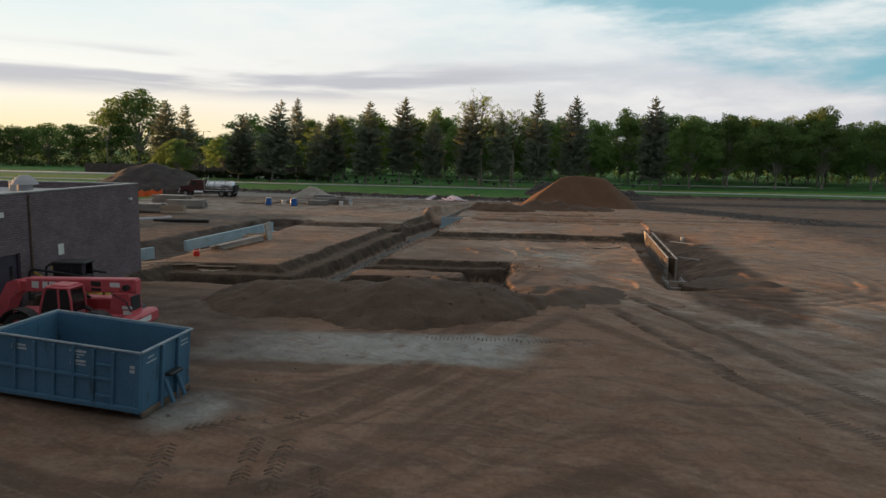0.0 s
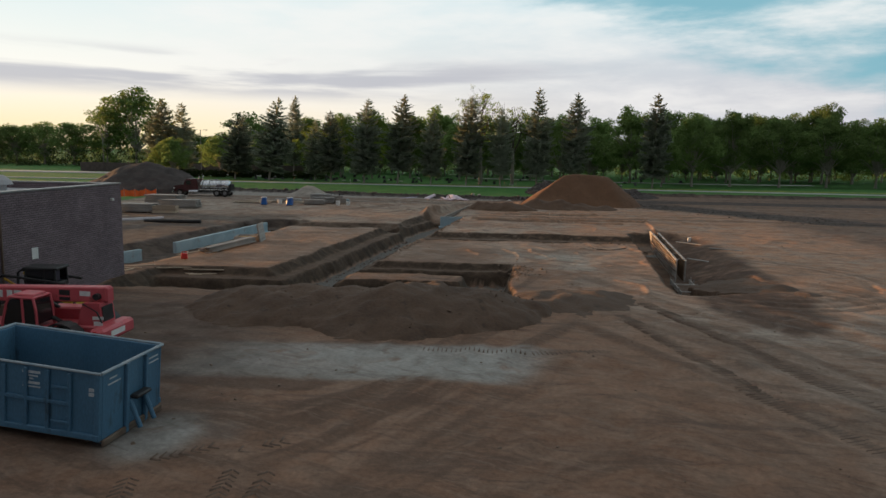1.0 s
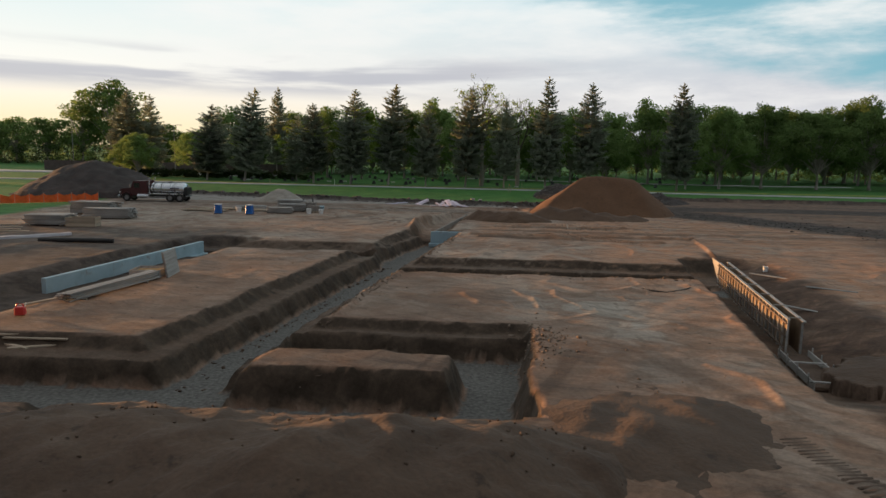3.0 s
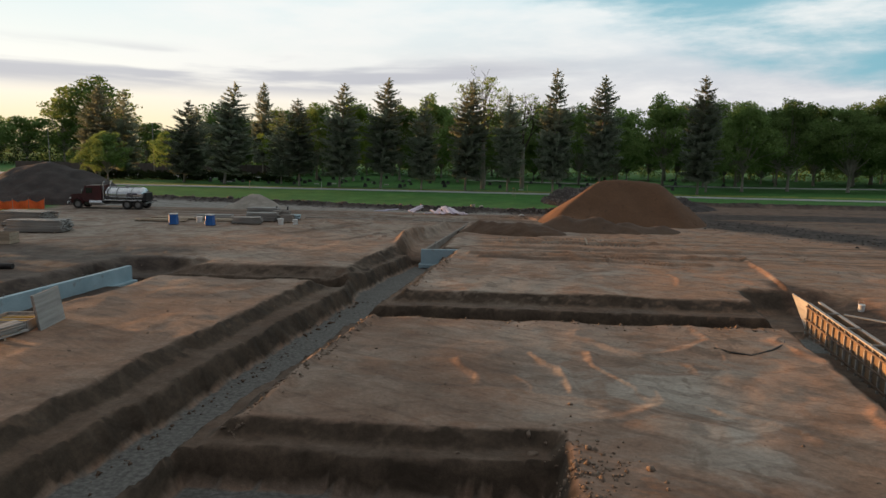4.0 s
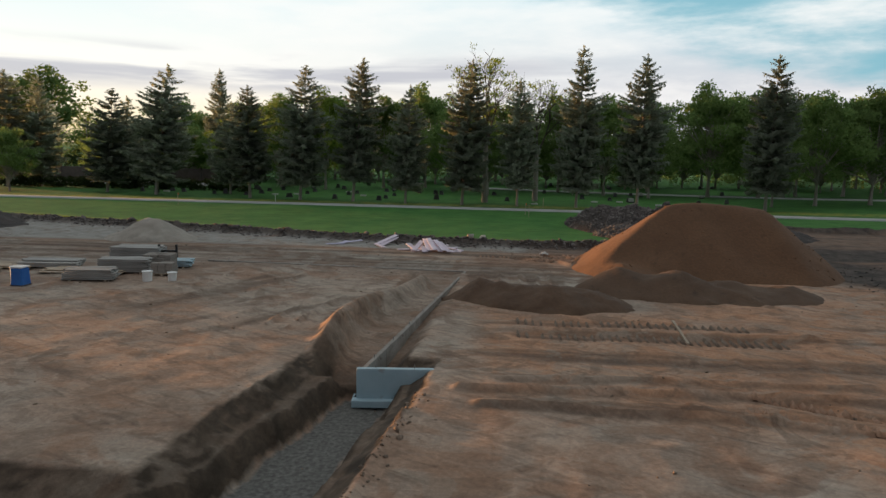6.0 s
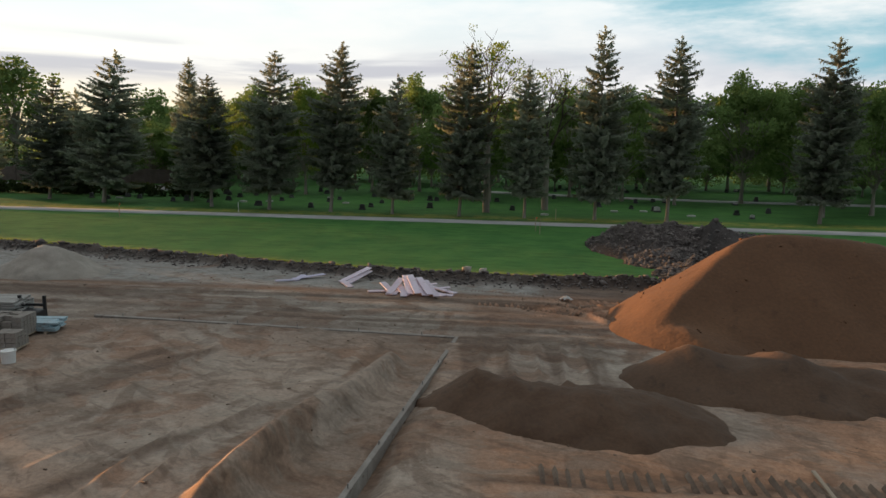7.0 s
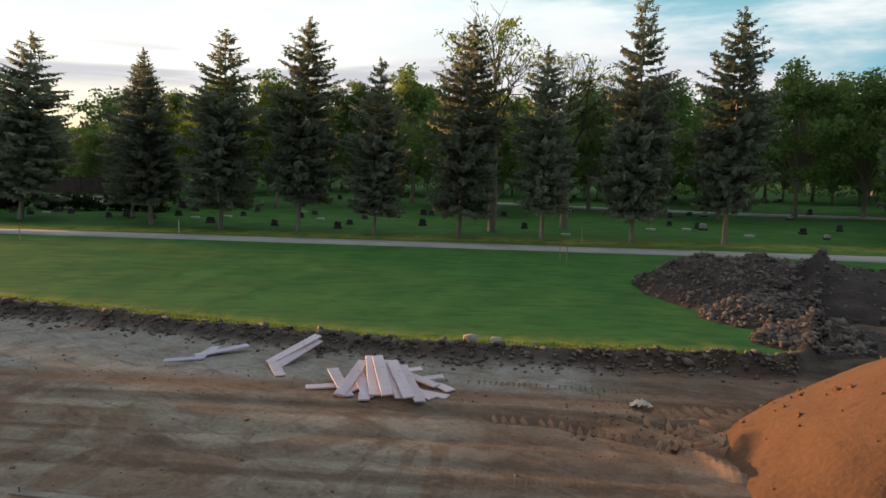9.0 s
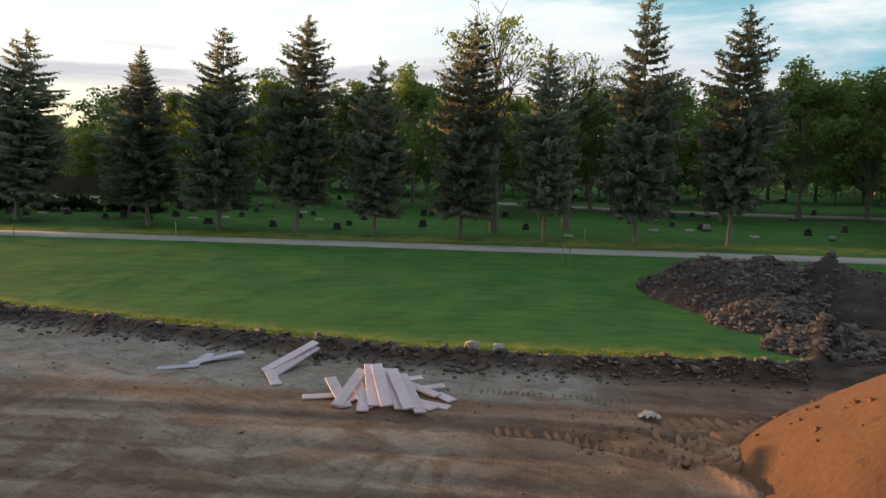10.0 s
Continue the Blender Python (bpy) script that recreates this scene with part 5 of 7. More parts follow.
for k in range(34):
    gravestone(rs.uniform(-52, 45), rs.uniform(158, 195), rs.uniform(0.4, 0.6), rs.uniform(0.45, 0.7), rs.uniform(-12, 12), M["marble"] if k % 5 == 0 else M["granite"])
for x, y in ((-45.3, 151), (-27.5, 151.5), (-18.6, 151.6), (3.5, 144.1), (18.5, 146.6), (11.2, 149.6), (14.4, 150.3), (-30, 150), (-22, 158)):
    gravestone(-1.39 + (x + 1.39) * spread, 88.9 + (y - 88.9) * spread, 0.8, 0.2, rs.uniform(-8, 8), M["marble"], True)


def boundary_wall():
    ob = thing("boundary_wall", "long low dark reddish-grey wall beyond the street", "wall", 0, 0, 0)
    for k in range(9):
        x = -104 + 6.6 * k
        part("panel", boxes(((x, 181.0, at_ground(x, 181) + 1.15), (6.2, 0.2, 2.3)), bevel=0.02), M["wallgrey"], ob)
        part("pier", boxes(((x + 3.3, 181.0, at_ground(x, 181) + 1.25), (0.38, 0.34, 2.5)), bevel=0.02), M["wallgrey"], ob)


boundary_wall()


def light_pole(x, y, h):
    ob = thing("light_pole", "tall thin grey street light pole beyond the hedge", "light pole", x, y, at_ground(x, y), 0, "light poles")
    part("pole", tube([(0, 0, -0.2), (0, 0, h * 0.5), (0, 0, h)], [0.12, 0.09, 0.07]), M["steel"], ob)
    part("arm", tube([(0, 0, h - 0.1), (0.6, 0, h + 0.05), (1.3, 0, h)], 0.04, 6), M["steel"], ob)
    part("lamp_head", boxes(((1.5, 0, h), (0.6, 0.25, 0.14)), bevel=0.03), M["steel"], ob)


light_pole(-72.5, 176, 10.8)
light_pole(-112, 200, 10.0)


def stake(x, y, h, mat, flag=False):
    ob = thing("survey_stake", "thin wooden survey stake with an orange flag" if flag else "thin pale survey stake standing in the lawn", "stake", x, y, at_ground(x, y), 0, "survey stakes")
    part("stake", boxes(((0, 0, h / 2 - 0.1), (0.06, 0.03, h + 0.2)), bevel=0.005), mat, ob)
    if flag:
        part("ribbon", boxes(((0.05, 0, h - 0.08), (0.14, 0.008, 0.14))), M["orange"], ob, "orange plastic ribbon")


stake(2.6, 132.2, 1.3, M["wood"])
stake(2.3, 134.0, 1.2, M["wood"], True)
stake(-37.0, 136.0, 1.2, M["wood"], True)
stake(-27.5, 141.6, 1.0, M["white"])
stake(4.6, 142.5, 1.1, M["wood"])


# ---- brick building ----
def building():
    x1, y0, y1, h = -18.5, 10.0, 43.4, 5.25
    x0 = -46.0
    ob = thing("brick_building", "single-storey brown brick building with a flat roof", "building", 0, 0, -0.3)
    t = 0.35
    dy0, dy1, dh = 31.9, 33.5, 2.75          # door opening in the east wall
    part("wall", boxes(((x1 - t / 2, (y0 + dy0) / 2, h / 2), (t, dy0 - y0, h)), ((x1 - t / 2, (dy1 + y1) / 2, h / 2), (t, y1 - dy1, h)),
                       ((x1 - t / 2, (dy0 + dy1) / 2, (h + dh) / 2), (t, dy1 - dy0, h - dh))), M["brick"], ob)
    for a, b in (((x0 + x1 - t) / 2, y1 - t / 2), ((x0 + x1 - t) / 2, y0 + t / 2)):
        part("wall", boxes(((a, b, h / 2), (x1 - t - x0, t, h))), M["brick"], ob)
    part("wall", boxes(((x0 + t / 2, (y0 + y1) / 2, h / 2), (t, y1 - y0 - 2 * t - 0.01, h))), M["brick"], ob)
    part("roof", boxes((((x0 + x1) / 2, (y0 + y1) / 2, h - 0.42), (x1 - x0 - 2 * t, y1 - y0 - 2 * t, 0.25))), M["roofing"], ob, "pale flat roof membrane")
    for c, s in (((x1 - t / 2, (y0 + y1) / 2, h + 0.04), (t + 0.06, y1 - y0 + 0.06, 0.08)), (((x0 + x1) / 2, y1 - t / 2, h + 0.04), (x1 - x0 - t - 0.1, t + 0.06, 0.08)),
                 ((x0 + t / 2, (y0 + y1) / 2, h + 0.04), (t + 0.06, y1 - y0 - t - 0.8, 0.08))):
        part("coping", boxes((c, s), bevel=0.015), M["steel"], ob, "pale metal parapet coping")
    door = part("door", boxes(((x1 - 0.16, (dy0 + dy1) / 2, dh / 2), (0.06, dy1 - dy0 - 0.12, dh - 0.04)), bevel=0.01), M["doorpaint"], ob, "dark violet steel door")
    part("handle", boxes(((x1 - 0.10, dy1 - 0.22, 1.25), (0.08, 0.05, 0.28)), bevel=0.01), M["steel"], door)
    part("door_window", boxes(((x1 - 0.122, dy1 - 0.45, 1.95), (0.02, 0.16, 0.6))), M["darkglass"], door)
    for yy in (dy0 + 0.03, dy1 - 0.03):
        part("door_frame", boxes(((x1 - 0.13, yy, dh / 2), (0.12, 0.06, dh))), M["doorpaint"], ob)
    part("sign_plate", boxes(((x1 + 0.015, 36.25, 2.55), (0.03, 0.42, 0.50)), bevel=0.008), M["white"], ob, "small blank white sign plate")
    part("wall_light", boxes(((x1 + 0.08, 42.4, 4.5), (0.16, 0.18, 0.14)), bevel=0.02), M["white"], ob, "small white wall light")
    part("louvre", boxes(((x1 + 0.02, 32.3, 4.45), (0.04, 0.7, 0.22)), bevel=0.01), M["white"], ob)
    part("downpipe", tube([(x1 + 0.05, 34.2, 0.1), (x1 + 0.05, 34.2, h - 0.1)], 0.045, 8), M["rust"], ob)
    bm = cylinder((-21.6, 38.4, h - 0.1), 0.34, 0.34, 0.5, seg=18)
    add_cyl(bm, (-21.6, 38.4, h + 0.26), 0.62, 0.50, 0.22, seg=18)
    add_cyl(bm, (-21.6, 38.4, h + 0.48), 0.50, 0.22, 0.22, seg=18)
    part("roof_vent", bm, M["roofing"], ob, "white domed roof fan", smooth=False)
    bm = cylinder((-22.9, 39.5, h + 0.0), 0.3, 0.3, 0.5, seg=16)
    part("roof_vent", bm, M["roofing"], ob)


building()


# ---- dumpster ----
def dumpster():
    ob = thing("dumpster", "open-top blue steel roll-off dumpster with scuffed paint", "dumpster", -7.17, 22.3, 0.0)
    L, W, H, t = 4.25, 2.5, 1.82, 0.06
    # the box stands with its origin at the near corner of the hook end
    part("floor_pan", boxes(((-L / 2, W / 2, 0.22), (L - 0.02, W - 0.02, 0.12))), M["rust"], ob)
    part("front_side", boxes(((-L / 2, t / 2, 1.0), (L, t, H - 0.22)), bevel=0.01), M["bluepaint"], ob)
    part("back_side", boxes(((-L / 2, W - t / 2, 1.0), (L, t, H - 0.22)), bevel=0.01), M["bluepaint"], ob)
    part("hook_end", boxes(((-t / 2, W / 2, 0.95), (t, W - 2 * t - 0.01, H - 0.12)), bevel=0.01), M["bluepaint"], ob)
    part("gate_end", boxes(((-L + t / 2, W / 2, 0.98), (t, W - 2 * t - 0.01, H - 0.2)), bevel=0.01), M["bluepaint"], ob)
    for y in (-0.035, W + 0.035):
        side = y < 0
        part("rim", tube([(-L - 0.02, y if side else y, H), (0.02, y, H)], 0.034, 8), M["rimpaint"], ob)
        part("sill", boxes(((-L / 2, y * 1.0, 0.28), (L, 0.08, 0.14)), bevel=0.015), M["bluepaint"], ob)
        part("waist_rail", boxes(((-L / 2 - 0.35, y, 1.0), (L - 0.7, 0.06, 0.09)), bevel=0.01), M["bluepaint"], ob)
        for k in range(7):
            part("rib", boxes(((-0.75 - k * 0.56, y, 1.02), (0.09, 0.075, 1.45)), bevel=0.012), M["bluepaint"], ob)
        part("corner_post", boxes(((-0.07, y * 0.6, 0.98), (0.14, 0.06, 1.6)), bevel=0.01), M["bluepaint"], ob)
        for z in (0.55, 1.38):
            part("step_rung", boxes(((-0.98, y * 1.5, z), (0.44, 0.05, 0.06)), bevel=0.01), M["bluepaint"], ob)
    for x in (0.02, -L - 0.02):
        part("rim", tube([(x, -0.03, H), (x, W + 0.03, H)], 0.04, 8), M["rimpaint"], ob)
    for y in (0.95, 1.75):
        part("end_post", boxes(((0.045, y, 0.92), (0.09, 0.12, 1.75)), bevel=0.015), M["bluepaint"], ob)
    part("end_sill", boxes(((0.04, W / 2, 0.13), (0.08, W - 0.05, 0.16)), bevel=0.02), M["rust"], ob, "muddy rusted bottom rail")
    part("hook_frame", tube([(0.05, 1.05, 0.85), (0.32, 1.12, 0.15)], 0.06, 8), M["bluepaint"], ob)
    part("hook_frame", tube([(0.05, 1.65, 0.85), (0.32, 1.72, 0.15)], 0.06, 8), M["bluepaint"], ob)
    part("hook", boxes(((0.16, 1.36, 0.92), (0.22, 0.62, 0.10)), bevel=0.03), M["black"], ob, "black steel lifting hook")
    for x in (-0.5, -L + 0.6):
        for y in (0.35, W - 0.35):
            part("wheel", cylinder((x, y, 0.12), 0.12, 0.12, 0.2, "y", 16), M["rust"], ob)
    for y in (0.8, W - 0.8):
        part("runner", boxes(((-L / 2, y, 0.10), (L - 0.2, 0.12, 0.18)), bevel=0.01), M["rust"], ob)
    # painted lettering that cannot be read, as plain bars
    for x, z, w, h in ((-1.75, 1.63, 0.46, 0.06), (-1.75, 1.54, 0.34, 0.03), (-1.75, 1.47, 0.10, 0.03), (-1.75, 1.37, 0.42, 0.06), (-1.75, 1.28, 0.46, 0.03)):
        part("lettering", boxes(((x, -0.006, z), (w, 0.008, h))), M["faded"], ob)
    for x, z, w, h in ((-3.45, 1.58, 0.40, 0.05), (-3.45, 1.49, 0.44, 0.05)):
        part("lettering", boxes(((x, -0.006, z), (w, 0.008, h))), M["faded"], ob)
    part("number_plate_bar", boxes(((-0.22, -0.006, 1.40), (0.14, 0.008, 0.08))), M["faded"], ob)
    part("number_plate_bar", boxes(((-0.22, -0.006, 1.29), (0.15, 0.008, 0.08))), M["faded"], ob)
    for y, z, w in ((0.45, 1.60, 0.35), (0.50, 1.47, 0.6), (2.12, 1.60, 0.5), (2.12, 1.48, 0.6)):
        part("lettering", boxes(((0.006, y, z), (0.008, w * 0.8, 0.035))), M["faded"], ob)
    ob.matrix_basis = pose(-7.34, 22.31, at_ground(-7.3, 23.3) - 0.02, 0, 0, -3.9) @ pose(0, 0, 0, 0, 4.4, 0)


dumpster()


# ---- wheels shared by the machines ----
def wheel(parent, x, y, z, r, w, rim_mat, lugs=22):
    bm = bmesh.new()
    prof = [(r * 0.62, -w / 2 * 0.86), (r * 0.80, -w / 2), (r * 0.95, -w / 2 * 0.92), (r, -w / 2 * 0.6), (r, w / 2 * 0.6), (r * 0.95, w / 2 * 0.92), (r * 0.80, w / 2), (r * 0.62, w / 2 * 0.86)]
    seg = 28
    rings = []
    for k in range(seg):
        a = k * math.tau / seg
        rings.append([bm.verts.new((q * math.cos(a), d, q * math.sin(a))) for q, d in prof])
    for k in range(seg):
        for j in range(len(prof) - 1):
            bm.faces.new((rings[k][j], rings[k][j + 1], rings[(k + 1) % seg][j + 1], rings[(k + 1) % seg][j]))
    for k in range(lugs):
        a = 360 * k / lugs
        for s in (-1, 1):
            vs = add_box(bm, (0, 0, 0), (0.06 * r / 0.6, w * 0.46, 0.07 * r))
            bmesh.ops.transform(bm, matrix=pose(0, 0, 0, 0, a + (4 if s > 0 else 0), 0) @ pose(0, s * w * 0.25, r * 1.005, 0, 0, s * 28), verts=vs)
    t = part("tyre", bm, M["rubber"], parent)
    t.matrix_basis = pose(x, y, z)
    bm = bmesh.new()
    add_cyl(bm, (0, 0, 0), r * 0.62, r * 0.62, w * 0.55, "y", 22)
    add_cyl(bm, (0, 0, 0), r * 0.26, r * 0.22, w * 0.80, "y", 16)
    for k in range(8):
        add_cyl(bm, (r * 0.4 * math.cos(k * math.tau / 8), 0, r * 0.4 * math.sin(k * math.tau / 8)), 0.025, 0.025, w * 0.62, "y", 6)
    part("rim", bm, rim_mat, t)
    return t


# ---- telehandler: its front points along -x ----
def telehandler():
    ob = thing("telehandler", "red telescopic handler with lowered boom and dusty black tyres", "telehandler", -13.2, 29.3, 0.0, -2)
    part("chassis", boxes(((0.0, 0, 0.95), (4.9, 1.0, 0.55)), bevel=0.05), M["red"], ob)
    part("belly", boxes(((0.1, 0, 0.62), (2.4, 1.25, 0.3)), bevel=0.04), M["black"], ob)
    for x in (-1.55, 1.55):
        part("axle", tube([(x, -1.1, 0.68), (x, 1.1, 0.68)], 0.14, 10), M["black"], ob)
        for y in (-1.05, 1.05):
            wheel(ob, x, y, 0.68, 0.68, 0.42, M["red"])
    for y in (-1.12, 1.12):
        for x in (-1.55, 1.55):
            pts = [(x + 0.82 * math.cos(a), 0.68 + 0.84 * math.sin(a)) for a in np.linspace(0.35, math.pi - 0.35, 8)]
            bm = prism(pts + [(q[0] * 1.0 + (x - q[0]) * 0.06, q[1] - 0.06) for q in pts[::-1]], y - 0.24, y + 0.24)
            part("fender", bm, M["black"], ob)
    # engine side and counterweight at the tail
    part("engine_cover", boxes(((0.9, 0.72, 1.35), (1.9, 0.62, 0.62)), bevel=0.06), M["red"], ob)
    part("tail_tower", prism([(1.55, 0.9), (2.62, 0.9), (2.56, 1.5), (2.50, 2.02), (1.85, 2.02)], -0.40, 0.44), M["red"], ob)
    part("counterweight", boxes(((2.72, 0, 0.98), (0.55, 2.1, 0.52)), bevel=0.10), M["red"], ob, "rounded red cast counterweight")
    part("grille", boxes(((2.575, 0.0, 1.62), (0.03, 0.66, 0.55), 0, -4, 0), bevel=0.01), M["black"], ob)
    part("boom_cap", boxes(((2.62, 0.12, 2.24), (0.05, 0.40, 0.50)), bevel=0.02), M["red"], ob)
    part("logo_plate", boxes(((3.002, -0.1, 0.98), (0.012, 0.9, 0.20))), M["white"], ob)
    part("decal", boxes(((2.45, -0.428, 1.5), (0.42, 0.012, 0.12))), M["white"], ob)
    part("decal", boxes(((2.45, -0.428, 1.3), (0.34, 0.012, 0.16))), M["white"], ob)
    # telescopic boom, pivot at the tail
    part("boom", boxes(((0.30, 0.12, 2.24), (4.6, 0.44, 0.54), 0, -1.0, 0), bevel=0.04), M["red"], ob)
    part("boom_section", boxes(((-2.2, 0.12, 2.13), (0.9, 0.34, 0.42), 0, 1.5, 0), bevel=0.03), M["red"], ob)
    part("boom_pin", cylinder((2.3, 0.12, 2.22), 0.12, 0.12, 0.8, "y", 14), M["black"], ob)
    part("boom_head", prism([(-2.3, 2.42), (-2.75, 2.30), (-3.35, 1.25), (-3.30, 0.75), (-2.95, 0.8), (-2.60, 1.65), (-2.2, 1.95)], -0.2, 0.44), M["red"], ob)
    for x, w in ((-1.60, 0.30), (-1.18, 0.22), (-0.86, 0.30)):
        part("logo_bar", boxes(((x, -0.098, 2.22), (w, 0.012, 0.26), 0, 1.5, 0)), M["white"], ob)
    part("logo_bar", boxes(((1.78, -0.098, 2.30), (0.42, 0.012, 0.18), 0, 1.5, 0)), M["white"], ob)
    part("logo_bar", boxes(((0.98, -0.098, 2.32), (0.42, 0.012, 0.20), 0, 1.5, 0)), M["black"], ob)
    part("logo_bar", boxes(((0.98, -0.098, 2.10), (0.42, 0.012, 0.12), 0, 1.5, 0)), M["black"], ob)
    for y in (-0.3, 0.5):
        part("lift_cylinder", tube([(1.2, y, 1.15), (-0.3, y, 1.95)], 0.075, 10), M["black"], ob)
    # rounded cab on the near side
    shell = [(-0.74, 0.78), (0.66, 0.78), (0.66, 1.28), (-0.70, 1.28)]
    cab = part("cab", prism(shell, -1.19, -0.25), M["red"], ob)
    part("roof", boxes(((0.07, -0.72, 2.33), (1.0, 0.94, 0.10), 0, 2, 0), ((0.10, -0.72, 2.40), (0.76, 0.74, 0.08), 0, 2, 0), bevel=0.045), M["red"], cab)
    for y in (-1.17, -0.28):
        for path in ([(-0.70, y, 1.25), (-0.62, y, 1.60), (-0.48, y, 2.10), (-0.36, y, 2.32)], [(0.14, y, 1.25), (0.12, y, 2.32)], [(0.64, y, 1.25), (0.62, y, 1.9), (0.54, y, 2.32)]):
            part("pillar", tube(path, 0.05, 8), M["red"], cab)
    part("side_window", prism([(-0.66, 1.30), (0.09, 1.30), (0.09, 2.27), (-0.36, 2.27), (-0.58, 1.70)], -1.175, -1.155), M["darkglass"], cab)
    part("side_window", prism([(0.17, 1.12), (0.60, 1.22), (0.58, 1.9), (0.50, 2.27), (0.17, 2.27)], -1.175, -1.155), M["darkglass"], cab)
    part("rear_window", boxes(((0.60, -0.72, 1.82), (0.02, 0.80, 0.84), 0, -6, 0)), M["darkglass"], cab)
    part("windscreen", boxes(((-0.58, -0.72, 1.75), (0.02, 0.82, 0.98), 0, 16, 0)), M["darkglass"], cab)
    part("decal", boxes(((-0.25, -1.196, 1.05), (0.52, 0.012, 0.10))), M["maroon"], cab)
    part("seat", boxes(((0.15, -0.72, 1.45), (0.5, 0.5, 0.16)), ((0.38, -0.72, 1.75), (0.12, 0.46, 0.6)), bevel=0.04), M["black"], cab)
    part("exhaust", tube([(0.6, 1.0, 1.6), (0.6, 1.0, 2.25)], 0.05, 10), M["rust"], ob)
    part("mirror", boxes(((-0.85, -1.3, 2.0), (0.05, 0.2, 0.3)), bevel=0.02), M["black"], ob)
    part("hose", tube([(1.9, -0.45, 2.0), (2.5, -0.55, 1.75), (2.65, -0.5, 1.35)], 0.03, 6), M["black"], ob)
    part("tail_light", boxes(((2.7, -1.06, 1.15), (0.12, 0.04, 0.08))), M["redplastic"], ob)
    ob.matrix_basis = pose(-13.36, 29.2, at_ground(-13.2, 29.3), 0, 0, 0.5) @ Matrix.Diagonal((0.88, 0.95, 0.92, 1))


telehandler()


def skid_loader():
    x, y = -16.5, 34.2
    ob = thing("skid_loader", "small skid-steer loader with black cab and black arms", "loader", x, y, at_ground(x, y), 6)
    part("body", boxes(((0.1, 0, 0.72), (2.2, 1.2, 0.75)), bevel=0.06), M["yellow"], ob)
    for dx in (-0.55, 0.55):
        for dy in (-0.72, 0.72):
            wheel(ob, dx, dy, 0.40, 0.40, 0.28, M["yellow"], 16)
    cab = part("cab", boxes(((-0.1, 0, 1.25), (1.25, 0.95, 0.4)), bevel=0.04), M["black"], ob)
    part("roof", boxes(((-0.1, 0, 2.02), (1.4, 1.02, 0.12)), bevel=0.04), M["black"], cab)
    for dx in (-0.7, 0.05, 0.5):
        for dy in (-0.46, 0.46):
            part("pillar", tube([(dx, dy, 1.3), (dx * 0.95, dy, 2.0)], 0.04, 8), M["black"], cab)
    for dy in (-0.47, 0.47):
        part("side_window", boxes(((-0.1, dy, 1.66), (1.1, 0.02, 0.62))), M["darkglass"], cab)
    part("seat", boxes(((0.1, 0, 1.5), (0.45, 0.45, 0.15)), ((0.3, 0, 1.75), (0.1, 0.42, 0.5)), bevel=0.04), M["doorpaint"], cab)
    for dy in (-0.66, 0.66):
        part("lift_arm", tube([(1.0, dy, 1.45), (-0.2, dy, 1.62), (-1.45, dy, 1.78), (-1.62, dy, 1.66), (-1.66, dy, 0.45)], 0.055, 8), M["black"], ob)
        part("lift_cylinder", tube([(-0.6, dy, 1.15), (-1.4, dy, 1.66)], 0.05, 8), M["yellow"], ob)
    part("bucket", prism([(-1.5, 0.1), (-2.1, 0.05), (-2.12, 0.09), (-1.62, 0.2), (-1.5, 0.62), (-1.42, 0.6)], -0.85, 0.85), M["rust"], ob)


skid_loader()


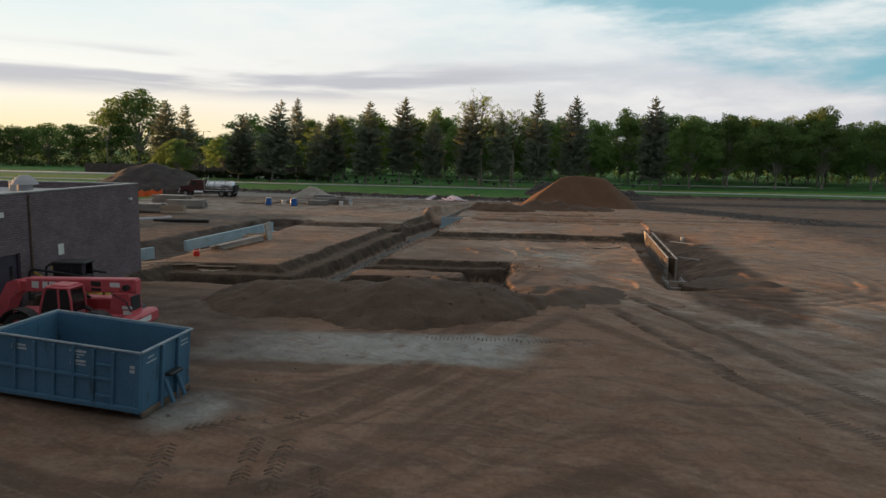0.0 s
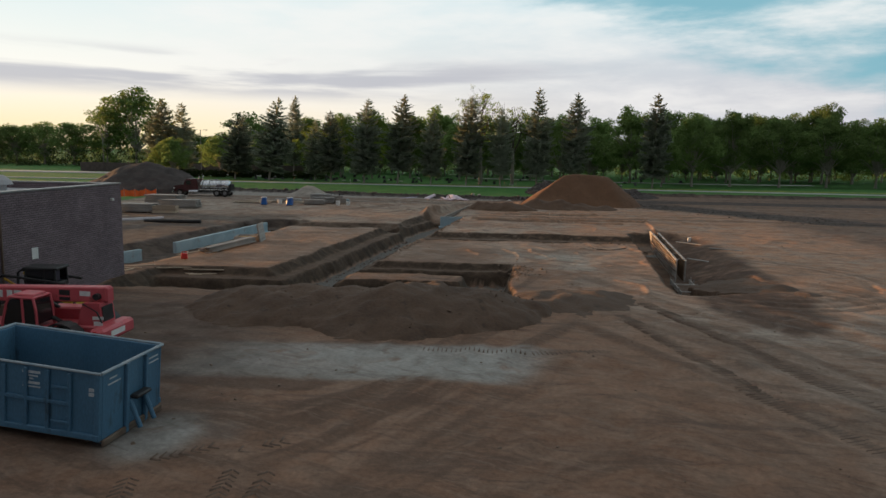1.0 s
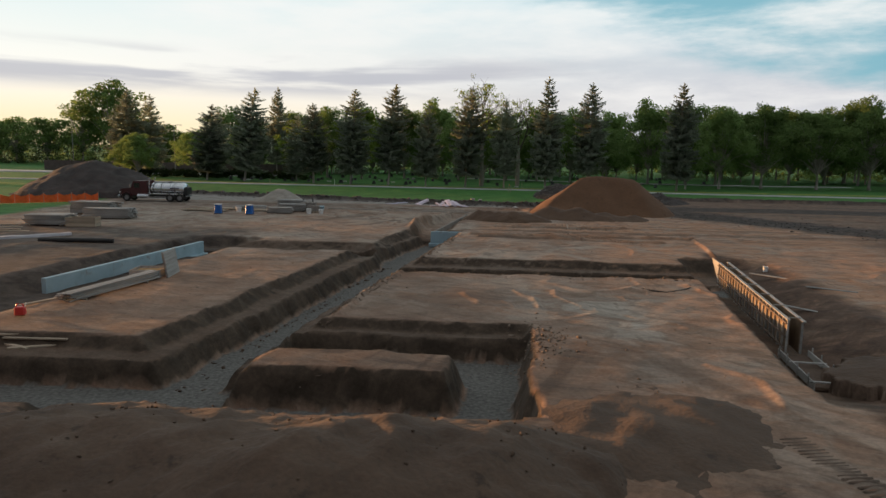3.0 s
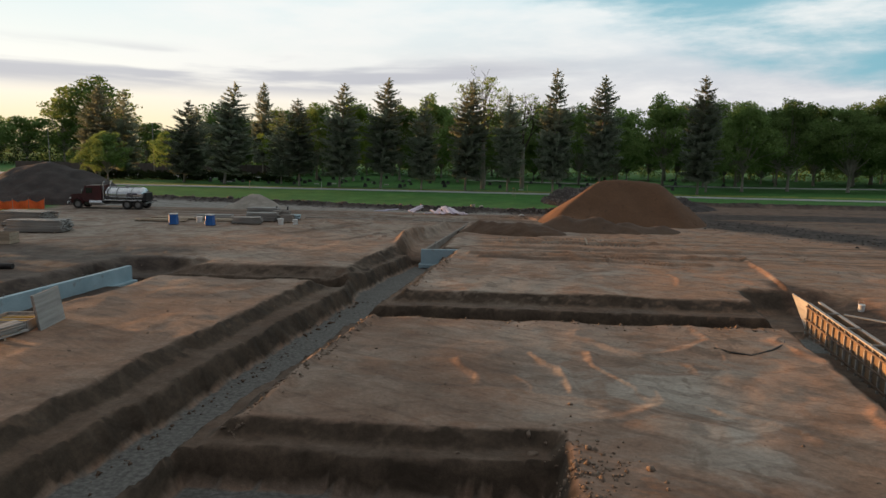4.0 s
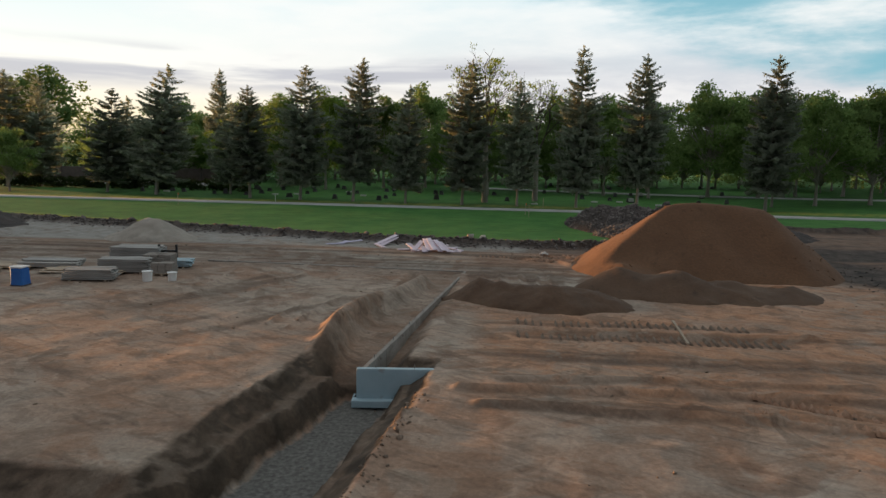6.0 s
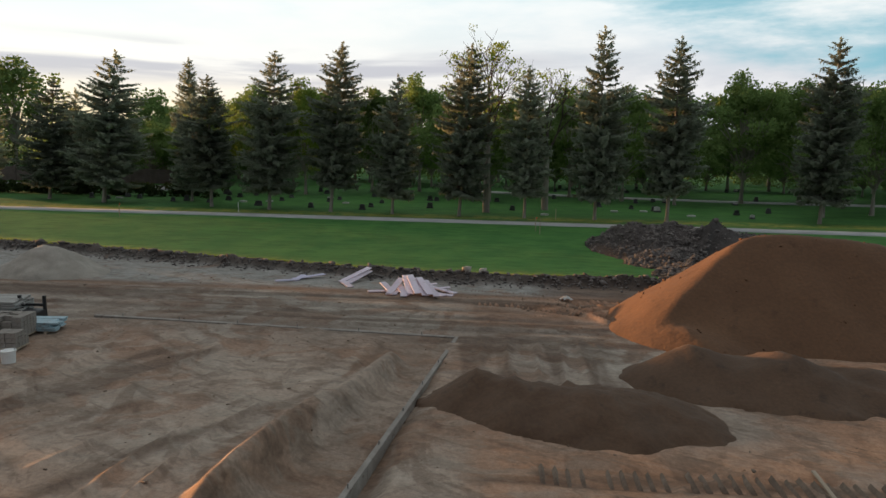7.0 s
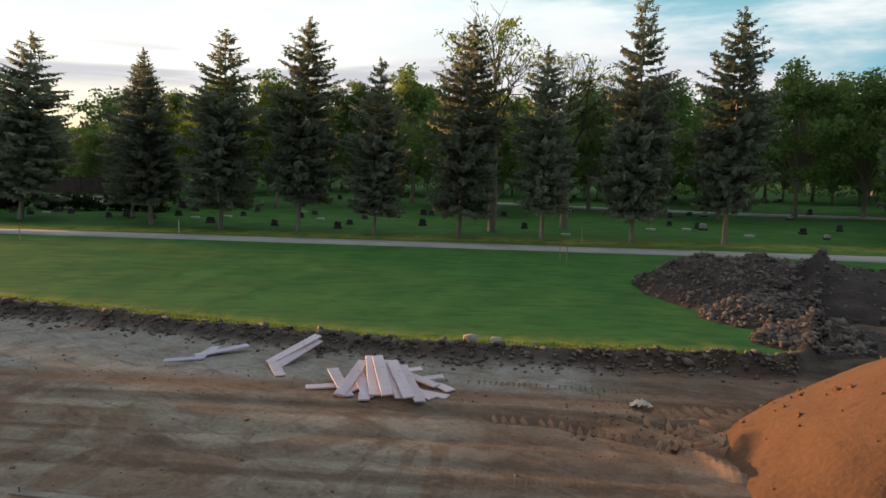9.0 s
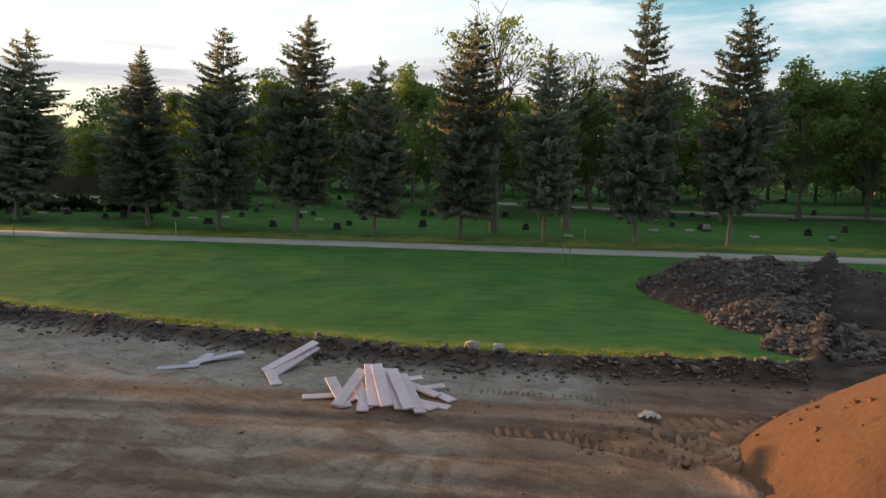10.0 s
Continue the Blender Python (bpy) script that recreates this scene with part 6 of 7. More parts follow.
# ---- tank truck: its front points along -x ----
def tank_truck():
    x, y = -41.7, 107.0
    ob = thing("tank_truck", "maroon tank truck with a polished metal tank", "truck", x, y, at_ground(x, y), 3)
    part("frame", boxes(((0.2, 0, 0.78), (8.4, 0.9, 0.22)), bevel=0.02), M["black"], ob)
    for wx in (-3.55, 2.35, 3.65):
        for wy in (-1.02, 1.02):
            wheel(ob, wx, wy, 0.52, 0.52, 0.34 if wx < 0 else 0.5, M["steel"], 20)
    hood = part("hood", prism([(-4.55, 0.75), (-4.6, 1.45), (-4.35, 1.62), (-2.9, 1.80), (-2.9, 0.75)], -0.82, 0.82), M["maroon"], ob)
    part("grille", boxes(((-4.60, 0, 1.15), (0.06, 1.0, 0.62)), bevel=0.02), M["chrome"], hood)
    part("bumper", boxes(((-4.72, 0, 0.62), (0.16, 2.3, 0.32)), bevel=0.04), M["chrome"], ob)
    for wy in (-0.95, 0.95):
        part("headlight", boxes(((-4.5, wy, 1.2), (0.14, 0.22, 0.2)), bevel=0.03), M["white"], ob)
        pts = [(-3.55 + 0.66 * math.cos(a), 0.55 + 0.66 * math.sin(a)) for a in np.linspace(0.1, math.pi - 0.1, 9)]
        part("fender", prism(pts + [(q[0] + (-3.55 - q[0]) * 0.08, q[1] - 0.05) for q in pts[::-1]], wy - 0.26, wy + 0.26), M["maroon"], ob)
        part("fuel_tank", cylinder((-1.35, wy, 0.72), 0.3, 0.3, 1.5, "x", 18), M["chrome"], ob)
    cab = part("cab", prism([(-2.9, 0.8), (-2.9, 1.85), (-2.62, 2.66), (-0.75, 2.74), (-0.7, 0.8)], -1.08, 1.08), M["maroon"], ob)
    for wy in (-1.09, 1.09):
        part("side_window", boxes(((-2.15, wy, 2.12), (0.75, 0.02, 0.62))), M["darkglass"], cab)
        part("mirror", boxes(((-2.85, wy * 1.22, 2.05), (0.08, 0.2, 0.5)), bevel=0.02), M["chrome"], cab)
    part("windscreen", boxes(((-2.79, 0, 2.24), (0.02, 1.9, 0.66), 0, 19, 0)), M["darkglass"], cab)
    for wy in (-0.85, 0.85):
        part("exhaust_stack", tube([(-0.55, wy, 0.9), (-0.55, wy, 2.95), (-0.40, wy, 3.15)], 0.07, 10), M["chrome"], ob)
    # oval tank
    bm = bmesh.new()
    rings = []
    for px, k in ((-0.35, 0.0), (-0.33, 0.86), (-0.2, 1.0), (3.9, 1.0), (4.18, 0.84), (4.25, 0.0)):
        rings.append([bm.verts.new((px, 1.12 * max(k, 0.02) * math.cos(a), 1.72 + 0.80 * max(k, 0.02) * math.sin(a))) for a in np.linspace(0, math.tau, 28, endpoint=False)])
    for r0, r1 in zip(rings, rings[1:]):
        for i in range(28):
            bm.faces.new((r0[i], r0[(i + 1) % 28], r1[(i + 1) % 28], r1[i]))
    tank = part("tank", bm, M["chrome"], ob, "polished oval water tank", smooth=True)
    for px in (0.05, 1.15, 2.9):
        bm = bmesh.new()
        pts = [(px, 1.14 * math.cos(a), 1.72 + 0.82 * math.sin(a)) for a in np.linspace(0, math.tau, 29)]
        part("band", tube(pts, 0.035, 6), M["steel"], tank)
    part("walkway", boxes(((1.95, 0, 2.54), (3.6, 0.5, 0.05)), bevel=0.01), M["steel"], tank)
    part("hatch", cylinder((2.0, 0, 2.62), 0.28, 0.28, 0.14, "z", 18), M["steel"], tank)
    for wy in (-1.1, 1.1):
        part("side_rail", boxes(((1.9, wy, 1.02), (4.5, 0.16, 0.14)), bevel=0.02), M["chrome"], ob)
    part("rear_cabinet", boxes(((4.3, 0, 1.45), (0.5, 1.7, 0.95)), bevel=0.03), M["black"], ob)
    part("rear_bumper", boxes(((4.5, 0, 0.72), (0.14, 2.2, 0.16)), bevel=0.02), M["steel"], ob)
    part("lettering", boxes(((3.0, -1.125, 1.78), (1.25, 0.012, 0.16))), M["doorpaint"], ob)
    part("lettering", boxes(((2.7, -1.13, 1.56), (0.75, 0.012, 0.12))), M["doorpaint"], ob)
    ob.scale = (0.92, 0.92, 0.92)


tank_truck()


# ---- concrete foundation walls ----
def wall_run(name, label, a, b, thick, z0, z1, mat=None):
    ax, ay = a
    bx, by = b
    L = math.hypot(bx - ax, by - ay)
    ob = thing(name, label, "concrete wall", ax, ay, 0, math.degrees(math.atan2(by - ay, bx - ax)), "foundation walls")
    part("stem", boxes(((L / 2, 0, (z0 + z1) / 2), (L, thick, z1 - z0)), bevel=0.012), mat or M["concrete"], ob)
    part("footing", boxes(((L / 2, 0, z0 - 0.06), (L + 0.3, thick + 0.5, 0.25)), bevel=0.02), mat or M["concrete"], ob)
    n = max(2, int(L / 2.4))
    for k in range(n):
        part("anchor_bolt", cylinder(((k + 0.5) * L / n, 0, z1 + 0.05), 0.018, 0.018, 0.14, "z", 6), M["steel"], ob)
    for k in range(1, n):
        part("form_seam", boxes(((k * L / n, -thick / 2 - 0.002, (z0 + z1) / 2), (0.02, 0.008, z1 - z0 - 0.03))), mat or M["concrete"], ob)
    return ob


wall_run("foundation_wall", "long new pale concrete foundation wall standing in a cut", (-22.3, 57.1), (-20.6, 72.5), 0.28, -0.95, -0.04)
wall_run("foundation_wall", "short new pale concrete wall behind the building corner", (-25.0, 47.6), (-22.95, 53.4), 0.26, -0.95, -0.05)
wall_run("foundation_wall", "dusty concrete foundation wall lining the trench ramp", (-4.45, 82.0), (-2.15, 101.2), 0.16, -1.05, 0.0, M["dusty"])
wall_run("foundation_wall", "pale concrete return wall at the trench end", (-4.66, 81.9), (-2.1, 82.15), 0.2, -1.05, 0.035)
wall_run("foundation_wall", "dusty concrete wall buried to its top in the haul road", (-18.6, 102.12), (-2.26, 101.0), 0.22, -0.9, 0.045, M["dusty"])


# ---- wall forms and footing ----
def wall_form():
    a, b = Vector((12.95, 51.3, 0)), Vector((14.2, 64.4, 0))
    L = (b - a).length
    z0, z1 = -0.82, 0.48
    ob = thing("wall_formwork", "double row of plywood wall forms with steel ribs", "formwork", a.x, a.y, 0, math.degrees(math.atan2(b.y - a.y, b.x - a.x)))
    n = 22
    step_ = L / n
    for side in (1, -1):
        y = side * 0.21
        for k in range(n):
            p = part("panel", boxes((((k + 0.5) * step_, y, (z0 + z1) / 2), (step_ - 0.012, 0.03, z1 - z0))), M["ply"], ob)
        for k in range(n * 1 + 1):
            part("rib", boxes(((k * step_, y + side * 0.055, (z0 + z1) / 2), (0.06, 0.08, z1 - z0 + 0.03)), bevel=0.006), M["greywood"], ob)
        for z in (z0 + 0.18, (z0 + z1) / 2, z1 - 0.12):
            part("waler", boxes(((L / 2, y + side * 0.125, z), (L, 0.05, 0.07)), bevel=0.006), M["rust"], ob)
        part("top_plate", boxes(((L / 2, y + side * 0.04, z1 + 0.035), (L + (0.5 if side < 0 else 0), 0.14, 0.045)), bevel=0.006), M["greywood"], ob)
    part("end_panel", prism([(L, z0 + 0.1), (L + 0.25, z0 + 0.15), (L + 2.4, z1 - 0.06), (L, z1)], 0.17, 0.23), M["greywood"], ob, "plain grey panel tapering to a point")
    ob.matrix_basis = ob.matrix_basis @ pose(0, 0, 0, 0, -0.9, 0)
    for k in range(6):
        part("spreader", boxes(((0.2 + k * L / 6, 0, z1 + 0.08), (0.05, 0.5, 0.04))), M["greywood"], ob)


wall_form()


def footing_form():
    ob = thing("footing_form", "low board form for a footing, open at one end", "formwork", 12.92, 51.1, -0.92, math.degrees(math.atan2(13.1, 1.25)))
    for y in (-0.55, 0.55):
        part("board", boxes(((-2.0, y, 0.14), (4.2, 0.05, 0.28)), bevel=0.006), M["greywood"], ob)
        for x in (-3.6, -2.4, -1.2, -0.2):
            part("peg", boxes(((x, y * 1.09, 0.2), (0.05, 0.04, 0.5))), M["greywood"], ob)
    for x in (-3.9, -1.6):
        part("cross_board", boxes(((x, 0, 0.24), (0.1, 1.3, 0.05)), bevel=0.006), M["greywood"], ob)
    part("bed", boxes(((-2.0, 0, 0.02), (4.0, 1.0, 0.12)), bevel=0.02), M["spoil"], ob)


footing_form()


# ---- boards, stacks and small gear ----
def plank(x, y, L, w, t, rz, mat=None, z=None, tilt=0.0, name="plank", label="loose weathered wooden plank lying on the soil", group="loose planks"):
    g = at_ground(x, y)
    bm = boxes(((0, 0, 0), (L, w, t)), bevel=min(0.008, t * 0.2))
    return single(name, bm, mat or M["wood"], label, "plank", pose(x, y, (g + t / 2 - 0.005) if z is None else z, 0, tilt, rz), group)


def plank_stack(x, y, L, W, layers, per, rz, mat, label, seed=0, t=0.05, splay=1.5, name="plank_stack"):
    rs = random.Random(seed)
    ob = thing(name, label, "lumber stack", x, y, at_ground(x, y), rz, "lumber stacks")
    for s in (-0.35, 0.35):
        part("bearer", boxes(((s * L, 0, 0.04), (0.1, W * 1.02, 0.09)), bevel=0.006), M["wood"], ob)
    for k in range(layers):
        for j in range(per):
            ww = W / per
            if rs.random() < 0.12 and k == layers - 1:
                continue
            ln = L * rs.uniform(0.9, 1.04)
            p = part("plank", boxes(((0, 0, 0), (ln, ww * 0.88, t * 0.78)), bevel=0.006), mat, ob)
            p.matrix_basis = pose(rs.uniform(-0.1, 0.1), -W / 2 + (j + 0.5) * ww, 0.09 + t / 2 + k * (t + 0.004), 0, 0, rs.uniform(-splay, splay))
    return ob


plank_stack(-17.2, 54.7, 6.2, 0.85, 5, 3, 82, M["greywood"], "stack of long weathered planks on the pad", 1, 0.075, 1.6)
plank(-18.6, 52.3, 3.0, 0.22, 0.05, 70)
for x, y, L, rz in ((-17.2, 46.9, 3.0, 14), (-15.6, 46.9, 2.4, 3), (-15.4, 46.6, 1.8, 24), (-19.6, 46.3, 2.4, 35), (-19.8, 45.5, 2.0, 20), (-19.4, 44.7, 1.6, 70), (-16.2, 46.6, 1.4, -20)):
    plank(x, y, L, 0.16, 0.06, rz, M["wood"])
for x, y, L, rz in ((17.7, 64.8, 4.0, -46), (16.2, 57.3, 3.2, -50), (15.2, 59.4, 3.4, -60), (18.6, 60.8, 2.4, -30)):
    plank(x, y, L, 0.2, 0.05, rz, M["greywood"])


plank(7.4, 88.3, 3.7, 0.10, 0.05, 86, M["wood"], label="thin pale stick lying across crawler tracks")


def leaning_form():
    ob = thing("form_panel", "grey form panel standing on edge beside an open tray", "form panel", -16.3, 59.1, 0, 98)
    part("sheet", boxes(((0, 0.05, 0.68), (1.9, 0.05, 1.36), -9, 0, 0), bevel=0.006), M["greywood"], ob)
    for x in (-0.85, 0.0, 0.85):
        part("batten", boxes(((x, 0.12, 0.68), (0.08, 0.09, 1.34), -9, 0, 0), bevel=0.006), M["steel"], ob)
    for y, w in ((0.35, 1.5), (1.85, 1.5)):
        part("tray_side", boxes(((-0.35, y, 0.22), (w, 0.05, 0.42)), bevel=0.006), M["greywood"], ob)
    for x in (-1.1, 0.4):
        part("tray_side", boxes(((x, 1.1, 0.22), (0.05, 1.44, 0.42)), bevel=0.006), M["greywood"], ob)
    part("tray_floor", boxes(((-0.35, 1.1, 0.05), (1.42, 1.4, 0.05))), M["wood"], ob)
    for k in range(5):
        part("form_bar", boxes(((-0.85 + 0.26 * k, 1.1, 0.30), (0.10, 1.3, 0.08), 0, 0, 4 * k - 8), bevel=0.01), M["yellow" if k % 2 else "wood"], ob)
    ob.matrix_basis = pose(-16.3, 59.1, at_ground(-16.3, 59.1) - 0.02, 0, 0, 98)


leaning_form()


def fuel_can():
    x, y = -17.9, 49.3
    ob = thing("fuel_can", "red plastic fuel can standing on the soil", "fuel can", x, y, at_ground(x, y), 20)
    part("body", boxes(((0, 0, 0.22), (0.42, 0.30, 0.36), 0, 0, 0, 0.88), bevel=0.05), M["redplastic"], ob)
    part("grip", tube([(-0.15, 0, 0.38), (-0.1, 0, 0.50), (0.1, 0, 0.50), (0.15, 0, 0.38)], 0.03, 8), M["redplastic"], ob)
    part("spout", tube([(0.16, 0, 0.36), (0.24, 0, 0.52)], 0.025, 8), M["white"], ob)


fuel_can()


def bucket(x, y, r, h, mat, label):
    ob = thing("bucket", label, "bucket", x, y, at_ground(x, y), 0, "buckets")
    part("body", cylinder((0, 0, h / 2), r * 0.86, r, h, "z", 20), mat, ob)
    part("rim", cylinder((0, 0, h - 0.02), r * 1.05, r * 1.05, 0.05, "z", 20), mat, ob)
    part("bail", tube([(-r, 0, h - 0.05), (-r * 0.7, 0.1, h + 0.15), (r * 0.7, 0.1, h + 0.15), (r, 0, h - 0.05)], 0.012, 6), M["steel"], ob)


bucket(17.7, 67.6, 0.15, 0.32, M["white"], "white plastic bucket beside the form trench")
bucket(-18.9, 95.0, 0.27, 0.55, M["white"], "white plastic bucket beside stacked blocks")
bucket(-17.7, 95.4, 0.25, 0.45, M["white"], "white plastic bucket beside stacked blocks")
bucket(-26.6, 95.3, 0.30, 0.50, M["white"], "white plastic bucket among loose lumber")


def blue_bin(x, y, rz):
    ob = thing("blue_bin", "upright blue plastic bin with a white lid", "bin", x, y, at_ground(x, y), rz, "blue bins")
    part("body", boxes(((0, 0, 0.46), (0.70, 0.66, 0.92), 0, 0, 0, 0.88), bevel=0.05), M["drum"], ob)
    part("lid", boxes(((0, 0, 0.96), (0.66, 0.62, 0.08)), bevel=0.03), M["white"], ob, "white plastic lid")
    part("side_panel", boxes(((-0.345, 0, 0.48), (0.03, 0.5, 0.80), 0, 4, 0), bevel=0.01), M["white"], ob, "white panel on the left side")
    part("base", boxes(((0, 0, 0.03), (0.74, 0.70, 0.06)), bevel=0.02), M["black"], ob)


blue_bin(-27.85, 92.9, 8)
blue_bin(-24.5, 92.8, -4)


def block_pallet(x, y, rz, nx, ny, nz, seed, label="pallet of stacked grey concrete blocks"):
    rs = random.Random(seed)
    ob = thing("block_pallet", label, "pallet", x, y, at_ground(x, y), rz, "block pallets")
    part("pallet", boxes(*[((k * 0.42 - 0.42, 0, 0.05), (0.1, ny * 0.22, 0.1)) for k in range(3)], ((0, 0, 0.12), (nx * 0.41, ny * 0.22, 0.03))), M["wood"], ob)
    for i in range(nx):
        for j in range(ny):
            for k in range(nz):
                if k == nz - 1 and rs.random() < 0.25:
                    continue
                p = part("block", BLOCK, None, ob)
                p.matrix_basis = pose((i - (nx - 1) / 2) * 0.41, (j - (ny - 1) / 2) * 0.21, 0.235 + k * 0.2, 0, 0, rs.uniform(-1.5, 1.5))


BLOCK = finish("block", boxes(((0, 0, 0), (0.39, 0.19, 0.19)), bevel=0.01), M["dusty"])
plank_stack(-30.3, 95.4, 4.8, 1.3, 2, 5, 4, M["wood"], "loose stack of long pale lumber on the pad", 2, 0.06, 4.0)
plank_stack(-29.5, 97.6, 5.2, 1.5, 2, 4, -6, M["wood"], "loose stack of long pale lumber on the pad", 3, 0.06, 5.0)
plank_stack(-26.3, 98.0, 3.4, 1.4, 4, 4, 6, M["greywood"], "stack of grey form boards wrapped on a pallet", 4, 0.09, 1.0)
plank_stack(-23.4, 96.6, 4.6, 1.5, 2, 4, 2, M["wood"], "loose stack of long pale lumber on the pad", 5, 0.06, 5.0)
plank_stack(-21.9, 94.7, 2.6, 1.2, 6, 3, 12, M["greywood"], "splayed stack of grey form boards", 6, 0.09, 4.0)
plank_stack(-21.4, 97.4, 2.8, 1.5, 8, 4, 10, M["greywood"], "stack of grey form boards", 7, 0.09, 2.5)
plank_stack(-22.4, 100.6, 3.0, 1.6, 9, 4, 3, M["greywood"], "tall stack of grey form boards", 8, 0.10, 1.5)
block_pallet(-19.9, 98.4, 5, 4, 5, 4, 9)
block_pallet(-18.9, 96.9, 5, 3, 4, 3, 10)
plank_stack(-19.7, 99.4, 2.4, 1.2, 4, 3, 8, M["concrete"], "stack of grey steel-edged form panels", 11, 0.09, 3.0)


def generator():
    x, y = -20.6, 100.5
    ob = thing("steel_rack", "black steel rack with two upright posts", "rack", x, y, at_ground(x, y), 4)
    part("bed", boxes(((0, 0, 0.30), (1.2, 0.8, 0.5)), bevel=0.03), M["black"], ob)
    for dx in (-0.72, 0.72):
        part("post", boxes(((dx * 0.75, 0.3, 0.58), (0.12, 0.12, 1.1)), bevel=0.01), M["black"], ob)
    part("cross_bar", boxes(((0, 0.3, 0.72), (1.1, 0.08, 0.12)), bevel=0.01), M["black"], ob)


generator()

# yard west of the pads
plank_stack(-37.0, 79.5, 3.6, 2.0, 8, 5, 6, M["greywood"], "tall stack of weathered grey form boards", 12, 0.10, 4.0)
plank_stack(-39.0, 89.6, 4.2, 2.4, 10, 5, -4, M["greywood"], "tall stack of weathered grey form boards", 13, 0.11, 4.5)
plank_stack(-35.5, 86.0, 4.4, 2.0, 8, 5, 8, M["greywood"], "tall stack of weathered grey form boards", 14, 0.11, 4.0)
for k, (x, y, rz) in enumerate(((-40.6, 76.8, 20), (-39.6, 75.4, 12), (-41.8, 78.2, 28), (-38.2, 74.6, 6))):
    plank(x, y, 5.0, 0.2, 0.08, rz, M["wood"])


def wood_crate():
    x, y = -33.9, 79.2
    ob = thing("wooden_crate", "pale open wooden crate beside stacked boards", "crate", x, y, at_ground(x, y), 8)
    for sy in (-0.6, 0.6):
        for k in range(3):
            part("slat", boxes(((0, sy, 0.15 + k * 0.26), (2.4, 0.04, 0.22)), bevel=0.006), M["wood"], ob)
    for sx in (-1.18, 1.18):
        for k in range(3):
            part("slat", boxes(((sx, 0, 0.15 + k * 0.26), (0.04, 1.15, 0.22)), bevel=0.006), M["wood"], ob)
    part("base", boxes(((0, 0, 0.03), (2.3, 1.15, 0.06))), M["wood"], ob)


wood_crate()


def orange_fence():
    ob = thing("safety_fence", "sagging orange plastic safety fence along the lawn", "fence", 0, 0, 0)
    pts = [(-62 + 1.1 * k, 92.0 + 0.95 * k, ) for k in range(14)]
    rs = random.Random(4)
    for k, (x, y) in enumerate(pts):
        part("post", boxes(((x, y, at_ground(x, y) + 0.55), (0.05, 0.05, 1.3))), M["wood"], ob)
        if k:
            px, py = pts[k - 1]
            bm = bmesh.new()
            n = 6
            grid = []
            for i in range(n + 1):
                s = i / n
                xx, yy = px + (x - px) * s, py + (y - py) * s
                sag = 0.28 * math.sin(math.pi * s) * rs.uniform(0.6, 1.2)
                g = at_ground(xx, yy)
                grid.append([(xx, yy + 0.1 * math.sin(5 * s + z), g + z) for z in (0.05, 0.5 - sag * 0.5, 1.05 - sag)])
            for off in (0.0, 0.012):
                vs = [[bm.verts.new((q[0], q[1] + off, q[2])) for q in row] for row in grid]
                for i in range(n):
                    for j in range(2):
                        bm.faces.new((vs[i][j], vs[i + 1][j], vs[i + 1][j + 1], vs[i][j + 1]))
            part("mesh_panel", bm, M["orange"], ob)


orange_fence()
single("black_pipe", tube([(0, 0, 0), (2.6, 0.15, 0.02), (5.2, 0.5, 0)], 0.16, 12), M["pipe"], "long black plastic drain pipe lying on soil", "pipe", pose(-31.2, 69.6, at_ground(-29, 70) + 0.15))


def fabric_strip():
    rs = random.Random(6)
    bm = bmesh.new()
    rows = []
    for k in range(26):
        s = k / 25
        x, y = -44 + 12.4 * s, 61.5 + 12.3 * s
        g = at_ground(x, y)
        rows.append([bm.verts.new((x + w * 0.55, y - w * 0.5, g + 0.05 + h + 0.05 * rs.random())) for w, h in ((-0.8, -0.1), (-0.7, 0.05), (-0.1, 0.14 * rs.random()), (0.5, 0.08), (0.7, -0.1))])
    for r0, r1 in zip(rows, rows[1:]):
        for j in range(4):
            bm.faces.new((r0[j], r0[j + 1], r1[j + 1], r1[j]))
    single("fabric_strip", bm, M["cloth"], "rumpled strip of grey ground fabric on soil", "fabric")


fabric_strip()
single("hose", tube([(8.6, 59.2, 0.04), (9.0, 58.7, 0.05), (9.6, 58.4, 0.04), (10.6, 59.2, 0.04), (11.3, 60.0, 0.05), (11.6, 60.7, 0.03)], 0.035, 8), M["pipe"], "dark rubber hose curving over the sand", "hose", pose(0, 0, at_ground(10, 59.5)))


# ---- foam boards at the lawn edge ----
def foam_board(x, y, L, rz, z, tilt, roll, lilac=False, w=0.36):
    ob = single("foam_board", boxes(((0, 0, 0), (L, w, 0.055)), bevel=0.008), M["foamblue"] if lilac else M["foam"],
                "lilac insulation board lying on grey soil" if lilac else "pale pink insulation board in a tumbled pile", "foam board", pose(x, y, at_ground(x, y) + z, roll, tilt, rz), "insulation boards")
    return ob


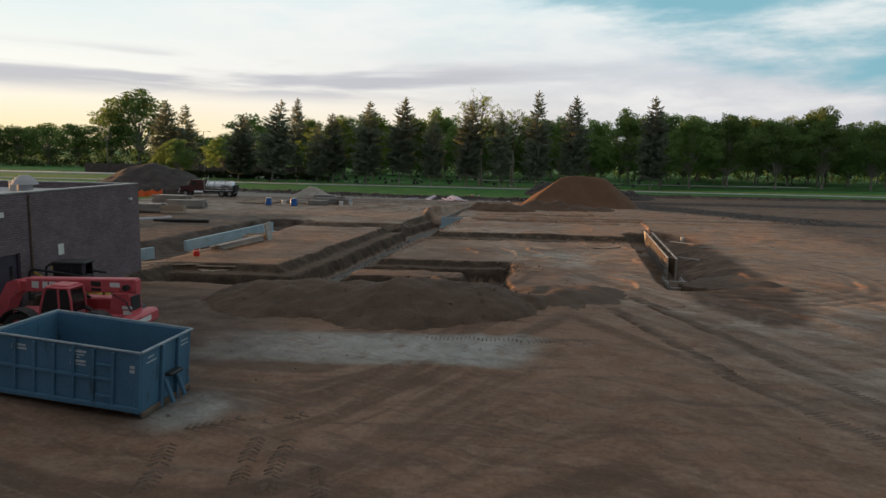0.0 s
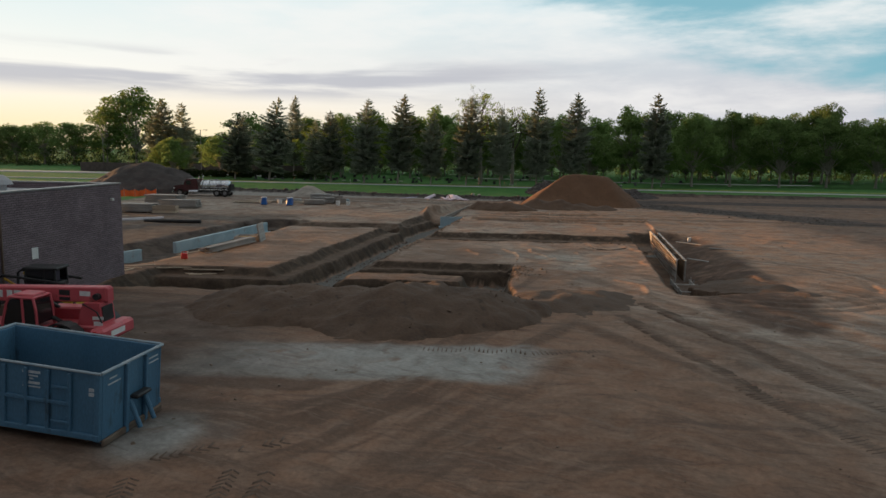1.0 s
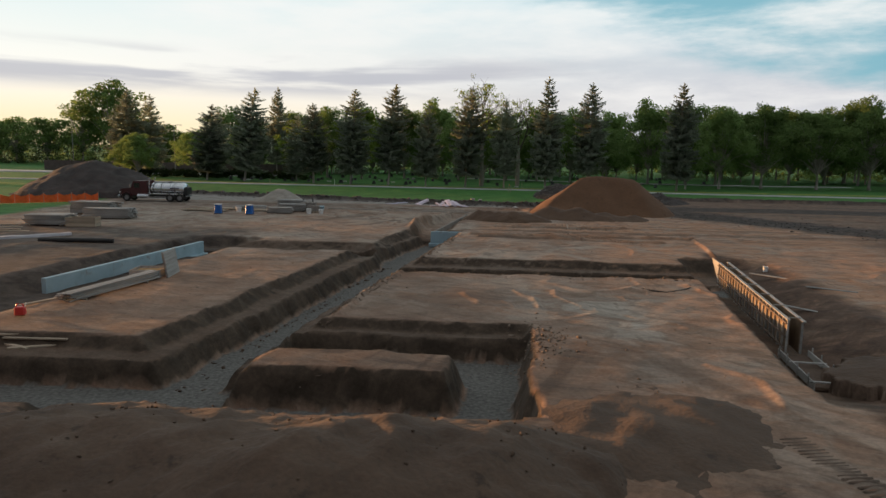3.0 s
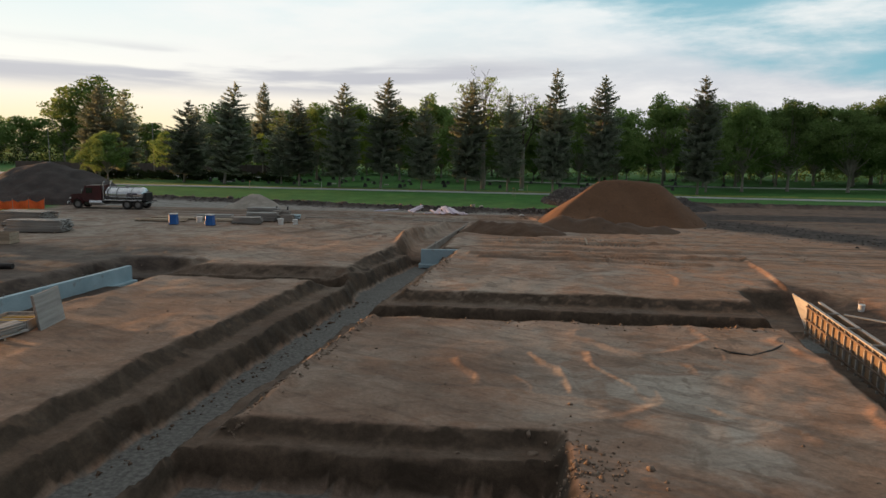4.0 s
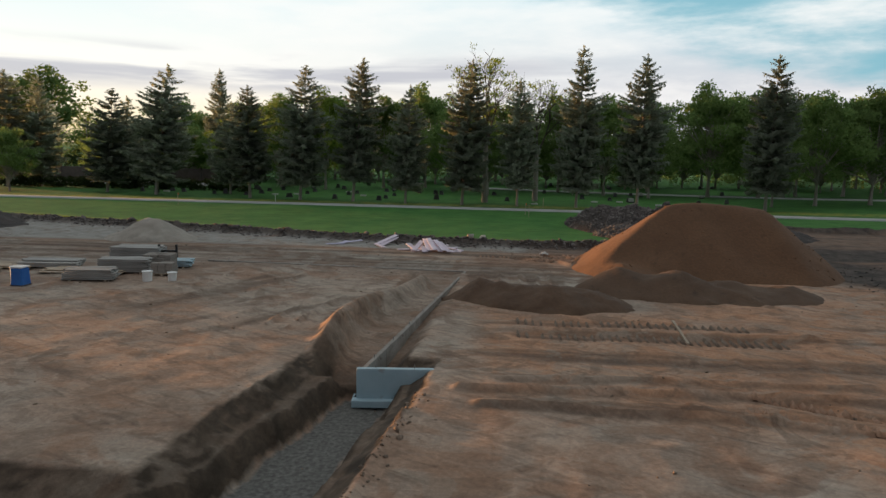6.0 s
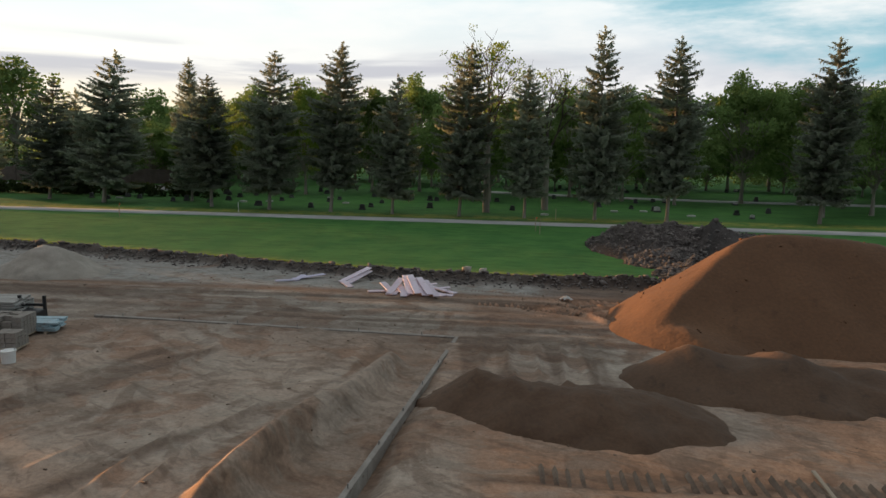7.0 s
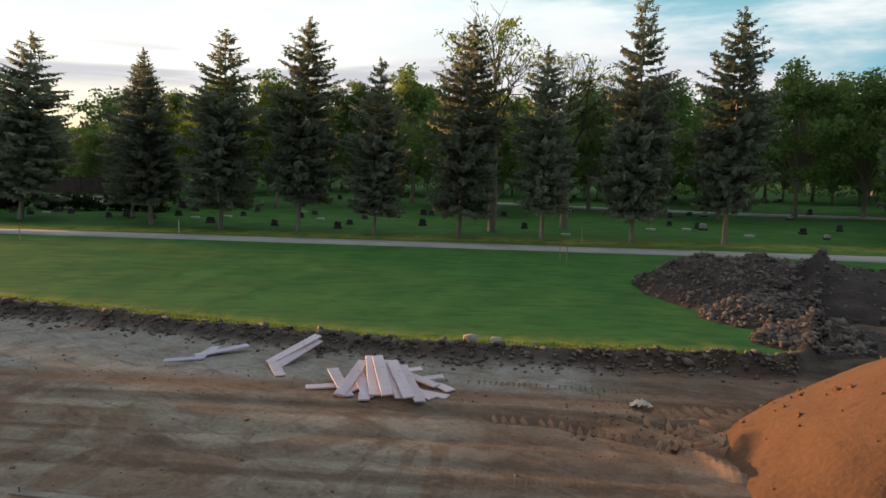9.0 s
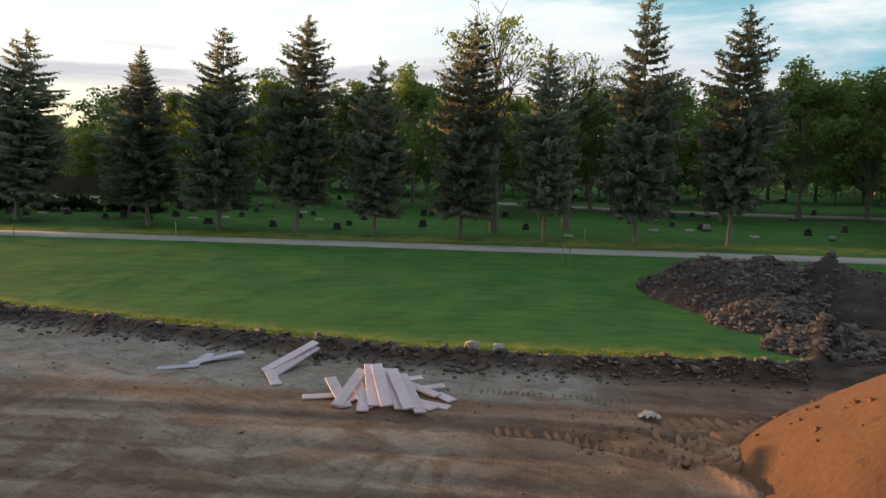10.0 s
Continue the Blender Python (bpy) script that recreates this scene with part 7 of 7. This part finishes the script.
for row in ((-12.75, 111.6, 1.4, 26, 0.05, 0, 0, True), (-11.8, 112.7, 2.0, 40, 0.13, -3, 0, True), (-12.3, 112.4, 1.5, 84, 0.08, -2, 0, True),
            (-8.75, 112.3, 2.45, 66, 0.25, -10, 8), (-8.95, 112.5, 2.45, 58, 0.38, -12, 4), (-9.15, 111.0, 1.9, -62, 0.07, 0, 0),
            (-7.0, 109.25, 1.1, 18, 0.06, 0, 0)):
    foam_board(*row)
for row in ((-6.45, 109.3, 2.0, 118, 0.22, -8, 0), (-6.1, 109.5, 2.3, 82, 0.34, -10, 5), (-5.75, 109.4, 2.2, 112, 0.20, -6, -6),
            (-5.95, 109.2, 1.6, 60, 0.10, -3, 0), (-5.45, 109.6, 2.45, 104, 0.42, -12, 5), (-5.1, 109.4, 2.45, 108, 0.50, -12, -4), (-4.75, 109.5, 2.45, 110, 0.36, -11, 6),
            (-4.5, 109.3, 2.45, 112, 0.44, -10, -3), (-4.15, 109.2, 2.45, 112, 0.34, -9, 4)):
    foam_board(*row)
for row in ((-3.95, 109.1, 1.5, 140, 0.12, -4, 0), (-3.9, 110.0, 1.3, 150, 0.20, -6, 0),
            (-3.15, 109.7, 0.8, 135, 0.06, 0, 0), (-4.9, 110.7, 1.9, 20, 0.22, -4, 0), (-3.8, 110.4, 1.2, 15, 0.14, -4, 0), (-5.5, 108.5, 0.7, 100, 0.06, 0, 0), (-3.4, 109.0, 1.0, 160, 0.05, 0, 0)):
    foam_board(*row)


# ---- clods, stones and sod along the edges ----
def clod_mesh(rng, n, place, size_lo, size_hi, squash=0.7):
    """n lumps of broken soil: jittered boulders, joined."""
    bm = bmesh.new()
    bmesh.ops.create_icosphere(bm, subdivisions=1, radius=1.0)
    base = np.array([v.co[:] for v in bm.verts])
    tri = np.array([[v.index for v in f.verts] for f in bm.faces])
    bm.free()
    V, F = [], []
    for k in range(n):
        x, y, z = place(k)
        s = rng.uniform(size_lo, size_hi) * (0.6 + 0.9 * rng.random() ** 3)
        j = base * (1 + 0.55 * rng.normal(size=(len(base), 1)).clip(-1.2, 1.6)) * np.array([1, rng.uniform(0.6, 1), squash * rng.uniform(0.6, 1.1)]) * s
        a = rng.random() * math.tau
        c, sn = math.cos(a), math.sin(a)
        j = j @ np.array([[c, sn, 0], [-sn, c, 0], [0, 0, 1]])
        V.append(j + np.array([x, y, z + 0.12 * s]))
        F.append(tri + k * len(base))
    return np.concatenate(V), np.concatenate(F)


def scatter(name, label, mat, n, place, lo, hi, seed, squash=0.7):
    rng = np.random.default_rng(seed)
    v, f = clod_mesh(rng, n, lambda k: place(rng), lo, hi, squash)
    tagged(new(name, raw_mesh(name, v, f, mat)), label, "soil clods", kind="stuff")


def on(x, y):
    return x, y, at_ground(x, y)


def edge_spot(rng):
    x = rng.uniform(-46, 9.5)
    y = float(lawn_edge(np.array([x]))[0]) - 0.55 + rng.normal() * 0.45 - 0.3 * rng.random()
    return on(x, y)


def site_spot(rng):
    return on(rng.uniform(-24, 24), rng.uniform(22, 113))


scatter("sod_clods", "row of torn dark sod clods along the lawn edge", M["clod"], 2400, edge_spot, 0.03, 0.14, 31)


def clump_spot(rng):
    x = rng.uniform(-46, 9.5)
    return on(x, float(lawn_edge(np.array([x]))[0]) - 0.35 + rng.normal() * 0.22)


scatter("sod_clods", "large torn sod clumps standing along the lawn edge", M["clod"], 130, clump_spot, 0.10, 0.26, 33, 0.85)


def heap_spots(k, lo_x, hi_x, lo_y, hi_y):
    x0, y0, res, Z = HEAPS[k]

    def spot(rng):
        for _ in range(60):
            x, y = rng.uniform(lo_x, hi_x), rng.uniform(lo_y, hi_y)
            z = Z[int((y - y0) / res), int((x - x0) / res)]
            if z > -5:
                return x, y, float(z)
        return on(x, y)
    return spot


scatter("sod_clods", "broken sod clods heaped over the rubble pile", M["clod"], 4600, heap_spots(8, 4, 13.5, 115, 131), 0.05, 0.17, 41, 0.9)
scatter("sod_clods", "smaller clods on the far end of the rubble pile", M["clod"], 900, heap_spots(8, 12, 24, 113, 131), 0.05, 0.16, 47, 0.8)
scatter("sand_clods", "loose clods rolled to the foot of the sand", M["sand"], 420, heap_spots(2, 4, 20, 94, 110), 0.025, 0.09, 42, 0.8)
scatter("soil_clods", "loose lumps on the brown spoil heap", M["spoil"], 160, heap_spots(0, -13, 4, 31, 42), 0.02, 0.07, 43, 0.8)
def haul_spot(rng):
    return on(rng.uniform(-22, 9), rng.uniform(99, 113.5))


scatter("pebbles", "small stones and crumbs on the haul road", M["crumb"], 1500, haul_spot, 0.010, 0.036, 44, 0.8)
scatter("soil_clods", "loose brown clods strewn over the graded soil", M["crumb"], 1500, site_spot, 0.015, 0.055, 32)


def machine_track(pts, wide, pitch, kind, seed):
    """Ridges of soil squeezed up between the lugs of a tyre or a crawler."""
    rng = np.random.default_rng(seed)
    V, F = [], []
    for (ax, ay), (bx, by) in zip(pts[:-1], pts[1:]):
        L = math.hypot(bx - ax, by - ay)
        dx, dy = (bx - ax) / L, (by - ay) / L
        for k in range(int(L / pitch)):
            if rng.random() < (0.06 if kind == "ladder" else 0.12):
                continue
            s0 = k * pitch + rng.normal() * 0.012
            arms = ((-0.5, 0.5, 0.0),) if kind == "ladder" else ((-0.5, 0.42, 0.12 + 0.05 * rng.normal()),) if kind == "lugs" else ((-0.5, -0.04, 0.17), (0.04, 0.5, -0.17))
            for w0, w1, skew in arms:
                w0, w1 = w0 * wide * rng.uniform(0.85, 1.0), w1 * wide * rng.uniform(0.85, 1.0)
                hi = {"ladder": 0.022 if pitch < 0.3 else 0.12, "lugs": 0.15, "chevron": 0.035}[kind] * rng.uniform(0.5, 1.3)
                half = pitch * (0.36 if kind == "lugs" else 0.24)
                row = []
                g = at_ground(ax + dx * s0 - dy * (w0 + w1) / 2, ay + dy * s0 + dx * (w0 + w1) / 2)
                for w, s in ((w0, s0 + (abs(skew) if skew > 0 else 0.0)), (w1, s0 + (abs(skew) if skew < 0 else 0.0))):
                    for ds, dz in ((-half, -0.02), (0.0, hi), (half, -0.02)):
                        px, py = ax + dx * (s + ds) - dy * w, ay + dy * (s + ds) + dx * w
                        row.append((px, py, g + dz))
                n = len(V)
                V += row
                F += [(n, n + 1, n + 4), (n, n + 4, n + 3), (n + 1, n + 2, n + 5), (n + 1, n + 5, n + 4), (n, n + 2, n + 1), (n + 3, n + 4, n + 5)]
    label = "ladder of cleat marks pressed by a crawler" if kind == "ladder" else "deep tyre prints pressed into the soil"
    tagged(new("tyre_track", raw_mesh("tyre_track", np.array(V), F, M["print" if pts[0][1] < 60 else "redprint" if kind == "lugs" else "crumb"])), label, "tyre track", kind="stuff")


for k, spec in enumerate(TRACKS):
    machine_track(*spec, 60 + k)


def rim_spot(rng):
    y = rng.uniform(50.6, 62) if rng.random() < 0.6 else rng.uniform(67.5, 80)
    return on(0.12 * (y - 60) - 4.62 + 0.16 * rng.normal(), y)


def corner_spot(rng):
    return on(2.9 + 0.55 * rng.normal(), 48.8 + 1.1 * rng.normal())


def foot_spot(rng):
    y = rng.uniform(45, 71)
    return on(0.12 * (y - 60) - 7.75 + 0.22 * rng.normal(), y)


def cross_spot(rng):
    return on(rng.uniform(-4, 14), 62.1 + 0.25 * rng.normal())


scatter("soil_clods", "brown clods thrown up along the trench rim", M["crumb"], 340, rim_spot, 0.015, 0.085, 71, 0.85)
scatter("soil_clods", "crumbled reddish clods at the broken pit corner", M["crumb"], 240, corner_spot, 0.02, 0.085, 72, 0.9)
scatter("soil_clods", "dark clods fallen to the foot of the cut", M["spoil"], 130, foot_spot, 0.02, 0.10, 73, 0.8)
scatter("soil_clods", "small clods along the edge of the cross trench", M["crumb"], 130, cross_spot, 0.02, 0.08, 74, 0.8)


def churned_spot(rng):
    return on(rng.uniform(0.6, 6.0), 107.4 + rng.normal() * 0.9)


scatter("soil_clods", "reddish clods churned up beside the sand pile", M["crumb"], 260, churned_spot, 0.02, 0.07, 49, 0.8)


def mud_spot(rng):
    y = rng.uniform(82, 108)
    return on(25.5 - 0.8 * (y - 100) + 3.2 * rng.normal(), y)


scatter("soil_clods", "dark clods churned up on the muddy ground", M["topsoil"], 1000, mud_spot, 0.02, 0.10, 48, 0.6)


def stone(x, y, s, label):
    rng = np.random.default_rng(int(abs(x * 77)))
    v, f = clod_mesh(rng, 1, lambda k: (x, y, at_ground(x, y) + 0.14), s, s, 1.5)
    tagged(new("field_stone", raw_mesh("field_stone", v, f, M["stone"], True)), label, "stone", "field stones")


stone(-2.5, 113.75, 0.50, "pale upright field stone at the lawn edge")
stone(-1.6, 113.8, 0.36, "pale rounded field stone at the lawn edge")


def rag():
    rs = np.random.default_rng(4)
    n = 9
    X, Y = np.meshgrid(np.linspace(-0.32, 0.32, n), np.linspace(-0.16, 0.16, n))
    g = at_ground(2.9, 108.9)
    Z = g + 0.06 + 0.26 * rs.random((n, n)) * np.exp(-(X ** 2 + Y ** 2) * 12)
    idx = np.arange(n * n).reshape(n, n)
    F = np.stack([idx[:-1, :-1], idx[:-1, 1:], idx[1:, 1:], idx[1:, :-1]], -1).reshape(-1, 4)
    me = raw_mesh("plastic_sheet", np.stack([X + 2.9 + 0.1 * rs.random((n, n)), Y + 108.9, Z], -1).reshape(-1, 3), F, M["marble"])
    tagged(new("plastic_sheet", me), "crumpled white plastic sheet half buried in soil", "plastic sheet")


rag()
